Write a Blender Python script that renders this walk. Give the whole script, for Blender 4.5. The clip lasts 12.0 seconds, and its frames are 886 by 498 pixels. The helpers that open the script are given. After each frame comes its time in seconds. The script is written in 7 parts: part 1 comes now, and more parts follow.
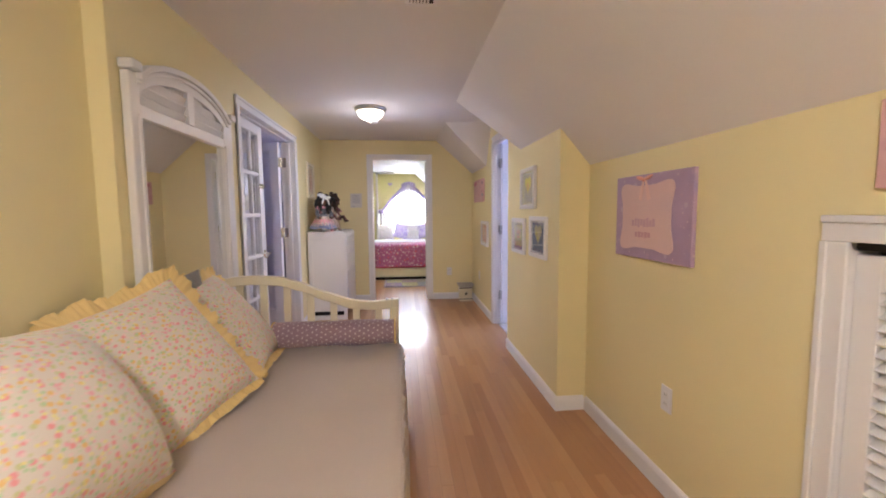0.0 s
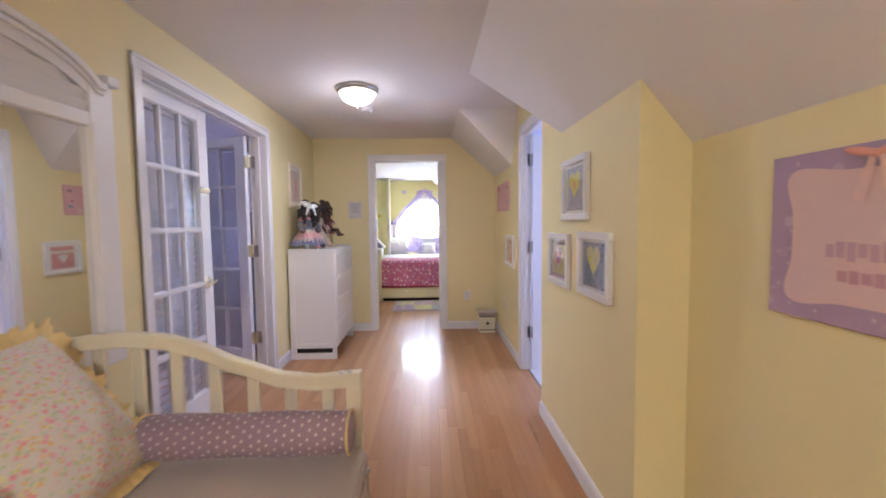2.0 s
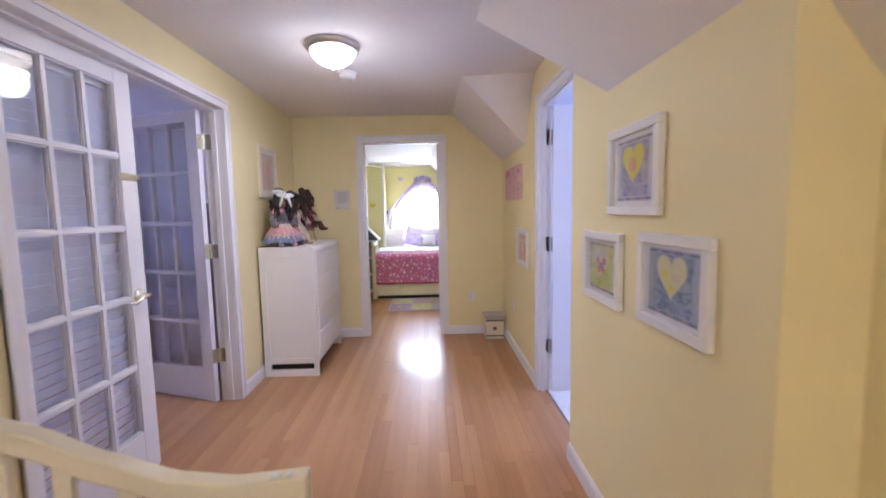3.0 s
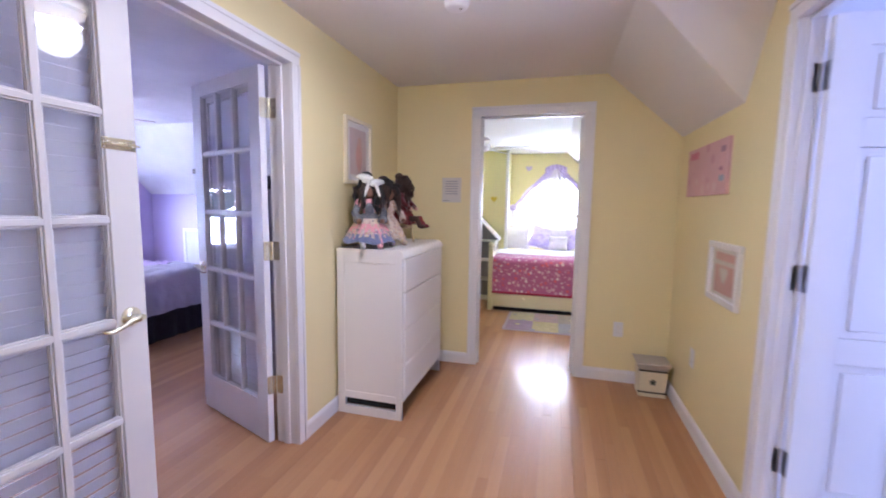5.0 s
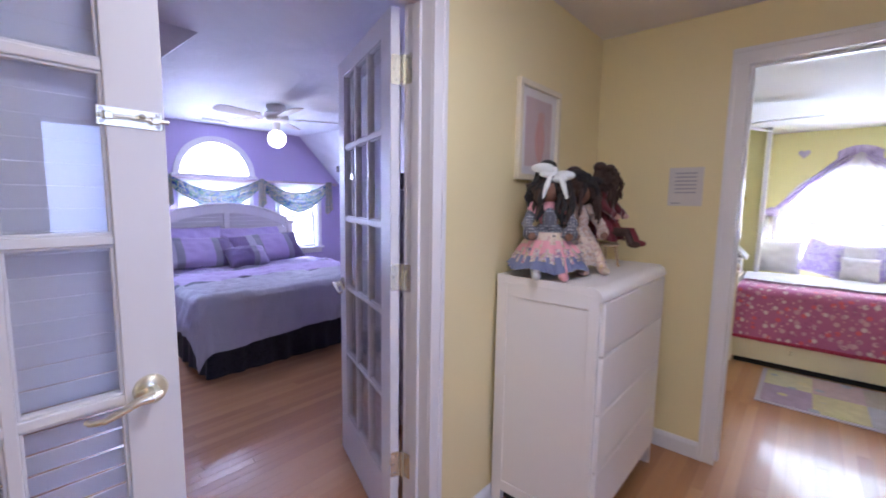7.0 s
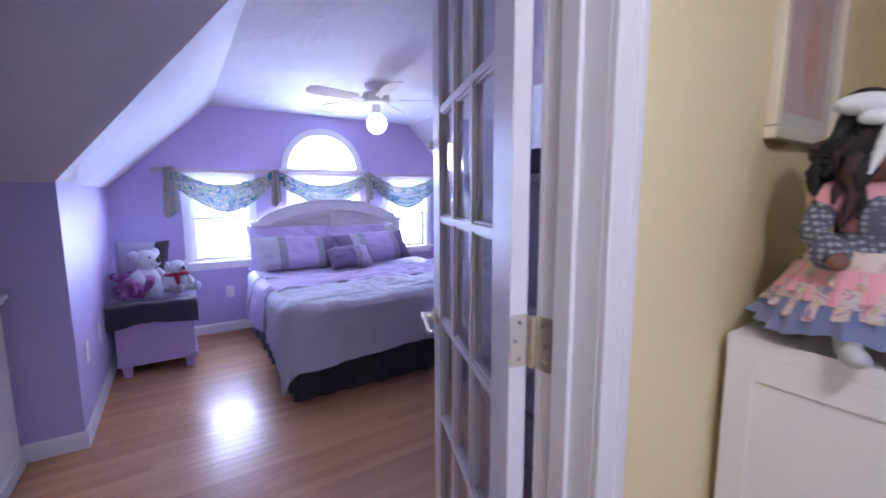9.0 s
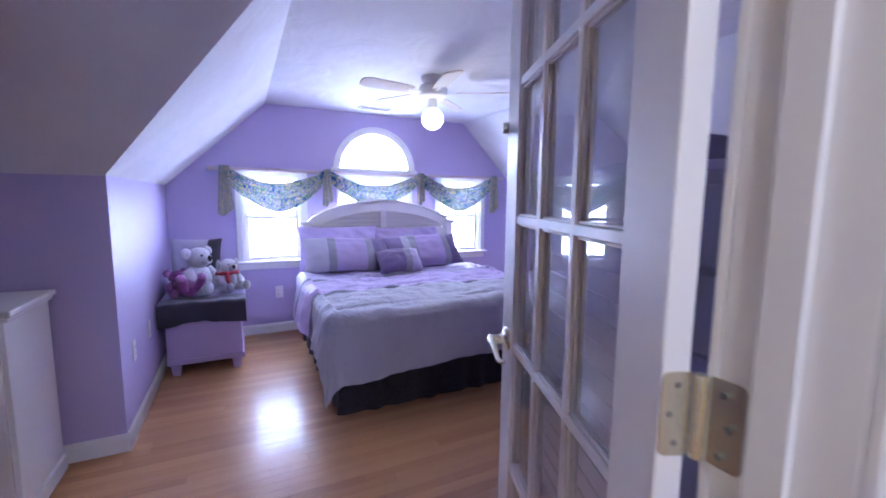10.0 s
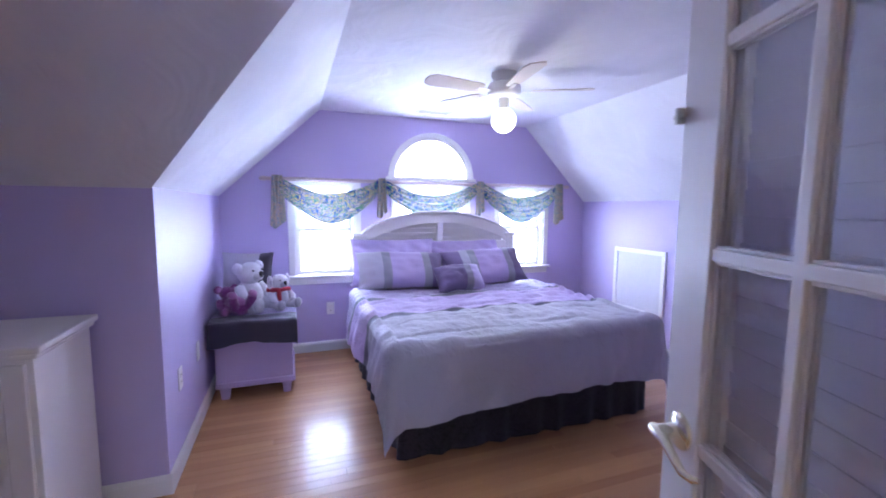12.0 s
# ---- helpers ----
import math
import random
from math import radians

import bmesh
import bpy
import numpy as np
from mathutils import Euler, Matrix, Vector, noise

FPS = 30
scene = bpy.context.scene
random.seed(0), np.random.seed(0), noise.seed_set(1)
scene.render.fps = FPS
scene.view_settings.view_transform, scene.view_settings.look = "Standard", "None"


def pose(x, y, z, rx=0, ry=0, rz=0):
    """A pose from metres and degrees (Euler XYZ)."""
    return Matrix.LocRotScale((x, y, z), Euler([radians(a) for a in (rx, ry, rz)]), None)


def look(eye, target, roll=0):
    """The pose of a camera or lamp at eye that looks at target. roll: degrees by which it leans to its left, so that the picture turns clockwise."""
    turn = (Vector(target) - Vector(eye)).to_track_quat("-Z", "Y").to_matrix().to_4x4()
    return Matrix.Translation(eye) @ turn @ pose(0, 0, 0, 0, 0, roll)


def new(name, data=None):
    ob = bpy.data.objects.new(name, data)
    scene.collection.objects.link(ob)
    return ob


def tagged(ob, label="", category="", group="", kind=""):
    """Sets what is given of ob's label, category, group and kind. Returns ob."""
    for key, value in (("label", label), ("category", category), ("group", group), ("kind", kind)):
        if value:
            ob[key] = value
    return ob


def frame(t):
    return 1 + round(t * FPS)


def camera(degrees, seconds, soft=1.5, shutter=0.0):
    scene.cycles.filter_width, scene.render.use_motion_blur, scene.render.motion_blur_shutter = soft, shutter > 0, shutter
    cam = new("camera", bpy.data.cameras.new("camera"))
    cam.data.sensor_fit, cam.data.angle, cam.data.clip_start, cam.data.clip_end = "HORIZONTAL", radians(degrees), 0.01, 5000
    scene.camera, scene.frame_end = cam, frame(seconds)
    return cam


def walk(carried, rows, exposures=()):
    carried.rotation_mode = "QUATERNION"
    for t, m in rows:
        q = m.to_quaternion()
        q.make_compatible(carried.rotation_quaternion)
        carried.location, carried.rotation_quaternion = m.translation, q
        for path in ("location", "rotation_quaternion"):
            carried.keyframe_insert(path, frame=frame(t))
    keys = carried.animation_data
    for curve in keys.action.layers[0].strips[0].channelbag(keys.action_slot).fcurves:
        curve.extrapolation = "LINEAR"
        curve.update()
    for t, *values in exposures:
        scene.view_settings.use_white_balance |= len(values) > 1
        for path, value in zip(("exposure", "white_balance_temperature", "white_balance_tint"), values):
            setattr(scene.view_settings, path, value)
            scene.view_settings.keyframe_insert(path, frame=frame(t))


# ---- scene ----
cam = camera(93.9, 12.0, soft=1.8, shutter=0.5)
PATH = [
    (0, (0.9, 0.71, 1.276), (1.095, 2.693, 1.1), -0.5),
    (0.5, (0.962, 0.945, 1.271), (1.144, 2.93, 1.114), -0.3),
    (1, (0.967, 1.199, 1.297), (1.125, 3.188, 1.161), 0.2),
    (1.5, (1.025, 1.464, 1.285), (1.143, 3.456, 1.161), 0.1),
    (2, (1.132, 1.754, 1.29), (1.197, 3.749, 1.165), -0.7),
    (2.5, (1.155, 2.074, 1.321), (1.241, 4.066, 1.167), -1.1),
    (4.5, (1.143, 3.186, 1.328), (0.831, 5.149, 1.107), 0.1),
    (5, (1.105, 3.416, 1.333), (0.576, 5.333, 1.121), 0.9),
    (5.5, (1.077, 3.691, 1.322), (0.322, 5.532, 1.122), 0.3),
    (6, (1.04, 3.907, 1.339), (0.032, 5.624, 1.147), 0.8),
    (6.5, (0.902, 4.1, 1.344), (-0.278, 5.703, 1.146), 1.2),
    (7, (0.76, 4.249, 1.354), (-0.556, 5.738, 1.13), 0.9),
    (9, (0.173, 4.751, 1.342), (-1.498, 5.819, 1.086), -0.2),
    (9.5, (0.048, 4.779, 1.323), (-1.692, 5.735, 1.084), 0.1),
    (10, (-0.087, 4.829, 1.315), (-1.872, 5.7, 1.08), 0.6),
    (10.5, (-0.231, 4.851, 1.312), (-2.033, 5.681, 1.061), 0.7),
    (11, (-0.324, 4.852, 1.322), (-2.131, 5.672, 1.065), 0.9),
    (11.5, (-0.406, 4.827, 1.334), (-2.228, 5.616, 1.092), 0.7),
    (12, (-0.48, 4.812, 1.342), (-2.348, 5.498, 1.142), 0.5),
]
walk(cam, [(t, look(eye, target, roll)) for t, eye, target, roll in PATH],
     [(0, 0.08, 5800, 13), (1.0, 0.18, 5700, 13), (2.5, 0.22, 5500, 14), (5.0, 0.37, 5350, 17), (6.0, 0.24, 5350, 17), (7.0, 0.0, 5350, 17), (9.0, 0.02, 5200, 16), (10.5, 0.10, 5400, 10), (12.0, 0.20, 5500, 8)])
# ---------- world and large lights ----------
world = bpy.data.worlds.new("sky")
scene.world = world
world.use_nodes = True
wn = world.node_tree
wn.nodes.clear()
sky = wn.nodes.new("ShaderNodeTexSky")
sky.sky_type, sky.sun_disc, sky.sun_elevation, sky.sun_rotation = "NISHITA", False, radians(48), radians(200)
bg = wn.nodes.new("ShaderNodeBackground")
bg.inputs["Strength"].default_value = 0.12
wout = wn.nodes.new("ShaderNodeOutputWorld")
wn.links.new(sky.outputs[0], bg.inputs[0])
wn.links.new(bg.outputs[0], wout.inputs[0])


def area(name, eye, target, w, h, watts, colour):
    d = bpy.data.lights.new(name, "AREA")
    d.shape, d.size, d.size_y, d.energy, d.color = "RECTANGLE", w, h, watts, colour
    ob = new(name, d)
    ob.matrix_world = look(eye, target)
    return ob


def point(name, p, watts, colour, r):
    d = bpy.data.lights.new(name, "POINT")
    d.energy, d.color, d.shadow_soft_size = watts, colour, r
    ob = new(name, d)
    ob.location = p
    return ob


area("daylight_bedroom_window", (-4.75, 6.12, 1.35), (-2.0, 6.0, 0.35), 2.9, 1.5, 395, (0.60, 0.675, 1.0))
area("daylight_girls_window", (1.05, 10.02, 1.25), (1.0, 7.0, 0.8), 1.2, 1.2, 82, (0.84, 0.91, 1.0))
area("daylight_bath_window", (3.78, 5.0, 1.5), (2.0, 4.9, 1.0), 1.3, 1.3, 40, (0.56, 0.64, 1.0))
# the lamp at y 0.05 is an unseen addition that brightens the near hall
for lamp_y, down_w, round_w in ((4.93, 10, 3.5), (0.05, 16, 36)):
    lamp = area("hall_lamp_light", (0.61, lamp_y, 2.172), (0.61, lamp_y, 0), 0.2, 0.2, down_w, (1.0, 0.94, 0.90))
    lamp.data.shape = "DISK"
    point("hall_lamp_glow", (0.61, lamp_y, 2.12), round_w, (1.0, 0.94, 0.90), 0.10)
point("fan_lamp_light", (-2.907, 6.11, 1.90), 5.0, (1.0, 0.90, 0.76), 0.075)


# ---------- materials ----------
def mat(name, colour, rough=0.6, metal=0.0, var=0.08, scale=3.0, fine=60.0, bump=0.15, bdist=0.002, spec=0.5, sheen=0.0, stretch=(1, 1, 1), rv=0.06, twist=0.0):
    m = bpy.data.materials.new(name)
    m.use_nodes = True
    n, l = m.node_tree.nodes, m.node_tree.links
    b = n["Principled BSDF"]
    tc = n.new("ShaderNodeTexCoord")
    mp = n.new("ShaderNodeMapping")
    mp.inputs["Scale"].default_value = stretch
    l.new(tc.outputs["Object"], mp.inputs[0])
    big, small = n.new("ShaderNodeTexNoise"), n.new("ShaderNodeTexNoise")
    big.inputs["Scale"].default_value, small.inputs["Scale"].default_value = scale, fine
    big.inputs["Detail"].default_value, small.inputs["Detail"].default_value = 4, 3
    big.inputs["Distortion"].default_value = small.inputs["Distortion"].default_value = twist
    l.new(mp.outputs[0], big.inputs["Vector"])
    l.new(mp.outputs[0], small.inputs["Vector"])
    add = n.new("ShaderNodeMath")
    add.operation = "MULTIPLY_ADD"
    add.inputs[1].default_value = 0.4
    l.new(small.outputs[0], add.inputs[0])
    l.new(big.outputs[0], add.inputs[2])
    mr = n.new("ShaderNodeMapRange")
    mr.inputs["From Min"].default_value, mr.inputs["From Max"].default_value = 0.35, 1.05
    mr.inputs["To Min"].default_value, mr.inputs["To Max"].default_value = 1 - var, 1 + var
    l.new(add.outputs[0], mr.inputs["Value"])
    mul = n.new("ShaderNodeVectorMath")
    mul.operation = "SCALE"
    mul.inputs[0].default_value = colour
    l.new(mr.outputs[0], mul.inputs["Scale"])
    l.new(mul.outputs[0], b.inputs["Base Color"])
    rr = n.new("ShaderNodeMapRange")
    rr.inputs["From Min"].default_value, rr.inputs["From Max"].default_value = 0.3, 0.7
    rr.inputs["To Min"].default_value, rr.inputs["To Max"].default_value = max(0.02, rough - rv), min(1, rough + rv)
    l.new(big.outputs[0], rr.inputs["Value"])
    l.new(rr.outputs[0], b.inputs["Roughness"])
    b.inputs["Metallic"].default_value = metal
    b.inputs["Specular IOR Level"].default_value = spec
    b.inputs["Sheen Weight"].default_value = sheen
    if bump:
        bp = n.new("ShaderNodeBump")
        bp.inputs["Strength"].default_value, bp.inputs["Distance"].default_value = bump, bdist
        l.new(small.outputs[0], bp.inputs["Height"])
        l.new(bp.outputs[0], b.inputs["Normal"])
    return m


def base_socket(m):
    """The nodes, links, shader and the socket that now feeds the base colour."""
    n, l = m.node_tree.nodes, m.node_tree.links
    b = n["Principled BSDF"]
    return n, l, b, b.inputs["Base Color"].links[0].from_socket


def dots(m, colours, scale, size, stretch=(1, 1, 1), seed=0.0, rand=1.0):
    """Lays small spots of the given colours over a material."""
    n, l, b, src = base_socket(m)
    tc, mp = n.new("ShaderNodeTexCoord"), n.new("ShaderNodeMapping")
    mp.inputs["Scale"].default_value, mp.inputs["Location"].default_value = stretch, (seed, seed, seed)
    v = n.new("ShaderNodeTexVoronoi")
    v.inputs["Scale"].default_value, v.inputs["Randomness"].default_value = scale, rand
    l.new(tc.outputs["Object"], mp.inputs[0])
    l.new(mp.outputs[0], v.inputs["Vector"])
    lt = n.new("ShaderNodeMapRange")
    lt.inputs["From Min"].default_value, lt.inputs["From Max"].default_value = size * 1.15, size * 0.85
    l.new(v.outputs["Distance"], lt.inputs["Value"])
    sep = n.new("ShaderNodeSeparateColor")
    l.new(v.outputs["Color"], sep.inputs[0])
    ramp = n.new("ShaderNodeValToRGB")
    ramp.color_ramp.interpolation = "CONSTANT"
    while len(ramp.color_ramp.elements) < len(colours):
        ramp.color_ramp.elements.new(0.5)
    for i, c in enumerate(colours):
        ramp.color_ramp.elements[i].position = i / len(colours)
        ramp.color_ramp.elements[i].color = (*c, 1)
    l.new(sep.outputs[0], ramp.inputs[0])
    mix = n.new("ShaderNodeMix")
    mix.data_type = "RGBA"
    l.new(lt.outputs[0], mix.inputs["Factor"])
    l.new(src, mix.inputs[6])
    l.new(ramp.outputs[0], mix.inputs[7])
    l.new(mix.outputs[2], b.inputs["Base Color"])
    return m


def bands(m, axis, stops):
    """Stripes across a material along one object axis: stops of (position, colour), in metres, each colour from its position on."""
    n, l, b, src = base_socket(m)
    tc, sp = n.new("ShaderNodeTexCoord"), n.new("ShaderNodeSeparateXYZ")
    l.new(tc.outputs["Object"], sp.inputs[0])
    cur = src
    for at, colour in stops:
        g = n.new("ShaderNodeMapRange")
        g.inputs["From Min"].default_value, g.inputs["From Max"].default_value = at - 0.004, at + 0.004
        l.new(sp.outputs[axis], g.inputs["Value"])
        mix = n.new("ShaderNodeMix")
        mix.data_type = "RGBA"
        mix.inputs[7].default_value = (*colour, 1)
        l.new(g.outputs[0], mix.inputs["Factor"])
        l.new(cur, mix.inputs[6])
        cur = mix.outputs[2]
    l.new(cur, b.inputs["Base Color"])
    return m


def swirl(name, colours, scale, rough=0.85, sheer=0.0, crisp=False):
    """Printed cloth with flowing patches of colour."""
    m = mat(name, colours[0], rough, fine=300, bump=0.2, sheen=0.2)
    n, l, b, src = base_socket(m)
    tc, no = n.new("ShaderNodeTexCoord"), n.new("ShaderNodeTexNoise")
    no.inputs["Scale"].default_value, no.inputs["Detail"].default_value, no.inputs["Distortion"].default_value = scale, 2.0, 1.6
    l.new(tc.outputs["Object"], no.inputs["Vector"])
    ramp = n.new("ShaderNodeValToRGB")
    ramp.color_ramp.interpolation = "CONSTANT" if crisp else "LINEAR"
    while len(ramp.color_ramp.elements) < len(colours):
        ramp.color_ramp.elements.new(0.5)
    for i, c in enumerate(colours):
        ramp.color_ramp.elements[i].position = 0.3 + 0.4 * i / (len(colours) - 1)
        ramp.color_ramp.elements[i].color = (*c, 1)
    l.new(no.outputs[0], ramp.inputs[0])
    l.new(ramp.outputs[0], b.inputs["Base Color"])
    if sheer:
        tl, mx = n.new("ShaderNodeBsdfTranslucent"), n.new("ShaderNodeMixShader")
        l.new(ramp.outputs[0], tl.inputs[0])
        mx.inputs[0].default_value = sheer
        l.new(b.outputs[0], mx.inputs[1])
        l.new(tl.outputs[0], mx.inputs[2])
        l.new(mx.outputs[0], n["Material Output"].inputs[0])
    return m


def wood_floor(name, per_object):
    m = mat(name, (0.5, 0.3, 0.15), 0.24, bump=0, spec=0.32)
    n, l, b, src = base_socket(m)
    tc = n.new("ShaderNodeTexCoord")
    if per_object:
        rnd = n.new("ShaderNodeObjectInfo").outputs["Random"]
        vec = tc.outputs["Object"]
    else:
        rnd = n.new("ShaderNodeNewGeometry").outputs["Random Per Island"]
        vec = tc.outputs["Object"]
    off = n.new("ShaderNodeVectorMath")
    off.operation = "MULTIPLY_ADD"
    sc = n.new("ShaderNodeCombineXYZ")
    for i in range(3):
        l.new(rnd, sc.inputs[i])
    off.inputs[1].default_value = (37, 53, 19)
    l.new(sc.outputs[0], off.inputs[0])
    l.new(vec, off.inputs[2])
    mp = n.new("ShaderNodeMapping")
    mp.inputs["Scale"].default_value = (8, 0.55, 8)
    l.new(off.outputs[0], mp.inputs[0])
    g = n.new("ShaderNodeTexNoise")
    g.inputs["Scale"].default_value, g.inputs["Detail"].default_value, g.inputs["Distortion"].default_value = 2.2, 6, 0.8
    l.new(mp.outputs[0], g.inputs["Vector"])
    add = n.new("ShaderNodeMath")
    add.operation = "MULTIPLY_ADD"
    add.inputs[1].default_value = 0.40
    l.new(g.outputs[0], add.inputs[0])
    half = n.new("ShaderNodeMath")
    half.operation = "MULTIPLY"
    half.inputs[1].default_value = 0.36
    l.new(rnd, half.inputs[0])
    l.new(half.outputs[0], add.inputs[2])
    ramp = n.new("ShaderNodeValToRGB")
    e = ramp.color_ramp.elements
    e[0].position, e[0].color = 0.12, (0.39, 0.185, 0.082, 1)
    e[1].position, e[1].color = 0.9, (0.62, 0.355, 0.175, 1)
    e.new(0.45).color = (0.50, 0.265, 0.122, 1)
    l.new(add.outputs[0], ramp.inputs[0])
    l.new(ramp.outputs[0], b.inputs["Base Color"])
    wv = n.new("ShaderNodeTexNoise")
    wv.inputs["Scale"].default_value, wv.inputs["Detail"].default_value = 1.0, 1.0
    cup = n.new("ShaderNodeMapping")
    cup.inputs["Scale"].default_value = (17, 1.1, 1)
    l.new(off.outputs[0], cup.inputs[0])
    l.new(cup.outputs[0], wv.inputs["Vector"])
    bp = n.new("ShaderNodeBump")
    bp.inputs["Strength"].default_value, bp.inputs["Distance"].default_value = 1.0, 0.0022
    l.new(wv.outputs[0], bp.inputs["Height"])
    l.new(bp.outputs[0], b.inputs["Normal"])
    l.new(bp.outputs[0], b.inputs["Coat Normal"])
    rr = n.new("ShaderNodeMapRange")
    rr.inputs["To Min"].default_value, rr.inputs["To Max"].default_value = 0.26, 0.42
    l.new(g.outputs[0], rr.inputs["Value"])
    l.new(rr.outputs[0], b.inputs["Roughness"])
    b.inputs["Coat Weight"].default_value, b.inputs["Coat Roughness"].default_value = 0.18, 0.075
    return m


def glass(name, tint=(1, 1, 1), rough=0.0):
    m = bpy.data.materials.new(name)
    m.use_nodes = True
    n, l = m.node_tree.nodes, m.node_tree.links
    n.clear()
    out, mix = n.new("ShaderNodeOutputMaterial"), n.new("ShaderNodeMixShader")
    tr, gl = n.new("ShaderNodeBsdfTransparent"), n.new("ShaderNodeBsdfGlossy")
    tr.inputs[0].default_value = (*tint, 1)
    gl.inputs["Roughness"].default_value = rough
    lw = n.new("ShaderNodeLayerWeight")
    lw.inputs["Blend"].default_value = 0.5
    pw = n.new("ShaderNodeMath")
    pw.operation, pw.inputs[1].default_value = "POWER", 4.0
    ma = n.new("ShaderNodeMath")
    ma.operation, ma.inputs[1].default_value, ma.inputs[2].default_value = "MULTIPLY_ADD", 0.8, 0.05
    l.new(lw.outputs["Facing"], pw.inputs[0])
    l.new(pw.outputs[0], ma.inputs[0])
    l.new(ma.outputs[0], mix.inputs[0])
    l.new(tr.outputs[0], mix.inputs[1])
    l.new(gl.outputs[0], mix.inputs[2])
    l.new(mix.outputs[0], out.inputs[0])
    return m


def glow(name, colour, strength):
    m = bpy.data.materials.new(name)
    m.use_nodes = True
    b = m.node_tree.nodes["Principled BSDF"]
    b.inputs["Base Color"].default_value = (*colour, 1)
    b.inputs["Emission Color"].default_value = (*colour, 1)
    b.inputs["Emission Strength"].default_value = strength
    return m


YELLOW = mat("yellow_wall_paint", (0.82, 0.715, 0.40), 0.55, var=0.03, scale=1.2, fine=180, bump=0.12, bdist=0.001)
LEMON = mat("lemon_wall_paint", (0.80, 0.74, 0.36), 0.55, var=0.03, scale=1.2, fine=180, bump=0.12, bdist=0.001)
LILAC = mat("lilac_wall_paint", (0.53, 0.445, 0.70), 0.5, var=0.03, scale=1.2, fine=180, bump=0.12, bdist=0.001)
CEIL = mat("white_ceiling_paint", (0.80, 0.77, 0.77), 0.8, var=0.03, scale=0.9, fine=120, bump=0.25, bdist=0.002)
SWIRLED = mat("swirled_plaster_ceiling", (0.76, 0.75, 0.78), 0.7, var=0.10, scale=1.3, fine=3.5, bump=0.45, bdist=0.03, twist=0.9)
WHITE = mat("white_trim_paint", (0.80, 0.78, 0.79), 0.38, var=0.015, fine=90, bump=0.04, bdist=0.001, rv=0.015)
FURN = mat("white_furniture_lacquer", (0.80, 0.77, 0.76), 0.42, var=0.012, fine=70, bump=0.04, bdist=0.001, rv=0.01)
CREAM = mat("cream_painted_wood", (0.78, 0.70, 0.52), 0.4, var=0.06, fine=70, bump=0.08)
OAK = wood_floor("oak_strip_floor", True)
OAK_JOINED = wood_floor("oak_strip_floor_joined", False)
SUB = mat("dark_joint", (0.10, 0.05, 0.025), 0.7)
PANE = glass("window_glass")
MIRROR = mat("mirror_silver", (0.86, 0.86, 0.86), 0.06, 1.0, var=0.0, bump=0)
MIRROR.node_tree.nodes["Principled BSDF"].inputs["Roughness"].links and MIRROR.node_tree.links.remove(MIRROR.node_tree.nodes["Principled BSDF"].inputs["Roughness"].links[0])
MIRROR.node_tree.nodes["Principled BSDF"].inputs["Roughness"].default_value = 0.015
BRASS = mat("polished_brass", (0.86, 0.83, 0.66), 0.24, 0.85, var=0.06, bump=0)
STEEL = mat("dull_steel", (0.42, 0.40, 0.37), 0.35, 1.0, var=0.08, bump=0)
SLAT = mat("white_vinyl_slat", (0.80, 0.80, 0.84), 0.45, var=0.01, bump=0.02, rv=0.01)
tls, mxs = SLAT.node_tree.nodes.new("ShaderNodeBsdfTranslucent"), SLAT.node_tree.nodes.new("ShaderNodeMixShader")
tls.inputs[0].default_value, mxs.inputs[0].default_value = (0.88, 0.89, 0.94, 1), 0.48
SLAT.node_tree.links.new(SLAT.node_tree.nodes["Principled BSDF"].outputs[0], mxs.inputs[1])
SLAT.node_tree.links.new(tls.outputs[0], mxs.inputs[2])
SLAT.node_tree.links.new(mxs.outputs[0], SLAT.node_tree.nodes["Material Output"].inputs[0])
# near-black: stands in for shade in closet, vent and dresser slot; also dark parts
DARK = mat("dark_shade_and_details", (0.015, 0.014, 0.014), 0.8)
BULB = glow("lit_globe", (1.0, 0.93, 0.80), 9.0)
BOWL = glow("lit_frosted_bowl", (1.0, 0.86, 0.66), 5.0)
OUTSIDE = glow("bright_sky_backdrop", (0.97, 0.98, 1.0), 9.0)


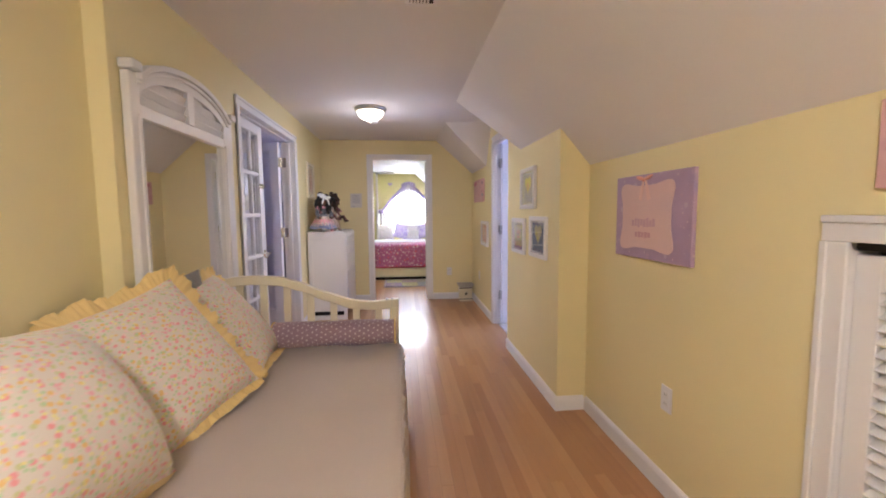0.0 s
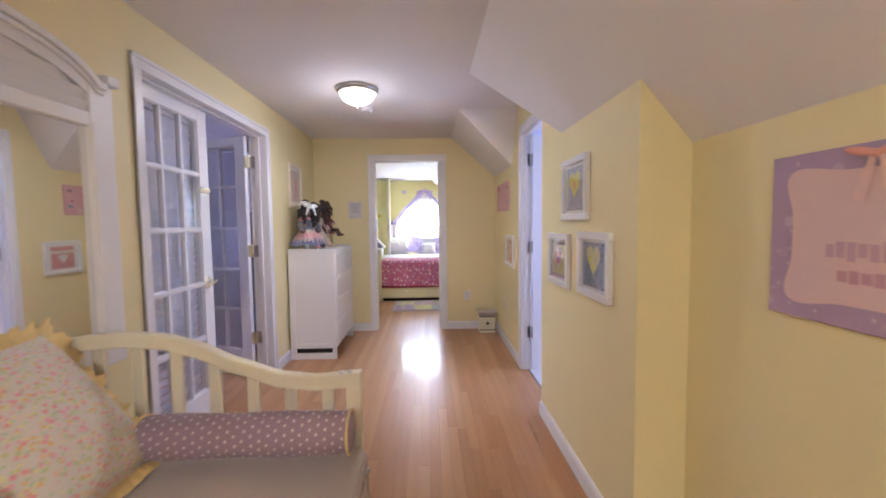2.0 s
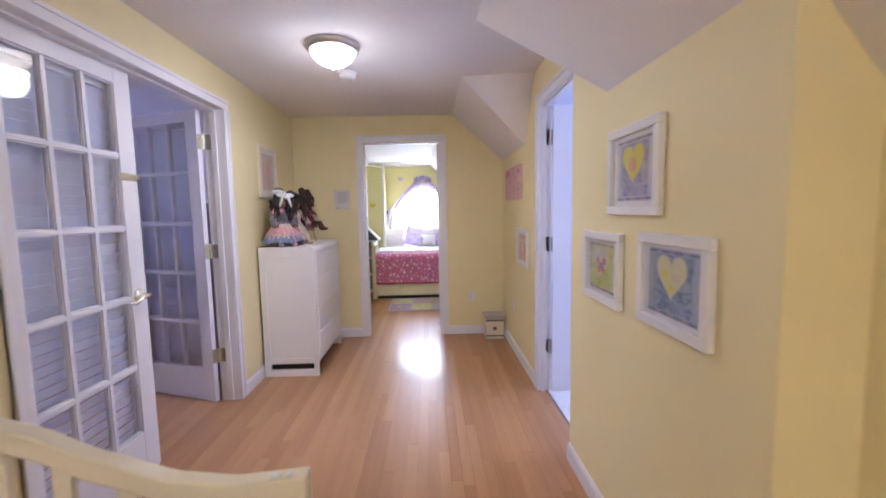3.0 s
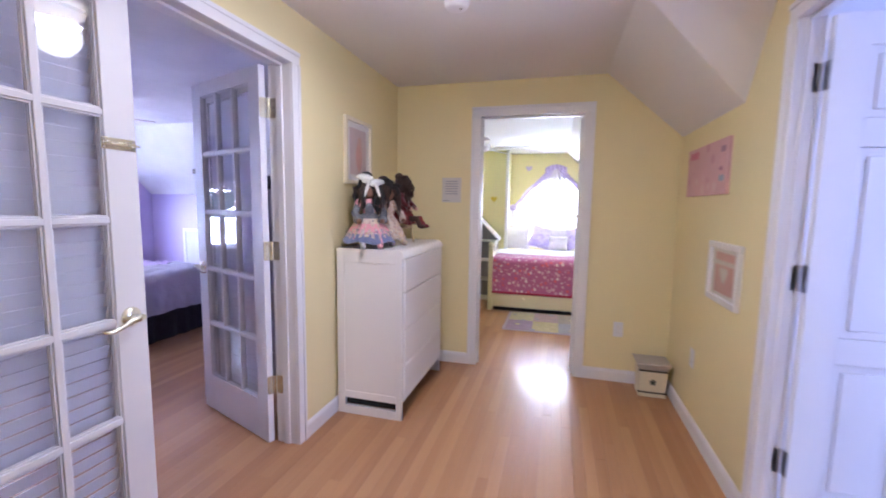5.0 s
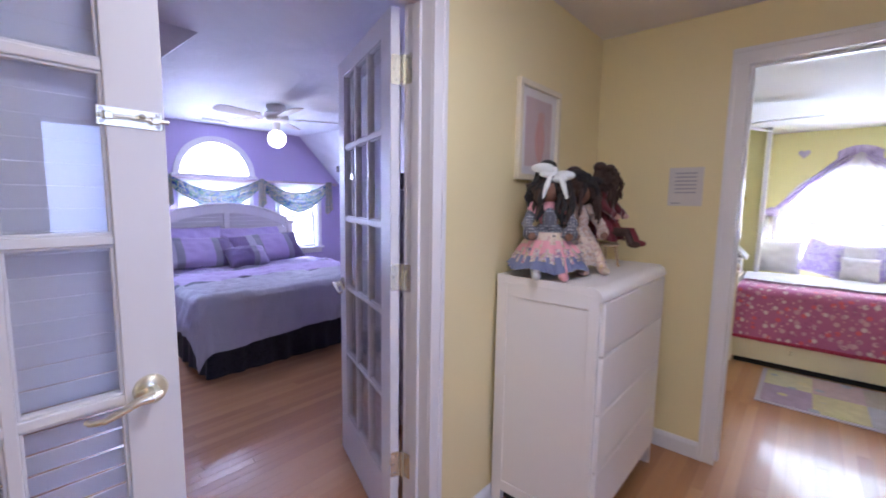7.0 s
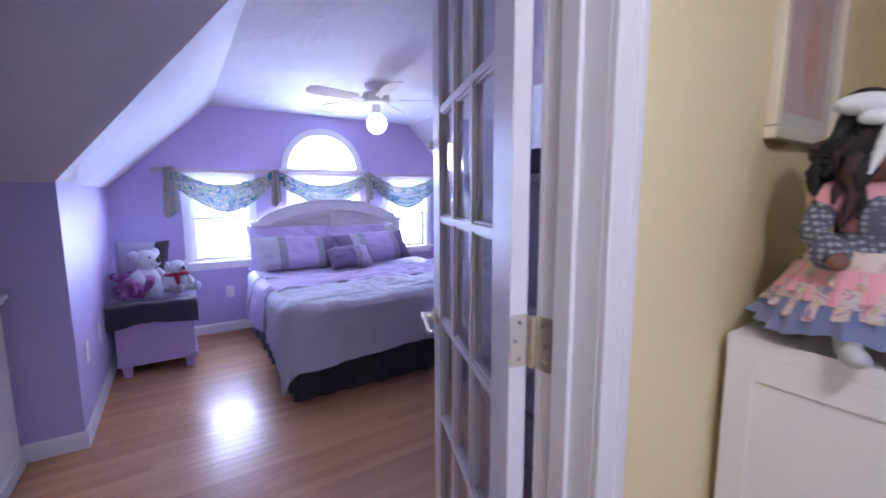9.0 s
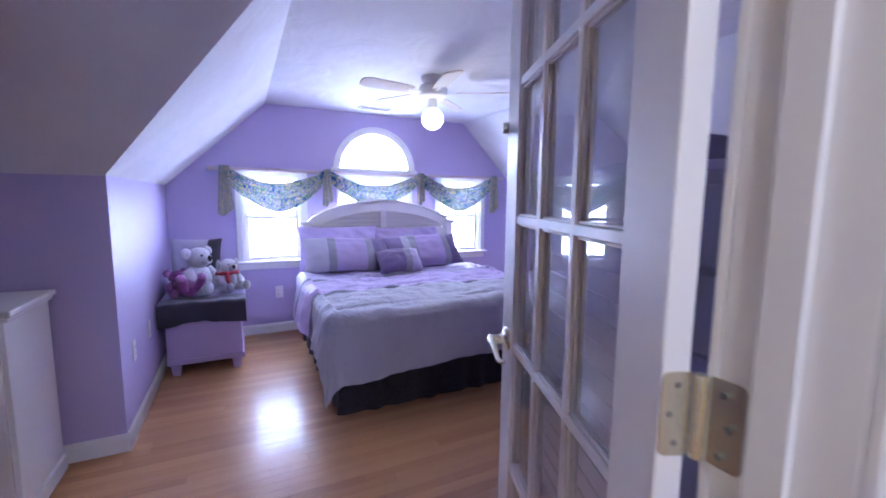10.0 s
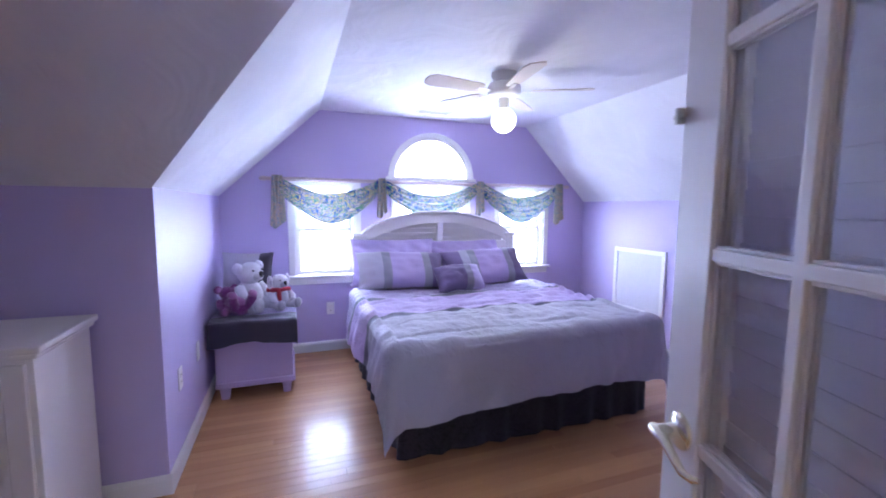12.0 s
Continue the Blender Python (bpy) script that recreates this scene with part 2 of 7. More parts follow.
# ---------- mesh helpers ----------
class Mesh:
    """Collects faces with a material number each."""

    def __init__(self):
        self.v, self.f, self.m = [], [], []

    def add(self, verts, faces, mi=0):
        o = len(self.v)
        self.v += [tuple(p) for p in verts]
        self.f += [tuple(i + o for i in f) for f in faces]
        self.m += [mi] * len(faces)
        return self

    def box(self, x0, x1, y0, y1, z0, z1, mi=0):
        v = [(x, y, z) for z in (z0, z1) for y in (y0, y1) for x in (x0, x1)]
        return self.add(v, [(0, 2, 3, 1), (4, 5, 7, 6), (0, 1, 5, 4), (2, 6, 7, 3), (0, 4, 6, 2), (1, 3, 7, 5)], mi)

    def slab(self, pts, up, mi=0):
        """A flat polygon with thickness along the vector up."""
        k, u = len(pts), Vector(up)
        v = [Vector(p) for p in pts] + [Vector(p) + u for p in pts]
        return self.add(v, [tuple(range(k)), tuple(range(2 * k - 1, k - 1, -1))] + [(i, i + k, (i + 1) % k + k, (i + 1) % k) for i in range(k)], mi)

    def lathe(self, prof, c=(0, 0, 0), n=24, axis=2, mi=0):
        """Turned about an axis: prof of (radius, height)."""
        o = []
        for r, h in prof:
            for i in range(n):
                a = 2 * math.pi * i / n
                p = [r * math.cos(a), r * math.sin(a), h]
                p = p if axis == 2 else ([h, p[0], p[1]] if axis == 0 else [p[0], h, p[1]])
                o.append((p[0] + c[0], p[1] + c[1], p[2] + c[2]))
        k = len(prof)
        fs = [(j * n + i, j * n + (i + 1) % n, (j + 1) * n + (i + 1) % n, (j + 1) * n + i) for j in range(k - 1) for i in range(n)]
        fs += [tuple(range(n - 1, -1, -1)), tuple((k - 1) * n + i for i in range(n))]
        return self.add(o, fs, mi)

    def ball(self, c, r, n=14, k=9, mi=0, tilt=0):
        rx, ry, rz = (r, r, r) if isinstance(r, (int, float)) else r
        o, q = [], Euler((0, radians(tilt), 0)).to_matrix()
        for j in range(k + 1):
            b = math.pi * (j / k - 0.5)
            for i in range(n):
                a = 2 * math.pi * i / n
                p = q @ Vector((rx * math.cos(b) * math.cos(a), ry * math.cos(b) * math.sin(a), rz * math.sin(b)))
                o.append(p + Vector(c))
        return self.add(o, [(j * n + i, j * n + (i + 1) % n, (j + 1) * n + (i + 1) % n, (j + 1) * n + i) for j in range(k) for i in range(n)], mi)

    def tube(self, pts, r, n=10, mi=0):
        """A round bar along points; r one radius or one a point."""
        pts = [Vector(p) for p in pts]
        rs = [r] * len(pts) if isinstance(r, (int, float)) else r
        o = []
        for i, p in enumerate(pts):
            d = (pts[min(i + 1, len(pts) - 1)] - pts[max(i - 1, 0)]).normalized()
            s = d.cross(Vector((0, 0, 1)) if abs(d.z) < 0.9 else Vector((1, 0, 0))).normalized()
            t = d.cross(s)
            for j in range(n):
                a = 2 * math.pi * j / n
                o.append(p + rs[i] * (math.cos(a) * s + math.sin(a) * t))
        k = len(pts)
        fs = [(i * n + j, i * n + (j + 1) % n, (i + 1) * n + (j + 1) % n, (i + 1) * n + j) for i in range(k - 1) for j in range(n)]
        fs += [tuple(range(n - 1, -1, -1)), tuple((k - 1) * n + j for j in range(n))]
        return self.add(o, fs, mi)

    def sheet(self, fn, nu, nv, mi=0):
        """A surface fn(u, v), u and v from 0 to 1."""
        o = [fn(i / nu, j / nv) for j in range(nv + 1) for i in range(nu + 1)]
        return self.add(o, [(j * (nu + 1) + i, j * (nu + 1) + i + 1, (j + 1) * (nu + 1) + i + 1, (j + 1) * (nu + 1) + i) for j in range(nv) for i in range(nu)], mi)

    def ribbon(self, top, bottom, across, mi=0):
        """One bar between a top and a bottom line of points, with depth along the vector across."""
        k, d = len(top), Vector(across)
        v = [Vector(p) for p in top] + [Vector(p) for p in bottom]
        v += [p + d for p in v]
        fs = []
        for i in range(k - 1):
            fs += [(i, i + 1, k + i + 1, k + i), (2 * k + i, 3 * k + i, 3 * k + i + 1, 2 * k + i + 1), (i, 2 * k + i, 2 * k + i + 1, i + 1), (k + i, k + i + 1, 3 * k + i + 1, 3 * k + i)]
        fs += [(0, k, 3 * k, 2 * k), (k - 1, 3 * k - 1, 4 * k - 1, 2 * k - 1)]
        return self.add(v, fs, mi)

    def data(self, name, mats, bevel=0.0, smooth=False, seg=2, thick=0.0):
        me = bpy.data.meshes.new(name)
        me.from_pydata(self.v, [], self.f)
        for p, mi in zip(me.polygons, self.m):
            p.material_index = mi
        bm = bmesh.new()
        bm.from_mesh(me)
        bmesh.ops.recalc_face_normals(bm, faces=bm.faces)
        if bevel:
            es = [e for e in bm.edges if len(e.link_faces) == 2 and e.calc_face_angle(0) > 0.6]
            rounded = bmesh.ops.bevel(bm, geom=es, offset=bevel, segments=seg, profile=0.6, affect="EDGES", clamp_overlap=True)
            for fc in rounded["faces"]:
                fc.smooth = True
        if thick:
            bmesh.ops.solidify(bm, geom=bm.faces, thickness=thick)
        bm.to_mesh(me)
        bm.free()
        for mm in mats if isinstance(mats, (list, tuple)) else [mats]:
            me.materials.append(mm)
        if smooth:
            me.polygons.foreach_set("use_smooth", [True] * len(me.polygons))
            me.set_sharp_from_angle(angle=radians(70))
        return me


def thing(name, label, category, m=Matrix(), group="", kind=""):
    """An empty at a thing's base, which parents its parts."""
    ob = new(name)
    ob.empty_display_size = 0.05
    ob.matrix_world = m
    return tagged(ob, label, category, group, kind)


def part(name, mesh, material, parent, label="", bevel=0.0, smooth=False, m=None, thick=0.0):
    ob = new(name, mesh if isinstance(mesh, bpy.types.Mesh) else mesh.data(name, material, bevel, smooth, thick=thick))
    ob.parent = parent
    if m is not None:
        ob.matrix_local = m
    return tagged(ob, label)


def single(name, mesh, material, label, category="", kind="", bevel=0.0, smooth=False, m=None, group="", thick=0.0):
    ob = new(name, mesh.data(name, material, bevel, smooth, thick=thick))
    if m is not None:
        ob.matrix_world = m
    return tagged(ob, label, category, group, kind)


def wall_run(mesh, axis, a0, a1, b0, b1, top, holes=()):
    """A wall along x or y from a0 to a1, b0 to b1 thick, with holes of (from, to, low, high)."""
    def bit(p, q, z0, z1):
        if q - p > 1e-4 and z1 - z0 > 1e-4:
            mesh.box(*((p, q, b0, b1) if axis == "x" else (b0, b1, p, q)), z0, z1)
    at = a0
    for p, q, lo, hi in holes:
        bit(at, p, 0, top)
        bit(p, q, 0, lo)
        bit(p, q, hi, top)
        at = q
    bit(at, a1, 0, top)
    return mesh


# ---------- the setting: hall ----------
HW, HE, FAR = -0.225, 1.87, 6.74
w = wall_run(Mesh(), "y", 2.49, FAR, HW - 0.06, HW, 2.36, [(3.78, 5.313, 0, 2.05)])
single("wall_hall_west", w, YELLOW, "pale yellow painted hall wall with french doors", "wall", "structure")
w = Mesh().box(-0.365, -0.305, -0.7, 2.49, 0, 2.36)
w.box(-0.365, HW - 0.06, 2.49, 2.51, 0, 2.36)
single("wall_hall_west_recess", w, YELLOW, "pale yellow painted recessed wall behind the daybed", "wall", "structure")
single("wall_hall_south", Mesh().box(-0.4, 2.2, -0.8, -0.7, 0, 2.36), YELLOW, "plain pale yellow painted end wall", "wall", "structure")
w = wall_run(Mesh(), "y", -0.7, 3.195, 2.06, 2.16, 1.7, [(0.98, 1.70, 0.0, 1.21)])
single("wall_hall_east", w, YELLOW, "pale yellow painted knee wall with louvred door", "wall", "structure")
single("wall_hall_pier", Mesh().box(HE, 2.16, 3.195, 4.45, 0, 2.36), YELLOW, "pale yellow painted projecting wall with framed pictures", "wall", "structure")
w = wall_run(Mesh(), "y", 4.45, FAR, 1.93, 1.96, 2.36, [(4.51, 5.305, 0, 2.05)])
single("wall_hall_east_far", w, YELLOW, "pale yellow painted wall with an open bathroom door", "wall", "structure")
w = wall_run(Mesh(), "x", HW - 0.06, 2.045, FAR, FAR + 0.06, 2.36, [(0.468, 1.288, 0, 2.05)])
single("wall_hall_north", w, YELLOW, "pale yellow painted hall end wall with doorway", "wall", "structure")

c = Mesh()
c.slab([(-0.4, -0.8, 2.30), (1.42, -0.8, 2.30), (1.42, 4.62, 2.30), (2.05, 4.3, 2.30), (2.05, 5.45, 2.30), (1.41, 5.52, 2.30), (1.41, 6.75, 2.30), (-0.3, 6.75, 2.30), (-0.3, 2.49, 2.30), (-0.4, 2.49, 2.30)], (0, 0, 0.05))
c.slab([(1.42, -0.8, 2.30), (1.42, 4.62, 2.30), (1.89, 4.03, 1.757), (2.12, 4.03, 1.491), (2.12, -0.8, 1.491)], (0.03, 0, 0.04))
c.slab([(1.42, 4.62, 2.30), (1.89, 4.03, 1.757), (1.89, 4.4, 2.30)], (0.0, -0.02, 0.02))
c.slab([(1.41, 6.75, 2.30), (1.41, 5.52, 2.30), (1.945, 5.73, 1.82), (1.945, 6.75, 1.82)], (0.03, 0, 0.04))
c.slab([(1.41, 5.52, 2.30), (1.945, 5.73, 1.82), (1.945, 5.43, 2.30)], (0, 0.02, 0.02))
single("ceiling_hall", c, CEIL, "white painted hall ceiling with sloped side", "ceiling", "structure")

# ---------- the setting: purple bedroom ----------
PX, PW, KN, KN2, PZ = -4.39, -2.62, 4.25, 7.95, 2.19
w = wall_run(Mesh(), "y", 2.51, KN2 + 0.05, HW - 0.12, HW - 0.0602, 2.36, [(3.78, 5.313, 0, 2.05)])
single("wall_bedroom_east", w, LILAC, "lilac painted bedroom wall beside the doors", "wall", "structure")
single("wall_bedroom_south", Mesh().box(-2.7, HW - 0.12, 2.42, 2.51, 0, 2.3), LILAC, "lilac painted bedroom end wall", "wall", "structure")
single("wall_bedroom_west", Mesh().box(PW - 0.08, PW, 2.51, KN - 0.08, 0, 1.6), LILAC, "lilac painted knee wall under a slope", "wall", "structure")
single("wall_bedroom_nook", Mesh().box(PX - 0.1, PW, KN - 0.08, KN, 0, 1.55), LILAC, "lilac painted side wall of the window bay", "wall", "structure")
single("wall_bedroom_north", Mesh().box(PX - 0.1, HW - 0.12, KN2, KN2 + 0.08, 0, 1.6), LILAC, "lilac painted knee wall under a slope", "wall", "structure")
WIN = [(4.84, 5.37), (5.77, 6.48), (6.87, 7.42)]
w = wall_run(Mesh(), "y", KN - 0.08, KN2 + 0.08, PX - 0.12, PX, 1.60, [(p, q, 0.72, 1.54) for p, q in WIN])
AY, AR, AZ = 6.125, 0.40, 1.62
w.box(PX - 0.12, PX, KN - 0.08, AY - AR, 1.60, 2.3)
w.box(PX - 0.12, PX, AY + AR, KN2 + 0.08, 1.60, 2.3)
w.box(PX - 0.12, PX, AY - AR, AY + AR, 1.60, AZ)
for i in range(20):
    a, b2 = math.pi * i / 20, math.pi * (i + 1) / 20
    ya, yb, za, zb = AY + AR * math.cos(a), AY + AR * math.cos(b2), AZ + AR * math.sin(a), AZ + AR * math.sin(b2)
    w.slab([(PX, ya, za), (PX, ya, 2.3), (PX, yb, 2.3), (PX, yb, zb)], (-0.12, 0, 0))
single("wall_bedroom_windows", w, LILAC, "lilac painted gable wall with three windows and an arch", "wall", "structure")
H1, H2, HIP = 5.07, 7.17, -1.64
c = Mesh()
c.slab([(PX - 0.1, H1, PZ), (HIP, H1, PZ), (HIP, 2.45, PZ), (HW - 0.07, 2.45, PZ), (HW - 0.07, H2, PZ), (PX - 0.1, H2, PZ)], (0, 0, 0.05))
c.slab([(PX - 0.1, KN - 0.03, 1.39), (PW - 0.03, KN - 0.03, 1.39), (HIP, H1, PZ), (PX - 0.1, H1, PZ)], (0, -0.03, 0.04))
c.slab([(PW - 0.03, KN - 0.03, 1.39), (HIP, H1, PZ), (HIP, 2.45, PZ), (PW - 0.03, 2.45, 1.39)], (-0.03, 0, 0.04))
c.slab([(PX - 0.1, H2, PZ), (HW - 0.07, H2, PZ), (HW - 0.07, KN2 + 0.03, 1.39), (PX - 0.1, KN2 + 0.03, 1.39)], (0, 0.03, 0.04))
single("ceiling_bedroom", c, SWIRLED, "white swirled plaster bedroom ceiling with slopes", "ceiling", "structure")

# ---------- the setting: yellow bedroom ----------
GY = 9.75
w = wall_run(Mesh(), "x", -0.32, 2.1, FAR + 0.0602, FAR + 0.12, 2.36, [(0.468, 1.288, 0, 2.05)])
single("wall_girls_south", w, LEMON, "lemon yellow painted bedroom wall with doorway", "wall", "structure")
single("wall_girls_west", Mesh().box(-0.32, -0.24, FAR + 0.12, GY, 0, 2.36), LEMON, "lemon yellow painted side wall", "wall", "structure")
single("wall_girls_east", Mesh().box(2.0, 2.1, FAR + 0.12, GY + 0.1, 0, 2.36), LEMON, "lemon yellow painted side wall", "wall", "structure")
single("wall_girls_pier", Mesh().box(-0.24, 0.40, 9.30, GY, 0, 2.36), LEMON, "lemon yellow painted pier beside the window bay", "wall", "structure")
GW, GC, GR = (0.55, 1.55, 0.78, 1.20), 1.05, 0.50
w = wall_run(Mesh(), "x", -0.32, 2.1, GY, GY + 0.12, 1.20, [GW])
w.box(-0.32, GC - GR, GY, GY + 0.12, 1.20, 2.36).box(GC + GR, 2.1, GY, GY + 0.12, 1.20, 2.36)
for i in range(20):
    xa, xb = GC + GR * math.cos(math.pi * i / 20), GC + GR * math.cos(math.pi * (i + 1) / 20)
    za, zb = 1.20 + GR * math.sin(math.pi * i / 20), 1.20 + GR * math.sin(math.pi * (i + 1) / 20)
    w.slab([(xa, GY, za), (xa, GY, 2.36), (xb, GY, 2.36), (xb, GY, zb)], (0, 0.12, 0))
single("wall_girls_north", w, LEMON, "lemon yellow painted gable wall with a bright window", "wall", "structure")
c = Mesh()
GZ = 2.10
c.slab([(-0.32, FAR + 0.06, GZ), (1.2, FAR + 0.06, GZ), (1.2, GY + 0.1, GZ), (-0.32, GY + 0.1, GZ)], (0, 0, 0.05))
c.slab([(1.2, FAR + 0.06, GZ), (2.1, FAR + 0.06, GZ - 0.87), (2.1, GY + 0.1, GZ - 0.87), (1.2, GY + 0.1, GZ)], (0.02, 0, 0.04))
single("ceiling_girls", c, CEIL, "white painted bedroom ceiling with one slope", "ceiling", "structure")

# ---------- the setting: bathroom ----------
TILEWALL = mat("pale_lilac_bathroom_paint", (0.74, 0.72, 0.80), 0.45, var=0.03)
w = wall_run(Mesh(), "y", 4.2, 6.4, 1.9602, 1.995, 2.36, [(4.51, 5.305, 0, 2.05)])
w.box(1.995, 3.7, 4.1, 4.2, 0, 2.36).box(1.995, 3.7, 6.4, 6.5, 0, 2.36)
wall_run(w, "y", 4.1, 6.5, 3.6, 3.7, 2.36, [(4.4, 5.6, 0.85, 2.0)])
single("wall_bathroom", w, TILEWALL, "pale painted bathroom walls", "wall", "structure")
single("ceiling_bathroom", Mesh().box(1.98, 3.7, 4.1, 6.5, 2.31, 2.36), CEIL, "white bathroom ceiling", "ceiling", "structure")
single("backdrop_bedroom", Mesh().box(-7.02, -7.0, -2, 14, -2, 6), OUTSIDE, "overexposed bright daylight outside the window", "backdrop", "structure")
single("backdrop_girls", Mesh().box(-6, 8, 12.6, 12.62, -2, 6), OUTSIDE, "overexposed bright daylight outside the window", "backdrop", "structure")
# ---------- trim, doors and windows ----------
def board(x0, x1, y0, y1, z0, z1):
    return Mesh().box(x0, x1, y0, y1, z0, z1)


def casing(parent, axis, face, out, a0, a1, top, w=0.064):
    """Door casing on one face of a wall: two legs and a head, each a flat board with a raised outer band."""
    def put(name, p0, p1, z0, z1, band):
        m = Mesh()
        for (q0, q1, w0, w1), t in (((p0, p1, z0, z1), 0.013), (band, 0.019)):
            b0, b1 = sorted((face, face + out * t))
            m.box(*((q0, q1, b0, b1) if axis == "x" else (b0, b1, q0, q1)), w0, w1)
        part(name, m, WHITE, parent, bevel=0.003)
    put("casing_leg", a0 - w, a0, 0, top, (a0 - w, a0 - w + 0.02, 0, top))
    put("casing_leg", a1, a1 + w, 0, top, (a1 + w - 0.02, a1 + w, 0, top))
    put("casing_head", a0 - w, a1 + w, top + 0.0005, top + w, (a0 - w, a1 + w, top + w - 0.02, top + w))


def jambs(parent, axis, b0, b1, a0, a1, top, stop=None):
    """The lining of a door opening, 20 mm thick, inside the hole a0 to a1; stop: where the door stop lies across the wall."""
    t = 0.02
    for p, q in ((a0, a0 + t), (a1 - t, a1)):
        part("jamb", board(*((p, q, b0, b1) if axis == "x" else (b0, b1, p, q)), 0, top - t), WHITE, parent, bevel=0.002)
    part("head_jamb", board(*((a0, a1, b0, b1) if axis == "x" else (b0, b1, a0, a1)), top - t, top - 0.0005), WHITE, parent, bevel=0.002)
    if stop:
        for p, q in ((a0 + t, a0 + t + 0.011), (a1 - t - 0.011, a1 - t)):
            part("door_stop", board(*((p, q, *stop) if axis == "x" else (*stop, p, q)), 0, top - t - 0.012), WHITE, parent, bevel=0.002)
        part("door_stop", board(*((a0 + t, a1 - t, *stop) if axis == "x" else (*stop, a0 + t, a1 - t)), top - t - 0.011, top - t), WHITE, parent, bevel=0.002)


def plate(w, h, r=0.008):
    """A thin hinge plate with rounded outer corners, x from 0 to w, z from -h to h."""
    pts = [(0, 0, -h), (w - r, 0, -h)] + [(w - r + r * math.sin(a * math.pi / 10), 0, -h + r - r * math.cos(a * math.pi / 10)) for a in range(1, 6)]
    pts += [(w - r + r * math.cos(a * math.pi / 10), 0, h - r + r * math.sin(a * math.pi / 10)) for a in range(0, 6)] + [(0, 0, h)]
    return Mesh().slab(pts, (0, 0.0026, 0))


def hinge(parent, m, metal, pin=(0, 0, 0), r=0.0062):
    """A butt hinge: two plates at right angles by a barrel, with screws."""
    h = part("hinge", plate(0.036, 0.05), metal, parent, m=m @ pose(0, -0.0031, 0))
    b = Mesh()
    for i in range(5):
        b.lathe([(r, -0.05 + 0.02 * i), (r, -0.031 + 0.02 * i)], c=pin, n=12)
    part("barrel", b, metal, h)
    for z in (-0.035, 0, 0.035):
        part("screw", Mesh().lathe([(0.004, -0.006), (0.003, -0.003)], c=(0.016 + 0.008 * (z == 0), 0, z), n=8, axis=1), STEEL, h)
    return h


def lever(parent, x, y, z, side, metal, reach=-1):
    """A lever handle with a round rose; side: which way it stands off the leaf; reach: which way the lever points."""
    h = part("door_handle", Mesh().lathe([(0.034, 0), (0.034, 0.004), (0.028, 0.010), (0.014, 0.014), (0.012, 0.045)] if side > 0 else
             [(0.034, 0), (0.034, -0.004), (0.028, -0.010), (0.014, -0.014), (0.012, -0.045)], c=(x, y, z), n=24, axis=1), metal, parent, "polished brass lever handle", smooth=True)
    s = side * 0.047
    pts = [(x - 0.012 * reach, y + s, z + 0.003), (x, y + s, z), (x + 0.03 * reach, y + s, z - 0.002), (x + 0.06 * reach, y + s, z - 0.014), (x + 0.09 * reach, y + s, z - 0.024), (x + 0.112 * reach, y + s * 0.92, z - 0.022), (x + 0.118 * reach, y + s * 0.8, z - 0.018)]
    part("lever", Mesh().tube(pts, [0.009, 0.012, 0.010, 0.008, 0.007, 0.006, 0.005], 12), metal, h, smooth=True)


LEAF_W, LEAF_H = 0.737, 2.024


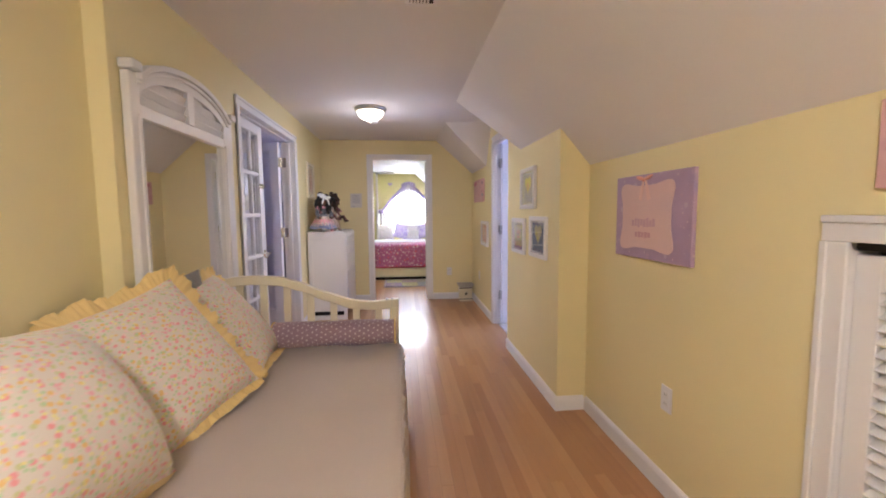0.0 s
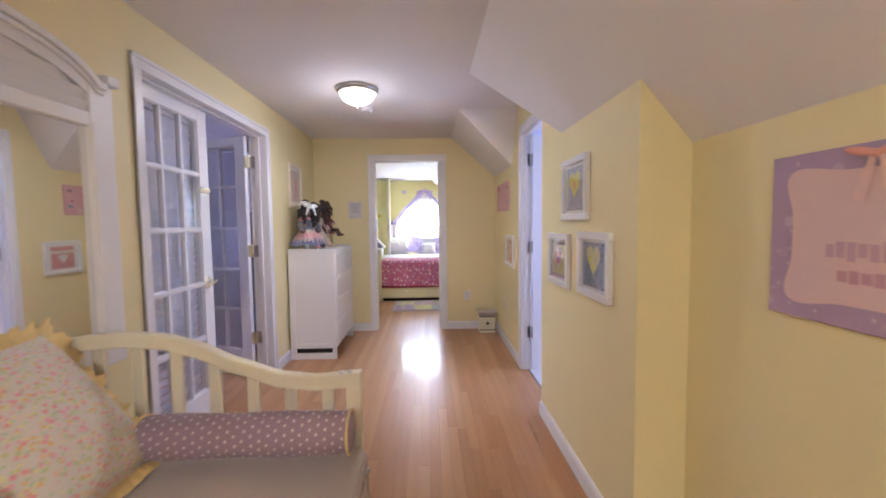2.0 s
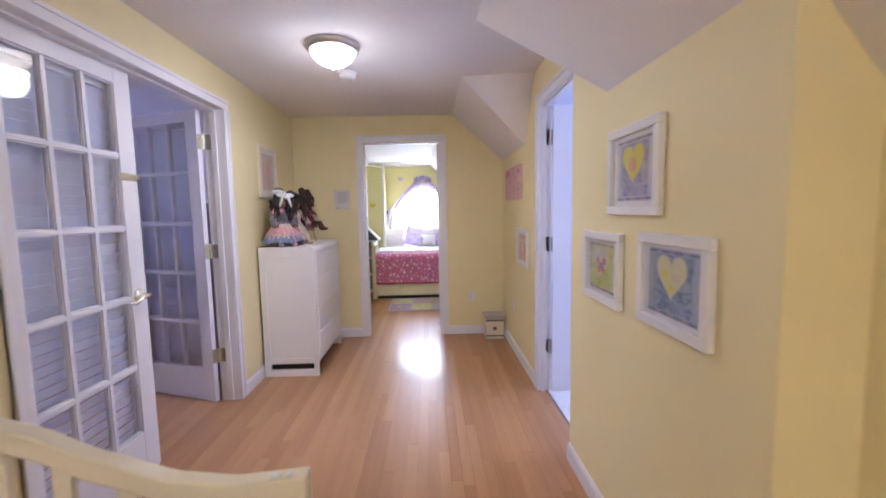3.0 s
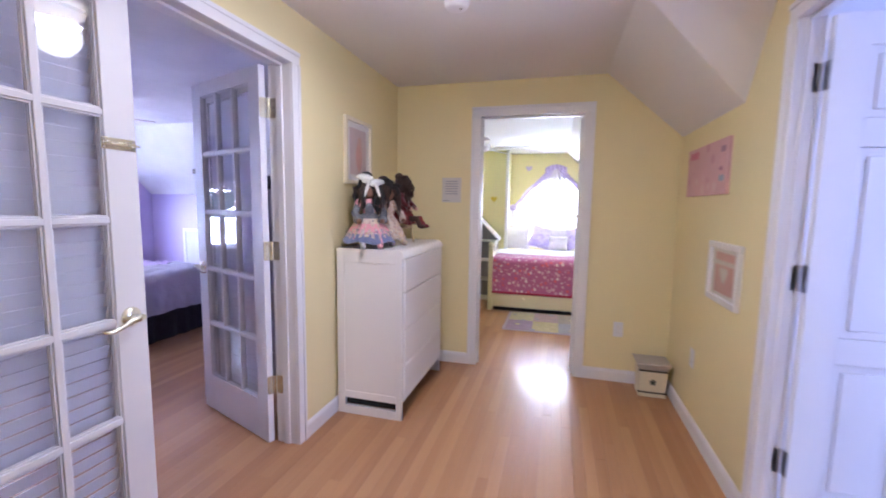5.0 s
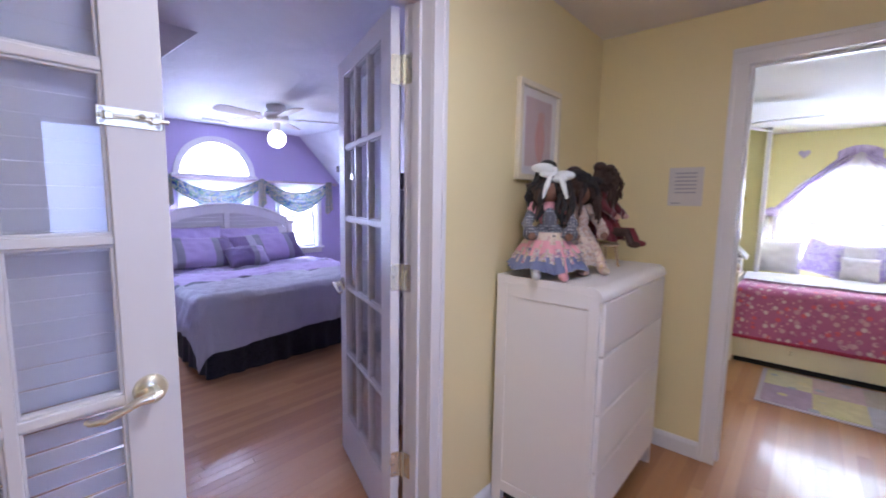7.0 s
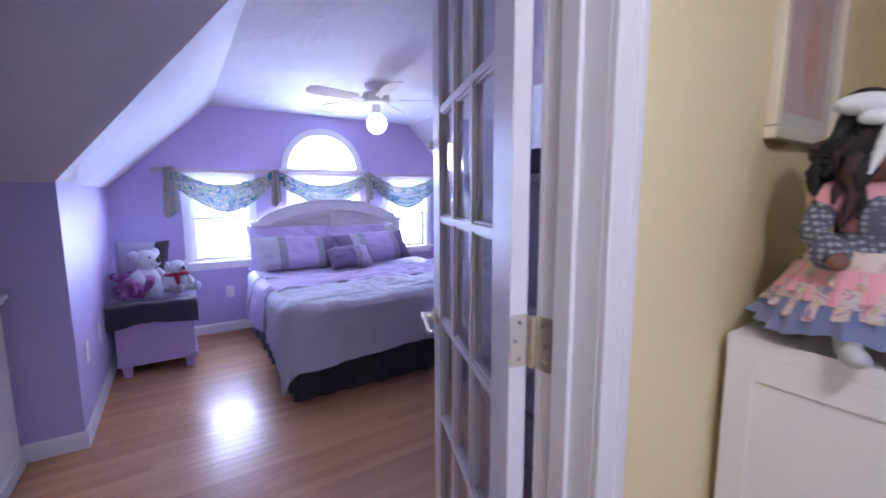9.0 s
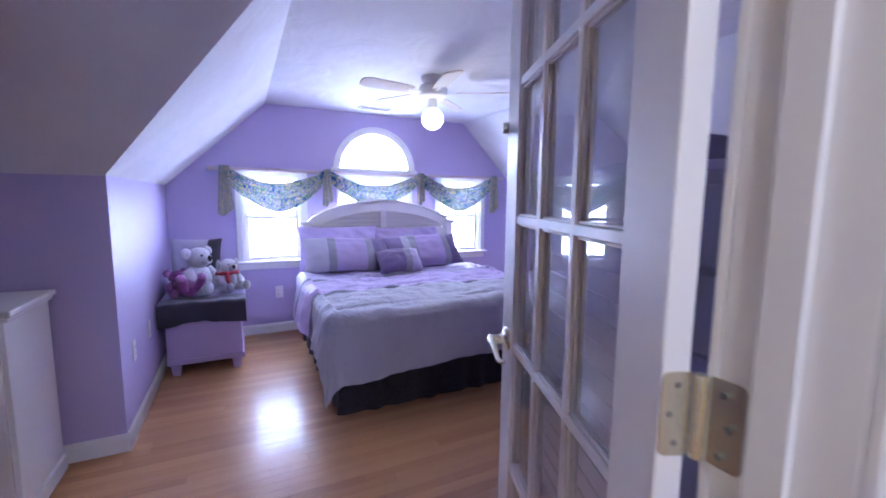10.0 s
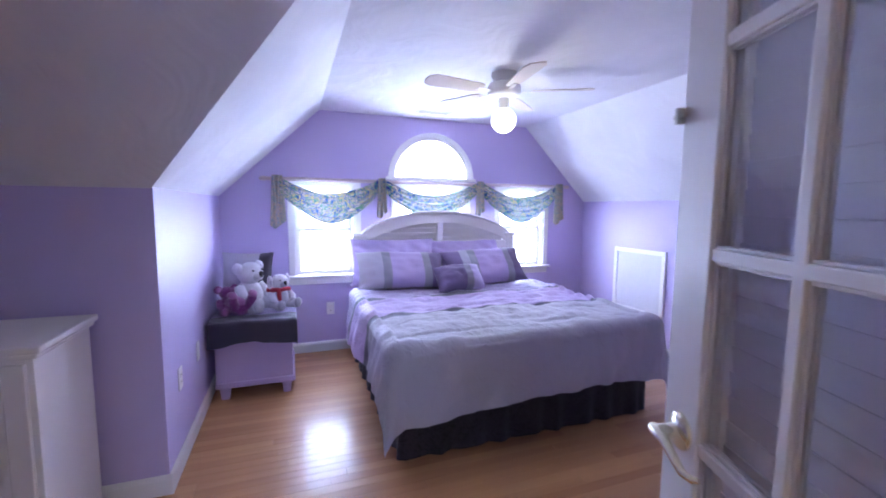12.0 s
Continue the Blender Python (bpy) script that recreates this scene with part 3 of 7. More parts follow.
def french_leaf(m, label, hall):
    """A glazed leaf of fifteen panes; local x runs from the hinges, y through its 35 mm, hall: the y of its hall face."""
    t = 0.035
    leaf = thing("french_door", label, "door", m, "pair of french doors")
    st, tr, br = 0.103, 0.0765, 0.2305
    z0, z1 = 0.008, LEAF_H
    part("stile", board(0, st, 0, t, z0, z1), WHITE, leaf, bevel=0.003)
    part("stile", board(LEAF_W - st, LEAF_W, 0, t, z0, z1), WHITE, leaf, bevel=0.003)
    part("top_rail", board(st, LEAF_W - st, 0.0005, t - 0.0005, z1 - tr, z1), WHITE, leaf, bevel=0.003)
    part("bottom_rail", board(st, LEAF_W - st, 0.0005, t - 0.0005, z0, z0 + br), WHITE, leaf, bevel=0.003)
    gx0, gx1, gz0, gz1 = st, LEAF_W - st, z0 + br, z1 - tr
    mw = 0.021
    pw, ph = (gx1 - gx0 - 2 * mw) / 3, (gz1 - gz0 - 4 * mw) / 5
    for i in (1, 2):
        x = gx0 + i * pw + (i - 1) * mw
        part("muntin", Mesh().box(x, x + mw, 0.003, t - 0.003, gz0, gz1), WHITE, leaf, bevel=0.003)
    for j in range(1, 5):
        z = gz0 + j * ph + (j - 1) * mw
        part("muntin", Mesh().box(gx0, gx1, 0.0034, t - 0.0034, z, z + mw), WHITE, leaf, bevel=0.003)
    pane = Mesh().box(0.0005, pw - 0.0005, t / 2 - 0.0018, t / 2 + 0.0018, 0.0005, ph - 0.0005).data("pane", PANE)
    bead = Mesh()
    for y0, y1 in ((0.0095, 0.0155), (t - 0.0155, t - 0.0095)):
        bead.box(0, pw, y0, y1, 0, 0.006).box(0, pw, y0, y1, ph - 0.006, ph).box(0, 0.006, y0, y1, 0.006, ph - 0.006).box(pw - 0.006, pw, y0, y1, 0.006, ph - 0.006)
    bead = bead.data("glazing_bead", WHITE, 0.0015)
    for i in range(3):
        for j in range(5):
            o = part("pane", pane, None, leaf, m=pose(gx0 + i * (pw + mw), 0, gz0 + j * (ph + mw)))
            o.visible_shadow = False
            part("glazing_bead", bead, None, leaf, m=pose(gx0 + i * (pw + mw), 0, gz0 + j * (ph + mw)))
    # a white louvred blind on the bedroom face
    b0 = t + 0.008 if hall == 0 else -0.034
    sh = part("blind_frame", Mesh().box(0.075, 0.10, b0, b0 + 0.026, 0.17, 1.96).box(LEAF_W - 0.10, LEAF_W - 0.075, b0, b0 + 0.026, 0.17, 1.96).box(0.10, LEAF_W - 0.10, b0, b0 + 0.026, 1.92, 1.96).box(0.10, LEAF_W - 0.10, b0, b0 + 0.026, 0.17, 0.21), WHITE, leaf, "white louvred blind", bevel=0.002)
    sl = Mesh().box(0.10, LEAF_W - 0.10, -0.0015, 0.0015, -0.0255, 0.0255).data("slat", SLAT, 0.001)
    for i in range(38):
        part("slat", sl, None, sh, m=pose(0, b0 + 0.013, 0.236 + i * 0.0446, 20 if hall == 0 else -7, 0, 0))
    for y, s in ((0, -1), (t, 1)):
        lever(leaf, LEAF_W - 0.058, y, 0.93, s, BRASS)
    return leaf


DX = -0.345
left = french_leaf(pose(-0.31, 3.802, 0, 0, 0, 90), "closed white glazed french door leaf with brass lever", 0)
b = part("slide_bolt", Mesh().box(LEAF_W - 0.118, LEAF_W - 0.006, -0.003, -0.0002, 1.497, 1.535), BRASS, left, "brass slide bolt", bevel=0.001)
part("bolt_rod", Mesh().tube([(LEAF_W - 0.115, -0.009, 1.516), (LEAF_W + 0.004, -0.009, 1.516)], 0.0045), BRASS, b)
part("bolt_knob", Mesh().ball((LEAF_W - 0.045, -0.016, 1.52), 0.0065), BRASS, b, smooth=True)
for x in (-0.1, -0.02):
    part("bolt_guide", Mesh().box(LEAF_W + x - 0.008, LEAF_W + x + 0.008, -0.015, -0.003, 1.508, 1.524), BRASS, b, bevel=0.002)
for x in (-0.110, -0.014):
    for z in (1.504, 1.528):
        part("screw", Mesh().lathe([(0.0042, -0.0042), (0.0036, -0.003)], c=(LEAF_W + x, 0, z), n=10, axis=1), STEEL, b)
right = french_leaf(pose(DX - 0.024, 5.282, 0, 0, 0, 159.5), "open white glazed french door leaf with brass lever", 0.035)
part("bolt_keeper", Mesh().box(LEAF_W - 0.004, LEAF_W + 0.004, 0.034, 0.05, 1.50, 1.53).box(LEAF_W - 0.02, LEAF_W + 0.016, 0.04, 0.046, 1.511, 1.519), STEEL, right, bevel=0.001)

d1 = thing("door_1", "white moulded french door frame in a yellow wall", "door frame", kind="structure")
casing(d1, "y", HW, 1, 3.80, 5.293, 2.03)
casing(d1, "y", HW - 0.12, -1, 3.80, 5.293, 2.03)
jambs(d1, "y", HW - 0.12, HW, 3.78, 5.313, 2.05, stop=(-0.308, -0.272))
for z in (0.335, 1.075, 1.815):
    hinge(d1, pose(DX - 0.004, 5.2925, z, 0, 0, 0) @ pose(0, 0, 0), BRASS, (-0.0095, -0.0035, 0), 0.0078)
    hp = part("hinge_plate", plate(0.034, 0.05), BRASS, right, m=pose(-0.0003, 0, z, 0, 0, 90))
    for sx, sz in ((0.016, -0.035), (0.024, 0), (0.016, 0.035)):
        part("screw", Mesh().lathe([(0.0042, 0.0024), (0.0036, 0.0036)], c=(sx, 0, sz), n=10, axis=1), STEEL, hp)

d2 = thing("door_2", "white moulded door frame around an open doorway", "door frame", kind="structure")
casing(d2, "x", FAR, -1, 0.488, 1.268, 2.03, 0.075)
casing(d2, "x", FAR + 0.12, 1, 0.488, 1.268, 2.03, 0.075)
jambs(d2, "x", FAR, FAR + 0.12, 0.468, 1.288, 2.05, stop=(FAR + 0.045, FAR + 0.08))
d3 = thing("door_3", "white moulded bathroom door frame in a yellow wall", "door frame", kind="structure")
casing(d3, "y", 1.93, -1, 4.53, 5.285, 2.03, 0.07)
casing(d3, "y", 1.995, 1, 4.53, 5.285, 2.03, 0.07)
jambs(d3, "y", 1.93, 1.995, 4.51, 5.305, 2.05, stop=(1.948, 1.972))


def panel_leaf(m, label, width):
    """A six-panel door leaf; local x from the hinges, y through its 35 mm."""
    t = 0.035
    leaf = thing("panel_door", label, "door", m)
    s, mid = 0.115, 0.09
    rails = [(0.008, 0.22), (0.76, 0.86), (1.56, 1.66), (1.91, 2.018)]
    for x0, x1 in ((0, s), (width - s, width)):
        part("stile", board(x0, x1, 0, t, 0.008, 2.018), WHITE, leaf, bevel=0.002)
    for z0, z1 in rails:
        part("rail", board(s, width - s, 0.0004, t - 0.0004, z0, z1), WHITE, leaf, bevel=0.002)
    cx = width / 2
    for (_, z0), (z1, _) in zip(rails, rails[1:]):
        part("mullion", board(cx - mid / 2, cx + mid / 2, 0.0004, t - 0.0004, z0, z1), WHITE, leaf, bevel=0.002)
        for x0, x1 in ((s, cx - mid / 2), (cx + mid / 2, width - s)):
            p = Mesh().box(x0, x1, 0.011, t - 0.011, z0, z1).box(x0 + 0.03, x1 - 0.03, 0.005, t - 0.005, z0 + 0.03, z1 - 0.03)
            part("panel", p, WHITE, leaf, bevel=0.005)
    lever(leaf, width - 0.06, 0, 0.93, -1, BRASS)
    lever(leaf, width - 0.06, t, 0.93, 1, BRASS)
    return leaf


bd = panel_leaf(pose(2.012, 5.247, 0, 0, 0, 2), "open white six-panel bathroom door on steel hinges", 0.745)
gd = panel_leaf(pose(1.278, FAR + 0.125, 0, 0, 0, 76), "open white six-panel bedroom door seen edge on", 0.765)
for z in (0.335, 1.075, 1.815):
    hinge(d3, pose(1.998, 5.2845, z, 0, 0, 180) @ pose(0, 0, 0), STEEL)
    part("hinge_plate", Mesh().box(-0.004, -0.0005, 0.0, 0.034, -0.05, 0.05), STEEL, bd, m=pose(0, 0, z))
    part("hinge_plate", Mesh().box(1.264, 1.2675, FAR + 0.085, FAR + 0.118, z - 0.05, z + 0.05), BRASS, d2, bevel=0.001)


def baseboard(runs):
    """Baseboards with a rounded top edge: runs of (axis, from, to, face, out)."""
    b = thing("baseboard", "white painted wooden baseboard along the walls", "baseboard", kind="structure")
    for axis, a0, a1, face, out in runs:
        prof = [(0, 0), (0.014, 0), (0.014, 0.072), (0.010, 0.083), (0.004, 0.092), (0, 0.094)]
        pts = [((a0, face + out * d, z) if axis == "x" else (face + out * d, a0, z)) for d, z in prof]
        part("board", Mesh().slab(pts, (a1 - a0, 0, 0) if axis == "x" else (0, a1 - a0, 0)), WHITE, b)


baseboard([("y", 2.49, 3.735, HW, 1), ("y", 5.357, FAR, HW, 1), ("y", -0.7, 2.476, -0.305, 1), ("x", -0.305, HW + 0.014, 2.49, -1), ("x", HW + 0.014, 0.412, FAR, -1), ("x", 1.344, 1.93, FAR, -1),
           ("y", 5.356, FAR - 0.014, 1.93, -1), ("y", 3.195, 4.45, HE, -1), ("x", HE - 0.014, 2.046, 3.195, -1), ("y", 1.765, 3.181, 2.06, -1), ("y", -0.7, 0.91, 2.06, -1),
           ("y", 2.51, KN + 0.014, PW, 1), ("x", PX + 0.014, PW, KN, 1), ("y", KN, KN2, PX, 1), ("x", PX + 0.014, -0.36, KN2, -1), ("y", 5.357, KN2, -0.345, -1), ("y", 2.51, 3.73, -0.345, -1),
           ("x", -0.24, 0.41, FAR + 0.12, 1), ("x", 1.35, 2.0, FAR + 0.12, 1), ("x", -0.24, 2.0, GY, -1)])


def louvre_door():
    """The low louvred door of the knee wall with its casing."""
    fr = thing("door_4", "white moulded frame of a low closet door", "door frame", kind="structure")
    casing(fr, "y", 2.06, -1, 1.0, 1.67, 1.19, 0.07)
    jambs(fr, "y", 2.06, 2.16, 0.98, 1.70, 1.21)
    part("track", board(2.085, 2.115, 1.0, 1.68, 1.168, 1.188), DARK, fr)
    dr = thing("louvred_door", "white wooden louvred closet door, low and closed", "door", pose(2.085, 1.005, 0.012))
    part("stile", board(0, 0.028, 0, 0.06, 0, 1.145), WHITE, dr, bevel=0.002)
    part("stile", board(0, 0.028, 0.612, 0.672, 0, 1.145), WHITE, dr, bevel=0.002)
    for z0, z1 in ((0, 0.11), (1.055, 1.145)):
        part("rail", board(0.0004, 0.0276, 0.06, 0.612, z0, z1), WHITE, dr, bevel=0.002)
    s = Mesh().box(-0.017, 0.017, 0, 0.552, -0.0035, 0.0035).data("slat", WHITE, 0.002)
    n = 28
    for i in range(n):
        part("slat", s, None, dr, m=pose(0.014, 0.06, 0.128 + i * 0.0335, 0, -38, 0))
    # near-black shell puts the closet's shade behind the slats into its colour
    single("closet_back", Mesh().box(2.75, 2.8, 0.3, 2.4, 0, 1.5).box(2.16, 2.8, 0.25, 0.3, 0, 1.5).box(2.16, 2.8, 2.4, 2.45, 0, 1.5).box(2.16, 2.8, 0.25, 2.45, 1.5, 1.55).box(2.16, 2.8, 0.25, 2.45, -0.05, 0), DARK, "near-black shell standing in for shade in the eaves closet", "wall", "structure")


louvre_door()


def window(name, y0, y1, z0, z1, label, cross=False):
    """A double-hung window in the gable wall with casing, stool and apron."""
    wn_ = thing(name, label, "window", kind="structure")
    f, c = PX, 0.055
    for p, q in ((y0 - c, y0), (y1, y1 + c)):
        part("window_casing", board(f, f + 0.016, p, q, z0 - 0.0, z1 + c), WHITE, wn_, bevel=0.003)
    part("window_casing", board(f, f + 0.0155, y0, y1, z1, z1 + c), WHITE, wn_, bevel=0.003)
    part("window_sill", board(f - 0.05, f + 0.05, y0 - c - 0.025, y1 + c + 0.025, z0 - 0.024, z0 - 0.0005), WHITE, wn_, bevel=0.006)
    part("window_apron", board(f, f + 0.014, y0 - c, y1 + c, z0 - 0.085, z0 - 0.0245), WHITE, wn_, bevel=0.003)
    for p, q in ((y0, y0 + 0.018), (y1 - 0.018, y1)):
        part("window_jamb", board(f - 0.12, f - 0.0005, p, q, z0, z1), WHITE, wn_)
    part("window_jamb", board(f - 0.12, f - 0.0005, y0 + 0.018, y1 - 0.018, z1 - 0.018, z1), WHITE, wn_)
    zm = (z0 + z1) / 2
    for x, a, b2 in ((f - 0.075, z0, zm + 0.016), (f - 0.105, zm - 0.016, z1 - 0.018)):
        s = 0.036
        m = Mesh().box(x, x + 0.028, y0 + 0.018, y0 + 0.018 + s, a, b2).box(x, x + 0.028, y1 - 0.018 - s, y1 - 0.018, a, b2)
        m.box(x, x + 0.028, y0 + 0.018 + s, y1 - 0.018 - s, a, a + s).box(x, x + 0.028, y0 + 0.018 + s, y1 - 0.018 - s, b2 - s * 0.9, b2)
        if cross and a > z0:
            m.box(x + 0.006, x + 0.022, (y0 + y1) / 2 - 0.007, (y0 + y1) / 2 + 0.007, a + s, b2 - s)
        sa = part("sash", m, WHITE, wn_, bevel=0.002)
        p = part("pane", board(x + 0.012, x + 0.016, y0 + 0.03, y1 - 0.03, a + 0.02, b2 - 0.02), PANE, sa)
        p.visible_shadow = False
    part("sash_lift", board(f - 0.047, f - 0.035, (y0 + y1) / 2 - 0.03, (y0 + y1) / 2 + 0.03, z0 + 0.014, z0 + 0.024), WHITE, wn_, bevel=0.003)


for i, (p, q) in enumerate(WIN):
    window("window_%d" % (i + 1), p, q, 0.72, 1.54, "bright white double-hung window with painted sill", cross=i == 2)
wa = thing("window_4", "bright half-round window with white moulded trim", "window", kind="structure")
for name, r0, r1, t in (("window_casing", AR + 0.0005, AR + 0.036, 0.016), ("window_bead", AR + 0.024, AR + 0.038, 0.022), ("window_jamb", AR - 0.03, AR, -0.1)):
    m = Mesh()
    for i in range(28):
        a, b2 = math.pi * i / 28, math.pi * (i + 1) / 28
        m.slab([(PX, AY + r * math.cos(g), AZ + r * math.sin(g)) for r, g in ((r0, a), (r1, a), (r1, b2), (r0, b2))], (t, 0, 0))
    part(name, m, WHITE, wa, smooth=False)
part("window_sill", board(PX - 0.1, PX + 0.03, AY - AR - 0.06, AY + AR + 0.06, AZ - 0.02, AZ + 0.01), WHITE, wa, bevel=0.004)
m = Mesh()
m.slab([(PX - 0.07, AY + (AR - 0.02) * math.cos(math.pi * i / 28), AZ + (AR - 0.02) * math.sin(math.pi * i / 28)) for i in range(29)], (0.004, 0, 0))
part("pane", m, PANE, wa).visible_shadow = False
gw = thing("window_5", "wide bright bedroom window with white frame", "window", kind="structure")
x0, x1, z0, z1 = GW
for p, q in ((x0 - 0.06, x0), (x1, x1 + 0.06)):
    part("window_casing", board(p, q, GY - 0.016, GY, z0, z1), WHITE, gw, bevel=0.003)
arc = Mesh()
for i in range(28):
    a, b2 = math.pi * i / 28, math.pi * (i + 1) / 28
    arc.slab([(GC + r * math.cos(g), GY, z1 + r * math.sin(g)) for r, g in ((GR + 0.0005, a), (GR + 0.06, a), (GR + 0.06, b2), (GR + 0.0005, b2))], (0, -0.016, 0))
part("window_casing", arc, WHITE, gw)
part("window_sill", board(x0 - 0.09, x1 + 0.09, GY - 0.05, GY + 0.06, z0 - 0.025, z0 - 0.0005), WHITE, gw, bevel=0.005)
m = Mesh()
for p, q in ((x0, x0 + 0.04), (x1 - 0.04, x1)):
    m.box(p, q, GY + 0.05, GY + 0.09, z0, z1)
m.box(x0 + 0.04, x1 - 0.04, GY + 0.055, GY + 0.085, z0, z0 + 0.04).box(x0 + 0.04, x1 - 0.04, GY + 0.055, GY + 0.085, z1 - 0.02, z1 + 0.02)
part("sash", m, WHITE, gw)
part("pane", board(x0 + 0.02, x1 - 0.02, GY + 0.068, GY + 0.072, z0 + 0.02, z1 - 0.002), PANE, gw).visible_shadow = False
part("pane", Mesh().slab([(GC + (GR - 0.004) * math.cos(math.pi * i / 28), GY + 0.068, z1 + 0.002 + (GR - 0.004) * math.sin(math.pi * i / 28)) for i in range(29)], (0, 0.004, 0)), PANE, gw).visible_shadow = False


# ---------- fixtures ----------
NICKEL = mat("brushed_nickel", (0.55, 0.52, 0.48), 0.3, 1.0)

def ceiling_light(y):
    t = thing("ceiling_light", "lit frosted bowl ceiling light with nickel rim", "ceiling light", pose(0.61, y, 2.30), "hall ceiling lights")
    part("rim", Mesh().lathe([(0.155, 0), (0.158, -0.012), (0.150, -0.03), (0.132, -0.036), (0.128, 0)], n=40), NICKEL, t, smooth=True)
    bw = part("bowl", Mesh().lathe([(0.132, -0.03), (0.127, -0.055), (0.105, -0.085), (0.07, -0.108), (0.02, -0.118), (0.001, -0.118)], n=40), BOWL, t, "lit frosted glass bowl", smooth=True)
    bw.visible_shadow = False
    part("finial", Mesh().lathe([(0.012, -0.118), (0.014, -0.124), (0.008, -0.13), (0.009, -0.136), (0.001, -0.142)], n=16), BRASS, t, smooth=True)


def smoke_detector():
    t = thing("smoke_detector", "round white plastic smoke detector on the ceiling", "smoke detector", pose(0.60, 5.42, 2.30))
    part("base", Mesh().lathe([(0.068, 0), (0.068, -0.01), (0.06, -0.012)], n=28), WHITE, t, smooth=False)
    part("cover", Mesh().lathe([(0.058, -0.012), (0.057, -0.03), (0.05, -0.042), (0.03, -0.046), (0.001, -0.046)], n=28), WHITE, t, smooth=True)
    part("test_button", Mesh().lathe([(0.008, -0.046), (0.007, -0.049)], c=(0.02, 0, 0), n=12), STEEL, t)


def vent(x, y, z, w, d, label):
    t = thing("ceiling_vent", label, "vent", pose(x, y, z))
    m = Mesh()
    for a in ((-w / 2, w / 2, -d / 2, -d / 2 + 0.022), (-w / 2, w / 2, d / 2 - 0.022, d / 2), (-w / 2, -w / 2 + 0.022, -d / 2 + 0.022, d / 2 - 0.022), (w / 2 - 0.022, w / 2, -d / 2 + 0.022, d / 2 - 0.022)):
        m.box(*a, -0.008, 0)
    part("frame", m, WHITE, t, bevel=0.002)
    # near-black sheet stands in for the duct's shade between the slats
    part("backing", board(-w / 2 + 0.02, w / 2 - 0.02, -d / 2 + 0.02, d / 2 - 0.02, -0.002, -0.0005), DARK, t)
    s = Mesh().box(-0.006, 0.006, -d / 2 + 0.022, d / 2 - 0.022, -0.001, 0.001).data("slat", WHITE)
    k = int((w - 0.05) / 0.016)
    for i in range(k):
        part("slat", s, None, t, m=pose(-w / 2 + 0.032 + i * 0.016, 0, -0.006, 0, 35, 0))


def outlet(m, label="white plastic duplex wall outlet"):
    t = thing("wall_outlet", label, "outlet", m, "wall outlets")
    part("plate", board(-0.036, 0.036, -0.006, 0, -0.058, 0.058), WHITE, t, bevel=0.003)
    for z in (-0.02, 0.02):
        r = part("receptacle", board(-0.016, 0.016, -0.0085, -0.006, z - 0.014, z + 0.014), FURN, t, bevel=0.003)
        for x in (-0.006, 0.006):
            part("slot", board(x - 0.001, x + 0.001, -0.0088, -0.0084, z - 0.005, z + 0.005), DARK, r)


ceiling_light(4.93)
# added fixture, out of view, for the near hall's extra lamp
ceiling_light(0.05)
smoke_detector()
vent(1.012, 2.716, 2.30, 0.16, 0.28, "small white metal ceiling air vent")
vent(-4.09, 6.04, 2.19, 0.15, 0.32, "small white metal ceiling air vent")
outlet(pose(2.06, 2.38, 0.44, 0, 0, -90))
outlet(pose(1.583, FAR, 0.41, 0, 0, 0))
outlet(pose(1.93, 6.17, 0.43, 0, 0, -90), "white plastic wall outlet beside the wooden box")
outlet(pose(PX, 5.136, 0.40, 0, 0, 90))
outlet(pose(-2.885, KN, 0.45, 0, 0, 180))
outlet(pose(-3.32, KN, 0.45, 0, 0, 180), "white plastic wall outlet near the toy chest")
# ---------- soft things ----------
FLORAL = dots(dots(mat("cream_floral_cotton", (0.74, 0.66, 0.57), 0.9, var=0.04, fine=250, bump=0.3, sheen=0.2), [(0.80, 0.33, 0.33), (0.78, 0.52, 0.20), (0.80, 0.42, 0.46), (0.62, 0.60, 0.30)], 58, 0.40), [(0.50, 0.62, 0.36), (0.80, 0.70, 0.30), (0.84, 0.62, 0.58)], 74, 0.33, seed=3.3)
BACKCLOTH = mat("pink_beige_cotton", (0.66, 0.53, 0.47), 0.9, var=0.04, fine=250, bump=0.3, sheen=0.2)
RUFFLE = mat("yellow_cotton_ruffle", (0.83, 0.62, 0.26), 0.85, var=0.06, fine=250, bump=0.3, sheen=0.2)
TAN = mat("tan_cotton_cover", (0.51, 0.415, 0.345), 0.9, var=0.05, fine=300, bump=0.35, sheen=0.25)
STAR = mat("mauve_bolster_cotton", (0.33, 0.22, 0.27), 0.9, var=0.05, fine=300, bump=0.3, sheen=0.2)
PRINT = mat("pale_star_print", (0.72, 0.64, 0.60), 0.9, var=0.1, fine=300, bump=0.2)


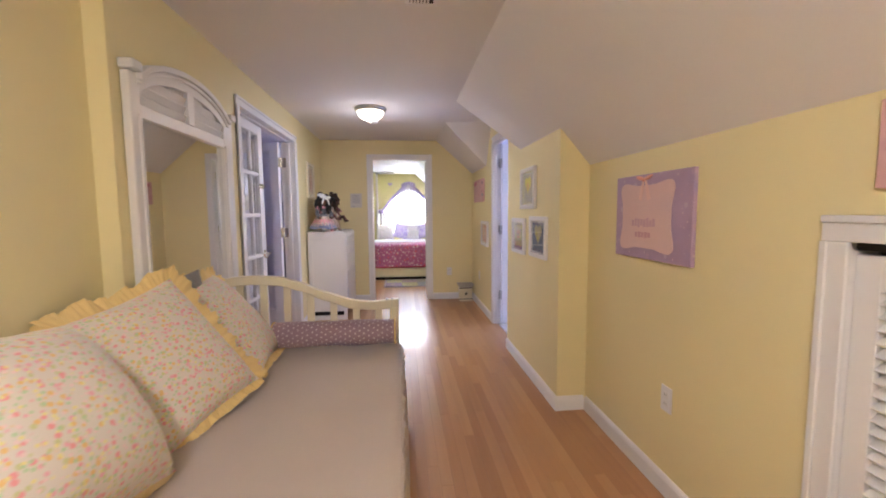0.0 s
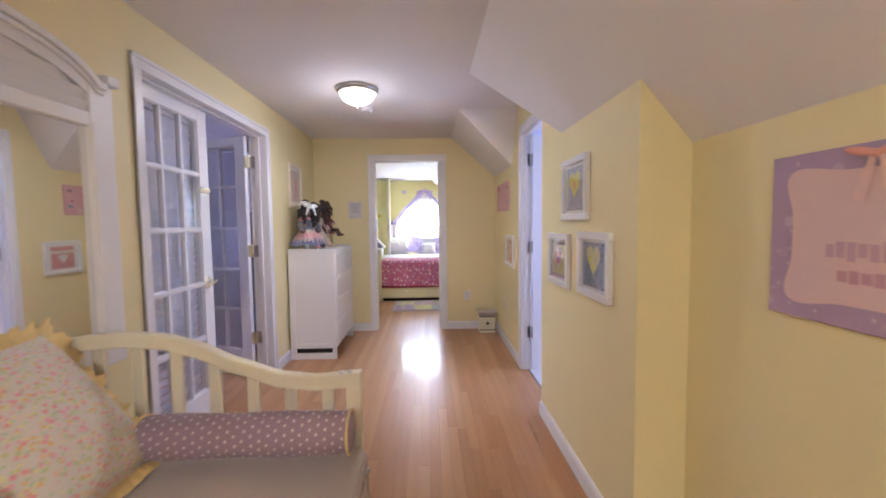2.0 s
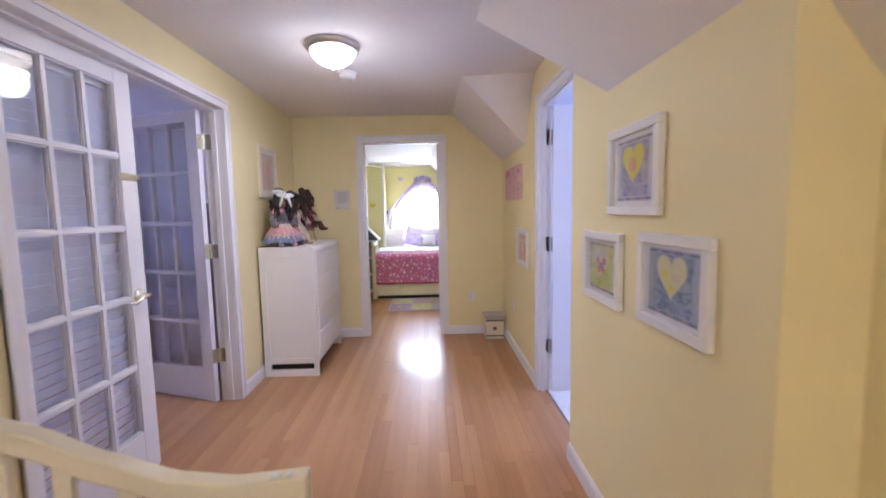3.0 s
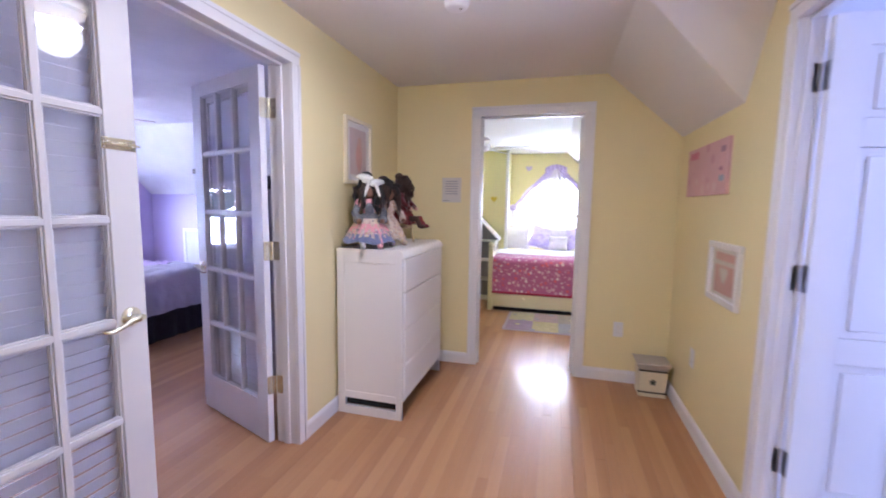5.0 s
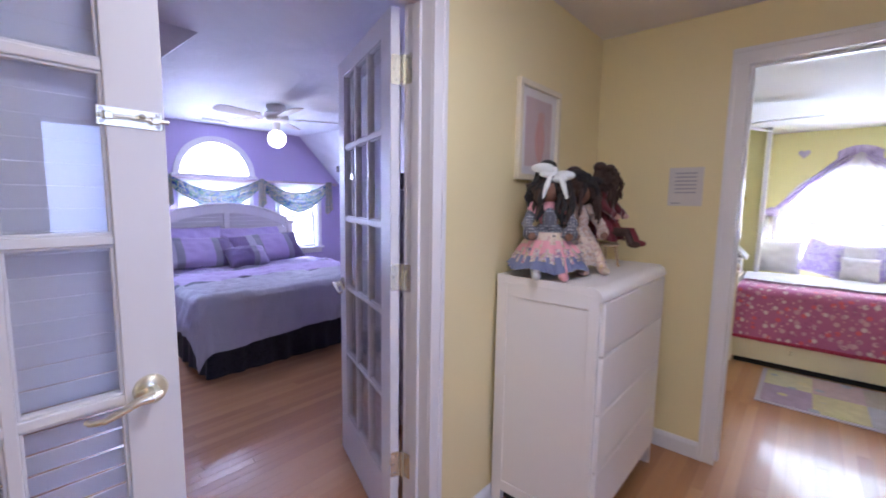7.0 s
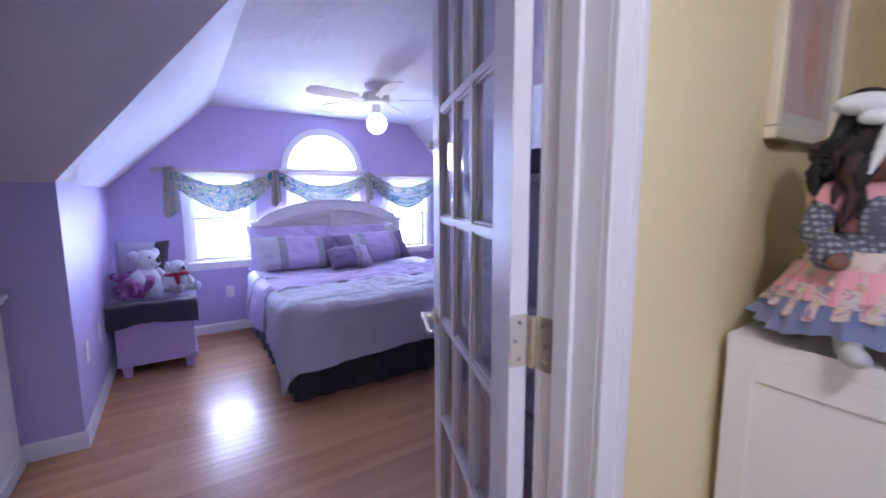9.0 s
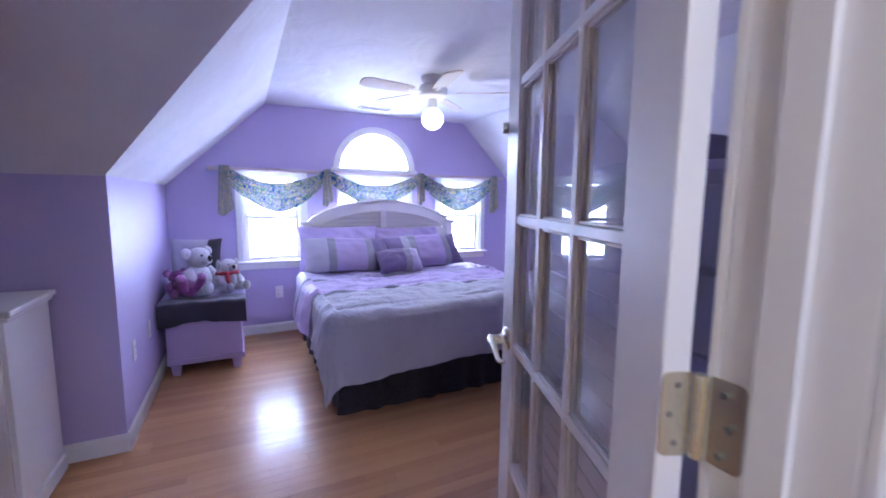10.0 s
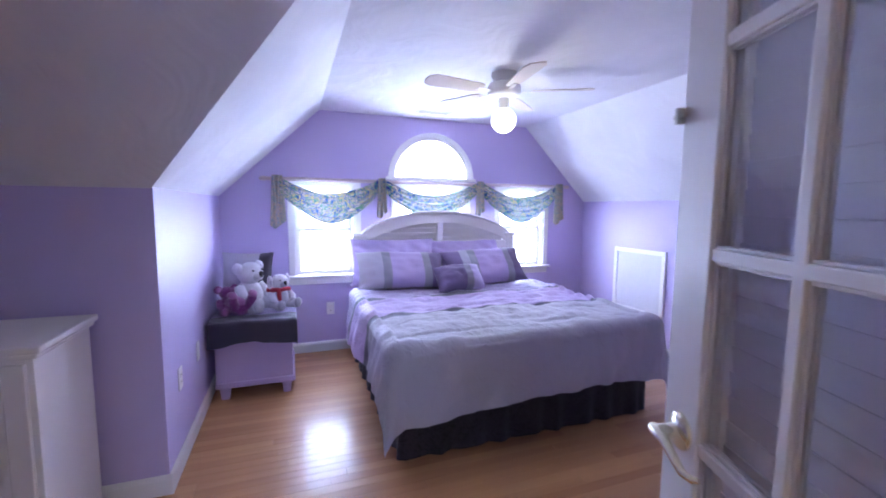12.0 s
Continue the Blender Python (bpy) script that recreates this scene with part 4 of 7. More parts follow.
def cushion(w, h, t, n=26, puff=2.6, sag=0.0, crease=0.006):
    """A stuffed cushion in the plane of x and z, its lower edge at z = 0, with pinched corners."""
    m = Mesh()

    def surf(side):
        def fn(u, v):
            a, b = 2 * u - 1, 2 * v - 1
            k = (1 - abs(a) ** puff) * (1 - abs(b) ** puff)
            pinch = 1 - 0.07 * (1 - abs(b) ** 2) * abs(a) ** 2
            pinch2 = 1 - 0.07 * (1 - abs(a) ** 2) * abs(b) ** 2
            y = side * t / 2 * max(k, 0) ** 0.55
            wr = (crease * noise.noise(Vector((a * 3, b * 3, side * 2 + w * 9))) + 0.6 * crease * noise.noise(Vector((a * 9 + b * 3, b * 4, side + h * 7)))) * max(k, 0) ** 0.3
            return (a * w / 2 * pinch, y + wr, h / 2 + b * h / 2 * pinch2 - sag * (1 - b) * k)
        return fn
    m.sheet(surf(-1), n, n).sheet(surf(1), n, n)
    return m


def frill(w, h, depth=0.065, waves=40, back=0.0):
    """A gathered ruffle round a cushion's edge."""
    m = Mesh()
    per = []
    k = 420
    for i in range(k + 1):
        s = (i / k * 4) % 4
        e, f = int(s), s - int(s)
        a, b = [(-1 + 2 * f, -1), (1, -1 + 2 * f), (1 - 2 * f, 1), (-1, 1 - 2 * f)][e]
        p1 = 1 - 0.07 * (1 - b * b) * a * a
        p2 = 1 - 0.07 * (1 - a * a) * b * b
        per.append((a * w / 2 * p1, h / 2 + b * h / 2 * p2, a, b))

    def fn(u, v):
        x, z, a, b = per[min(k, round(u * k))]
        d = Vector((a * abs(a) ** 3, 0, b * abs(b) ** 3))
        d = d.normalized()
        drift = noise.noise(Vector((u * 23, w * 7, 0.5)))
        ph = u * waves * 2 * math.pi + 2.4 * drift
        wob = depth * v * (1.0 + 0.45 * noise.noise(Vector((u * 31, 4.0, w * 5))))
        wob *= (0.55 if b < -0.93 else 1.0) * (0.6 if a < -0.93 else 1.0)
        return (x + d.x * wob * 0.95, (0.010 * math.sin(ph) + 0.007 * math.sin(ph * 2.3 + 1) + 0.016 * drift) * v + back * v, z + d.z * wob * 0.95)
    m.sheet(fn, k, 4)
    return m


def ruffled_pillow(m, w, h, t, label, back=0.0):
    p = thing("throw_pillow", label, "pillow", m, "pillows on the daybed")
    part("cushion_front", cushion(w, h, t), FLORAL, p, smooth=True)
    part("ruffle", frill(w, h, 0.065 - back * 0.3, back=back), RUFFLE, p, "gathered yellow ruffle", smooth=True)


def lean(x, y, z, turn, back, roll=0):
    """A pose for a cushion that leans back towards -x, its lower edge at the place given."""
    return pose(x, y, z, 0, 0, turn) @ pose(0, 0, 0, -back, roll, 0)


def daybed():
    """The cream daybed along the hall's west wall: end panels with a swept top rail, slats, back and rails."""
    t = thing("daybed", "cream painted wooden daybed with curved slatted ends", "daybed", pose(0, 0, 0))
    ctrl = [(-0.20, 0.885), (-0.09, 0.902), (0.015, 0.907), (0.156, 0.897), (0.276, 0.862), (0.417, 0.800), (0.58, 0.745), (0.704, 0.731), (0.87, 0.744)]

    def top(x):
        for (x0, z0), (x1, z1) in zip(ctrl, ctrl[1:]):
            if x <= x1:
                f = max(0, (x - x0) / (x1 - x0))
                f = f * f * (3 - 2 * f) * 0.35 + f * 0.65
                return z0 + (z1 - z0) * f
        return ctrl[-1][1]
    for y in (1.19, 3.28):
        e = part("end_panel", Mesh(), CREAM, t)
        pts = [(-0.20 + 1.07 * i / 40) for i in range(41)]
        r = Mesh().ribbon([(a, y - 0.022, top(a)) for a in pts], [(a, y - 0.022, top(a) - 0.055) for a in pts], (0, 0.044, 0))
        part("top_rail", r, CREAM, e, "swept cream top rail", bevel=0.006)
        for x0 in (-0.20, 0.815):
            part("post", Mesh().box(x0, x0 + 0.055, y - 0.0225, y + 0.0225, 0, top(x0 + 0.03) - 0.05), CREAM, e, bevel=0.006)
        part("lower_rail", Mesh().box(-0.145, 0.815, y - 0.016, y + 0.016, 0.30, 0.38), CREAM, e, bevel=0.004)
        for i in range(7):
            x = -0.145 + 0.137 * (i + 0.5)
            part("slat", Mesh().box(x - 0.021, x + 0.021, y - 0.009, y + 0.009, 0.38, top(x) - 0.05), CREAM, e, bevel=0.003)
        bolt = Mesh().ball((0.80, y - 0.01, top(0.8) + 0.004), (0.011, 0.011, 0.007)).ball((0.83, y - 0.01, top(0.83) + 0.004), (0.008, 0.008, 0.005))
        part("screw_cap", bolt, WHITE, e, smooth=True)
    part("back_rail", Mesh().box(-0.20, -0.165, 1.213, 3.257, 0.60, 0.68), CREAM, t, bevel=0.004)
    part("side_rail", Mesh().box(0.825, 0.86, 1.213, 3.257, 0.18, 0.28), CREAM, t, bevel=0.004)
    part("side_rail", Mesh().box(-0.20, -0.165, 1.213, 3.257, 0.18, 0.28), CREAM, t, bevel=0.004)
    part("slat_base", Mesh().box(-0.165, 0.825, 1.213, 3.257, 0.22, 0.25), CREAM, t)
    mt = thing("daybed_mattress", "thick mattress under a tan fitted cover", "mattress", pose(0, 0, 0))
    part("mattress", Mesh().box(-0.16, 0.845, 1.22, 3.245, 0.255, 0.455), TAN, mt, bevel=0.04)
    cv = thing("daybed_cover", "smooth tan cotton daybed cover with gathered front", "bedspread", pose(0, 0, 0))
    r = 0.035

    def cover(u, v):
        y = 1.222 + 2.02 * v
        s = u * 1.51
        if s < 1.01:
            x, z = -0.155 + s, 0.467
        elif s < 1.01 + r * math.pi / 2:
            a = (s - 1.01) / r
            x, z = 0.855 + r * math.sin(a), 0.467 - r * (1 - math.cos(a))
        else:
            d = s - 1.01 - r * math.pi / 2
            k = min(1, max(0, (d - 0.02) / 0.25))
            x = 0.890 + 0.02 * d + k * (0.012 * math.sin(y * 62) + 0.008 * math.sin(y * 101 + 1.3))
            z = 0.432 - d
        z += 0.004 * noise.noise(Vector((x * 5, y * 4, 0))) if s < 1.0 else 0
        return (x, y, max(0.012, z))
    part("cover", Mesh().sheet(cover, 70, 220), TAN, cv, smooth=True)
    part("welt", Mesh().tube([(0.885 + 0.004 * math.sin(k * 0.9), 1.23 + 2.0 * k / 60, 0.444) for k in range(61)], 0.009, 8), TAN, cv, smooth=True)
    part("piping", Mesh().tube([(0.893 + 0.006 * math.sin(k * 1.7), 1.23 + 2.0 * k / 60, 0.392 + 0.004 * math.sin(k)) for k in range(61)], 0.007, 8), TAN, cv, smooth=True)
    bo = thing("bolster_pillow", "mauve bolster pillow with small white stars", "pillow", pose(0.495, 3.165, 0.568))
    prof = [(0.001, -0.36), (0.05, -0.362), (0.066, -0.355), (0.072, -0.34)] + [(0.073 + 0.003 * math.sin(i * 1.1), -0.33 + 0.066 * i) for i in range(11)] + [(0.072, 0.345), (0.066, 0.357), (0.05, 0.362), (0.001, 0.36)]
    part("bolster", Mesh().lathe(prof, n=30, axis=0), STAR, bo, smooth=True)
    stars = Mesh()
    for i in range(26):
        for j in range(16):
            x, a = -0.335 + 0.0268 * i + 0.003 * math.sin(i * 7 + j * 3), (j + 0.5 * (i % 2)) * math.pi / 8
            ring = [(0.0058 if k % 2 else 0.0034, k * math.pi / 5 + i) for k in range(10)]
            stars.add([(x + r * math.cos(t), 0.0768 * math.cos(a + r * math.sin(t) / 0.0768), 0.0768 * math.sin(a + r * math.sin(t) / 0.0768)) for r, t in ring], [tuple(range(10))])
    part("star_print", stars, PRINT, bo, "small pale printed stars")
    for x in (-0.352, 0.352):
        part("piping", Mesh().tube([(x, 0.073 * math.cos(a * math.pi / 14), 0.073 * math.sin(a * math.pi / 14)) for a in range(29)], 0.005, 6), RUFFLE, bo, smooth=True)


daybed()
ruffled_pillow(lean(0.19, 2.965, 0.495, 95, 39, 2), 0.48, 0.57, 0.17, "floral cream throw pillow with yellow ruffle, leaning")
ruffled_pillow(lean(0.177, 2.335, 0.502, 69.5, 37.3, -11.9), 0.48, 0.58, 0.20, "large floral cream pillow with yellow ruffle, leaning")
ruffled_pillow(lean(0.16, 1.67, 0.53, 80, 40, 4), 0.60, 0.56, 0.40, "plump floral cream pillow with yellow ruffle beside the daybed end", 0.09)
GREYFUR = mat("grey_brown_plush", (0.16, 0.13, 0.11), 1.0, var=0.2, fine=90, bump=0.8, bdist=0.01, sheen=0.4)
dp = cushion(0.4, 0.42, 0.13)
single("dark_cushion", dp, GREYFUR, "dark grey-brown plush cushion behind the pillows", "pillow", m=lean(-0.13, 2.72, 0.58, 88, 2), smooth=True)


def wall_mirror():
    """The white mirror with a low arched louvred crest between two eared posts."""
    t = thing("wall_mirror", "tall white framed mirror with arched louvred crest", "mirror", pose(HW + 0.002, 0, 0))
    y0, y1, zb, zt = 2.55, 3.57, 0.72, 1.69
    g0, g1 = y0 + 0.066, y1 - 0.125
    part("stile", Mesh().box(0, 0.035, y0, g0, zb, 1.865), FURN, t, bevel=0.006)
    part("stile", Mesh().box(0, 0.035, g1, y1, zb, 1.865), FURN, t, bevel=0.006)
    part("stile_bead", Mesh().box(0.03, 0.043, g0 - 0.022, g0 - 0.004, zb + 0.11, zt + 0.01), FURN, t, bevel=0.004)
    part("stile_bead", Mesh().box(0.03, 0.043, g1 + 0.004, g1 + 0.022, zb + 0.11, zt + 0.01), FURN, t, bevel=0.004)
    part("bottom_rail", Mesh().box(0, 0.033, g0, g1, zb, zb + 0.13), FURN, t, bevel=0.005)
    part("middle_rail", Mesh().box(0, 0.034, g0, g1, zt - 0.005, zt + 0.05), FURN, t, bevel=0.005)
    part("glass", Mesh().box(0.010, 0.014, g0 - 0.005, g1 + 0.005, zb + 0.125, zt), MIRROR, t, "silvered mirror glass")
    part("backing", Mesh().box(0.0, 0.0095, g0 - 0.02, g1 + 0.02, zb + 0.1, 1.80), FURN, t)
    yc, hw = 3.048, 0.43

    def arch(y):
        a = min(1, abs(y - yc) / hw)
        return 1.842 + 0.118 * (1 - a * a) ** 0.7
    ys = [g0 + (g1 - g0) * i / 44 for i in range(45)]
    full = [y0 + 0.05 + (y1 - y0 - 0.1) * i / 52 for i in range(53)]
    part("arch_rail", Mesh().ribbon([(0, a, arch(a)) for a in ys], [(0, a, arch(a) - 0.062) for a in ys], (0.034, 0, 0)), FURN, t, bevel=0.003)
    part("crest_back", Mesh().ribbon([(0, a, arch(a) - 0.03) for a in ys], [(0, a, zt + 0.03) for a in ys], (0.008, 0, 0)), FURN, t)
    part("cornice", Mesh().ribbon([(0, a, arch(a) + 0.028) for a in full], [(0, a, arch(a)) for a in full], (0.058, 0, 0)), FURN, t, bevel=0.006)
    part("cornice_bead", Mesh().ribbon([(0, a, arch(a) - 0.001) for a in full], [(0, a, arch(a) - 0.02) for a in full], (0.045, 0, 0)), FURN, t, bevel=0.005)
    for p, q in ((y0 - 0.012, y0 + 0.058), (y1 - 0.058, y1 + 0.012)):
        part("ear", Mesh().box(0, 0.062, p, q, 1.866, 1.908), FURN, t, bevel=0.01)
    part("crest_mullion", Mesh().box(0, 0.038, yc - 0.031, yc + 0.031, zt + 0.05, arch(yc) - 0.055), FURN, t, bevel=0.004)
    for i in range(4):
        z = zt + 0.072 + i * 0.044
        lim = max([abs(y - yc) for y in ys if arch(y) - 0.052 > z] + [0.0])
        for sgn in (-1, 1):
            far, end = yc + sgn * 0.031, yc + sgn * lim
            if abs(end - far) > 0.05:
                part("louvre", Mesh().box(-0.003, 0.003, min(far, end), max(far, end), -0.022, 0.022), FURN, t, m=pose(0.019, 0, z, 0, 28, 0), bevel=0.002)


wall_mirror()


def hall_dresser():
    """The white four-drawer chest with a rounded front edge and a dark slot at the foot of its side."""
    t = thing("chest_of_drawers", "tall white chest of four drawers with rounded front", "dresser", pose(-0.205, 5.69, 0))
    W, D, H = 0.445, 0.85, 1.06
    for y in (0, D - 0.024):
        m = Mesh().box(0, 0.05, y, y + 0.024, 0, H - 0.03).box(W - 0.05, W - 0.012, y, y + 0.024, 0, H - 0.03).box(0.05, W - 0.05, y, y + 0.024, H - 0.085, H - 0.03)
        m.box(0.05, W - 0.05, y, y + 0.024, 0.105, 0.15).box(0.05, W - 0.05, y, y + 0.024, 0.0, 0.055)
        s = part("side_frame", m, FURN, t, bevel=0.002)
        part("side_panel", board(0.048, W - 0.048, y + 0.005, y + 0.02, 0.148, H - 0.083), FURN, s)
    # dark block: the slot's shade as colour
    part("slot_shadow", board(0.03, W - 0.05, 0.03, D - 0.03, 0.056, 0.10), DARK, t)
    prof = [(0, 0), (W - 0.045, 0)] + [(W - 0.045 + 0.045 * math.sin(a * math.pi / 16), -0.045 + 0.045 * math.cos(a * math.pi / 16)) for a in range(1, 9)] + [(W, -0.05), (W - 0.02, -0.05), (W - 0.02, -0.03), (0, -0.03)]
    part("top", Mesh().slab([(x, 0, H + z) for x, z in prof], (0, D, 0)), FURN, t, smooth=True)
    part("back", board(0.0, 0.01, 0.024, D - 0.024, 0.06, H - 0.03), FURN, t)
    hs = [0.205, 0.225, 0.225, 0.225]
    z = H - 0.055
    for h in hs:
        dr = part("drawer", board(W - 0.018, W + 0.002, 0.026, D - 0.026, z - h + 0.005, z), FURN, t, bevel=0.006)
        part("drawer_box", board(0.03, W - 0.018, 0.035, D - 0.035, z - h + 0.02, z - 0.02), FURN, dr)
        z -= h
    part("plinth", board(W - 0.05, W - 0.03, 0.024, D - 0.024, 0.085, z), FURN, t)


hall_dresser()


# ---------- dolls on the dresser ----------
def doll(name, m, hair, tiers, skin, top, cuff, shoes, bow, label, spread=0.12, legs=1.0):
    """A seated rag doll, one plain mesh: tiered ruffled skirt, puffed sleeves, long hair in locks and a bow."""
    d = Mesh()
    rnd = random.Random(int(spread * 1000))
    k = len(tiers)
    for i in range(k):
        f0, f1 = i / k, (i + 1) / k
        r0, r1 = 0.04 + (spread - 0.04) * f0 ** 0.7, 0.05 + (spread + 0.012 - 0.05) * f1 ** 0.7
        z0, z1 = 0.205 - 0.15 * f0, 0.195 - 0.15 * f1 - 0.012

        def fn(u, v, r0=r0, r1=r1, z0=z0, z1=z1, i=i):
            a = u * 2 * math.pi
            r = (r0 + (r1 - r0) * v) * (1 + 0.07 * v * math.sin(a * (13 + 3 * i)) + 0.05 * v * noise.noise(Vector((3 * math.cos(a), 3 * math.sin(a), i))))
            return (r * math.cos(a), r * math.sin(a), z0 + (z1 - z0) * v + 0.008 * v * math.sin(a * 5 + i))
        d.sheet(fn, 84, 5, 8 + i)
    d.ball((0, 0, 0.235), (0.046, 0.04, 0.064), mi=1)
    d.ball((0.036, 0, 0.225), (0.016, 0.03, 0.045), mi=4)
    d.ball((0.008, 0, 0.343), (0.045, 0.044, 0.052), mi=3)
    d.ball((-0.012, 0, 0.362), (0.062, 0.064, 0.062), mi=0)
    d.ball((-0.03, -0.012, 0.43), (0.036, 0.038, 0.03), mi=0)
    for i in range(54):
        a = math.pi * (0.14 + 1.72 * (i + 0.5) / 54) + rnd.uniform(-0.09, 0.09)
        ln, out, ph = rnd.uniform(0.07, 0.19), rnd.uniform(0.058, 0.09), rnd.uniform(0, 6)
        pts = [(out * (0.55 + 0.45 * min(1, q / 2)) * math.cos(a) + 0.007 * math.sin(ph + q * 1.7), out * (0.55 + 0.45 * min(1, q / 2)) * math.sin(a) + 0.007 * math.cos(ph + q * 1.9), 0.41 - 0.03 * min(q, 1) - ln * q / 6) for q in range(7)]
        d.tube(pts, [0.007, 0.010, 0.011, 0.011, 0.010, 0.008, 0.003], 6, 0 if i % 3 else 2)
    for s in (-1, 1):
        d.ball((0.004, 0.056 * s, 0.262), (0.036, 0.033, 0.036), mi=1)
        d.tube([(0.004, 0.06 * s, 0.26), (0.04, 0.088 * s, 0.205), (0.09, 0.07 * s, 0.165)], [0.024, 0.022, 0.017], 8, 4)
        d.lathe([(0.018, -0.008), (0.03, 0.0), (0.018, 0.008)], c=(0.08, 0.073 * s, 0.172), n=14, axis=0, mi=8)
        d.ball((0.098, 0.068 * s, 0.16), 0.015, mi=3)
        knee = 0.115 * legs
        d.tube([(0.05, 0.034 * s, 0.075), (knee, 0.046 * s, 0.078), (knee + 0.022, 0.05 * s, 0.03), (knee + 0.026, 0.05 * s, 0.014)], [0.026, 0.024, 0.019, 0.017], 10, 5 if s > 0 else 6)
        d.ball((knee + 0.042, 0.05 * s, 0.016), (0.034, 0.018, 0.017), mi=5 if s > 0 else 6)
        d.ball((0.034, 0.040 * s + 0.006, 0.408 - 0.014 * s), (0.022, 0.044, 0.019), mi=7, tilt=12 * s)
        d.ball((0.046, 0.024 * s + 0.006, 0.388 - 0.01 * s), (0.016, 0.030, 0.014), mi=7, tilt=-14 * s)
        d.tube([(0.045, 0.012 + 0.014 * s, 0.40), (0.07, 0.012 + 0.03 * s, 0.355), (0.064, 0.012 + 0.046 * s, 0.305)], [0.008, 0.011, 0.006], 6, 7)
    d.ball((0.042, 0.01, 0.412), 0.015, mi=7)
    return single(name, d, [hair, top, HAIRB, skin, cuff, shoes[0], shoes[1], bow] + tiers, label, "doll", m=m, smooth=True, group="dolls on the dresser")


HAIR = mat("black_doll_hair", (0.012, 0.010, 0.010), 0.7, var=0.3, fine=120, bump=0.8, bdist=0.006)
HAIRB = mat("brown_doll_hair", (0.045, 0.022, 0.015), 0.7, var=0.3, fine=120, bump=0.8, bdist=0.006)
SKIN = mat("brown_doll_cloth", (0.22, 0.11, 0.07), 0.7)
FAIR = mat("pale_doll_bisque", (0.62, 0.38, 0.30), 0.4)
PINKC = mat("pink_doll_cloth", (0.72, 0.34, 0.37), 0.9, var=0.1, fine=200, sheen=0.2)
PATCH = swirl("pastel_patch_cloth", [(0.50, 0.26, 0.28), (0.14, 0.16, 0.28), (0.56, 0.42, 0.24), (0.58, 0.52, 0.52), (0.46, 0.18, 0.24), (0.20, 0.22, 0.34)], 30)
LACE = swirl("cream_lace_cloth", [(0.56, 0.46, 0.38), (0.40, 0.26, 0.20), (0.60, 0.52, 0.44), (0.22, 0.20, 0.24)], 36)
WINE = mat("wine_red_velvet", (0.12, 0.010, 0.018), 0.8, var=0.2, sheen=0.5)
WINEL = mat("wine_red_trim", (0.20, 0.03, 0.04), 0.8, var=0.2)
BOWC = mat("white_ribbon", (0.74, 0.76, 0.74), 0.6)
GREENB = mat("pale_grey_shoe", (0.50, 0.50, 0.50), 0.5)
CREAMY = swirl("cream_print_cloth", [(0.60, 0.48, 0.32), (0.66, 0.56, 0.46), (0.52, 0.34, 0.30), (0.62, 0.50, 0.24)], 26)
SLATE = mat("slate_blue_cloth", (0.17, 0.19, 0.32), 0.9, var=0.15, fine=160, sheen=0.2)
CHECK = dots(mat("grey_checked_cloth", (0.10, 0.10, 0.12), 0.9, fine=160), [(0.34, 0.34, 0.36)], 90, 0.4, rand=0.0)
doll("rag_doll", pose(-0.045, 5.815, 1.062, 0, 0, -58) @ Matrix.Scale(1.03, 4), HAIR, [CHECK, CREAMY, PINKC, PATCH, SLATE], SKIN, PINKC, CHECK, (PINKC, GREENB), BOWC, "black-haired rag doll in pastel tiered skirt and white bow", 0.14, 0.85)
doll("rag_doll", pose(-0.01, 6.02, 1.062, 0, 0, -34) @ Matrix.Scale(1.0, 4), HAIRB, [LACE, CREAMY, LACE], SKIN, LACE, LACE, (CREAMY, LACE), HAIR, "dark-haired rag doll in cream and tan dress", 0.115, 0.8)
RATTAN = mat("pale_rattan", (0.50, 0.37, 0.22), 0.6, var=0.15, fine=80, bump=0.5)


def doll_chair(m):
    t = thing("doll_chair", "small pale rattan doll chair on the dresser", "doll chair", m)
    part("seat", Mesh().lathe([(0.001, 0.10), (0.075, 0.10), (0.08, 0.106), (0.075, 0.112), (0.001, 0.112)], n=20), RATTAN, t, smooth=True)
    for i in range(4):
        a = math.pi / 4 + i * math.pi / 2
        part("leg", Mesh().tube([(0.06 * math.cos(a), 0.06 * math.sin(a), 0.105), (0.08 * math.cos(a), 0.08 * math.sin(a), 0.004)], 0.006, 8), RATTAN, t)
    part("backrest", Mesh().tube([(-0.01, -0.078, 0.105), (-0.04, -0.085, 0.22), (-0.07, -0.05, 0.31), (-0.078, 0, 0.335), (-0.07, 0.05, 0.31), (-0.04, 0.085, 0.22), (-0.01, 0.078, 0.105)], 0.007, 8), RATTAN, t, smooth=True)
    for y in (-0.045, -0.015, 0.015, 0.045):
        part("spindle", Mesh().tube([(-0.06, y, 0.11), (-0.075, y, 0.32 - abs(y) * 0.5)], 0.004, 6), RATTAN, t)


doll_chair(pose(0.02, 6.24, 1.061, 0, 0, -40))
doll("porcelain_doll", pose(0.02, 6.24, 1.165, 0, 0, 0) @ Matrix.Scale(0.85, 4), HAIRB, [WINE, WINEL, WINE], FAIR, WINE, WINE, (WINEL, HAIRB), HAIRB, "small doll in a wine-red velvet dress on a chair", 0.10, 1.25)


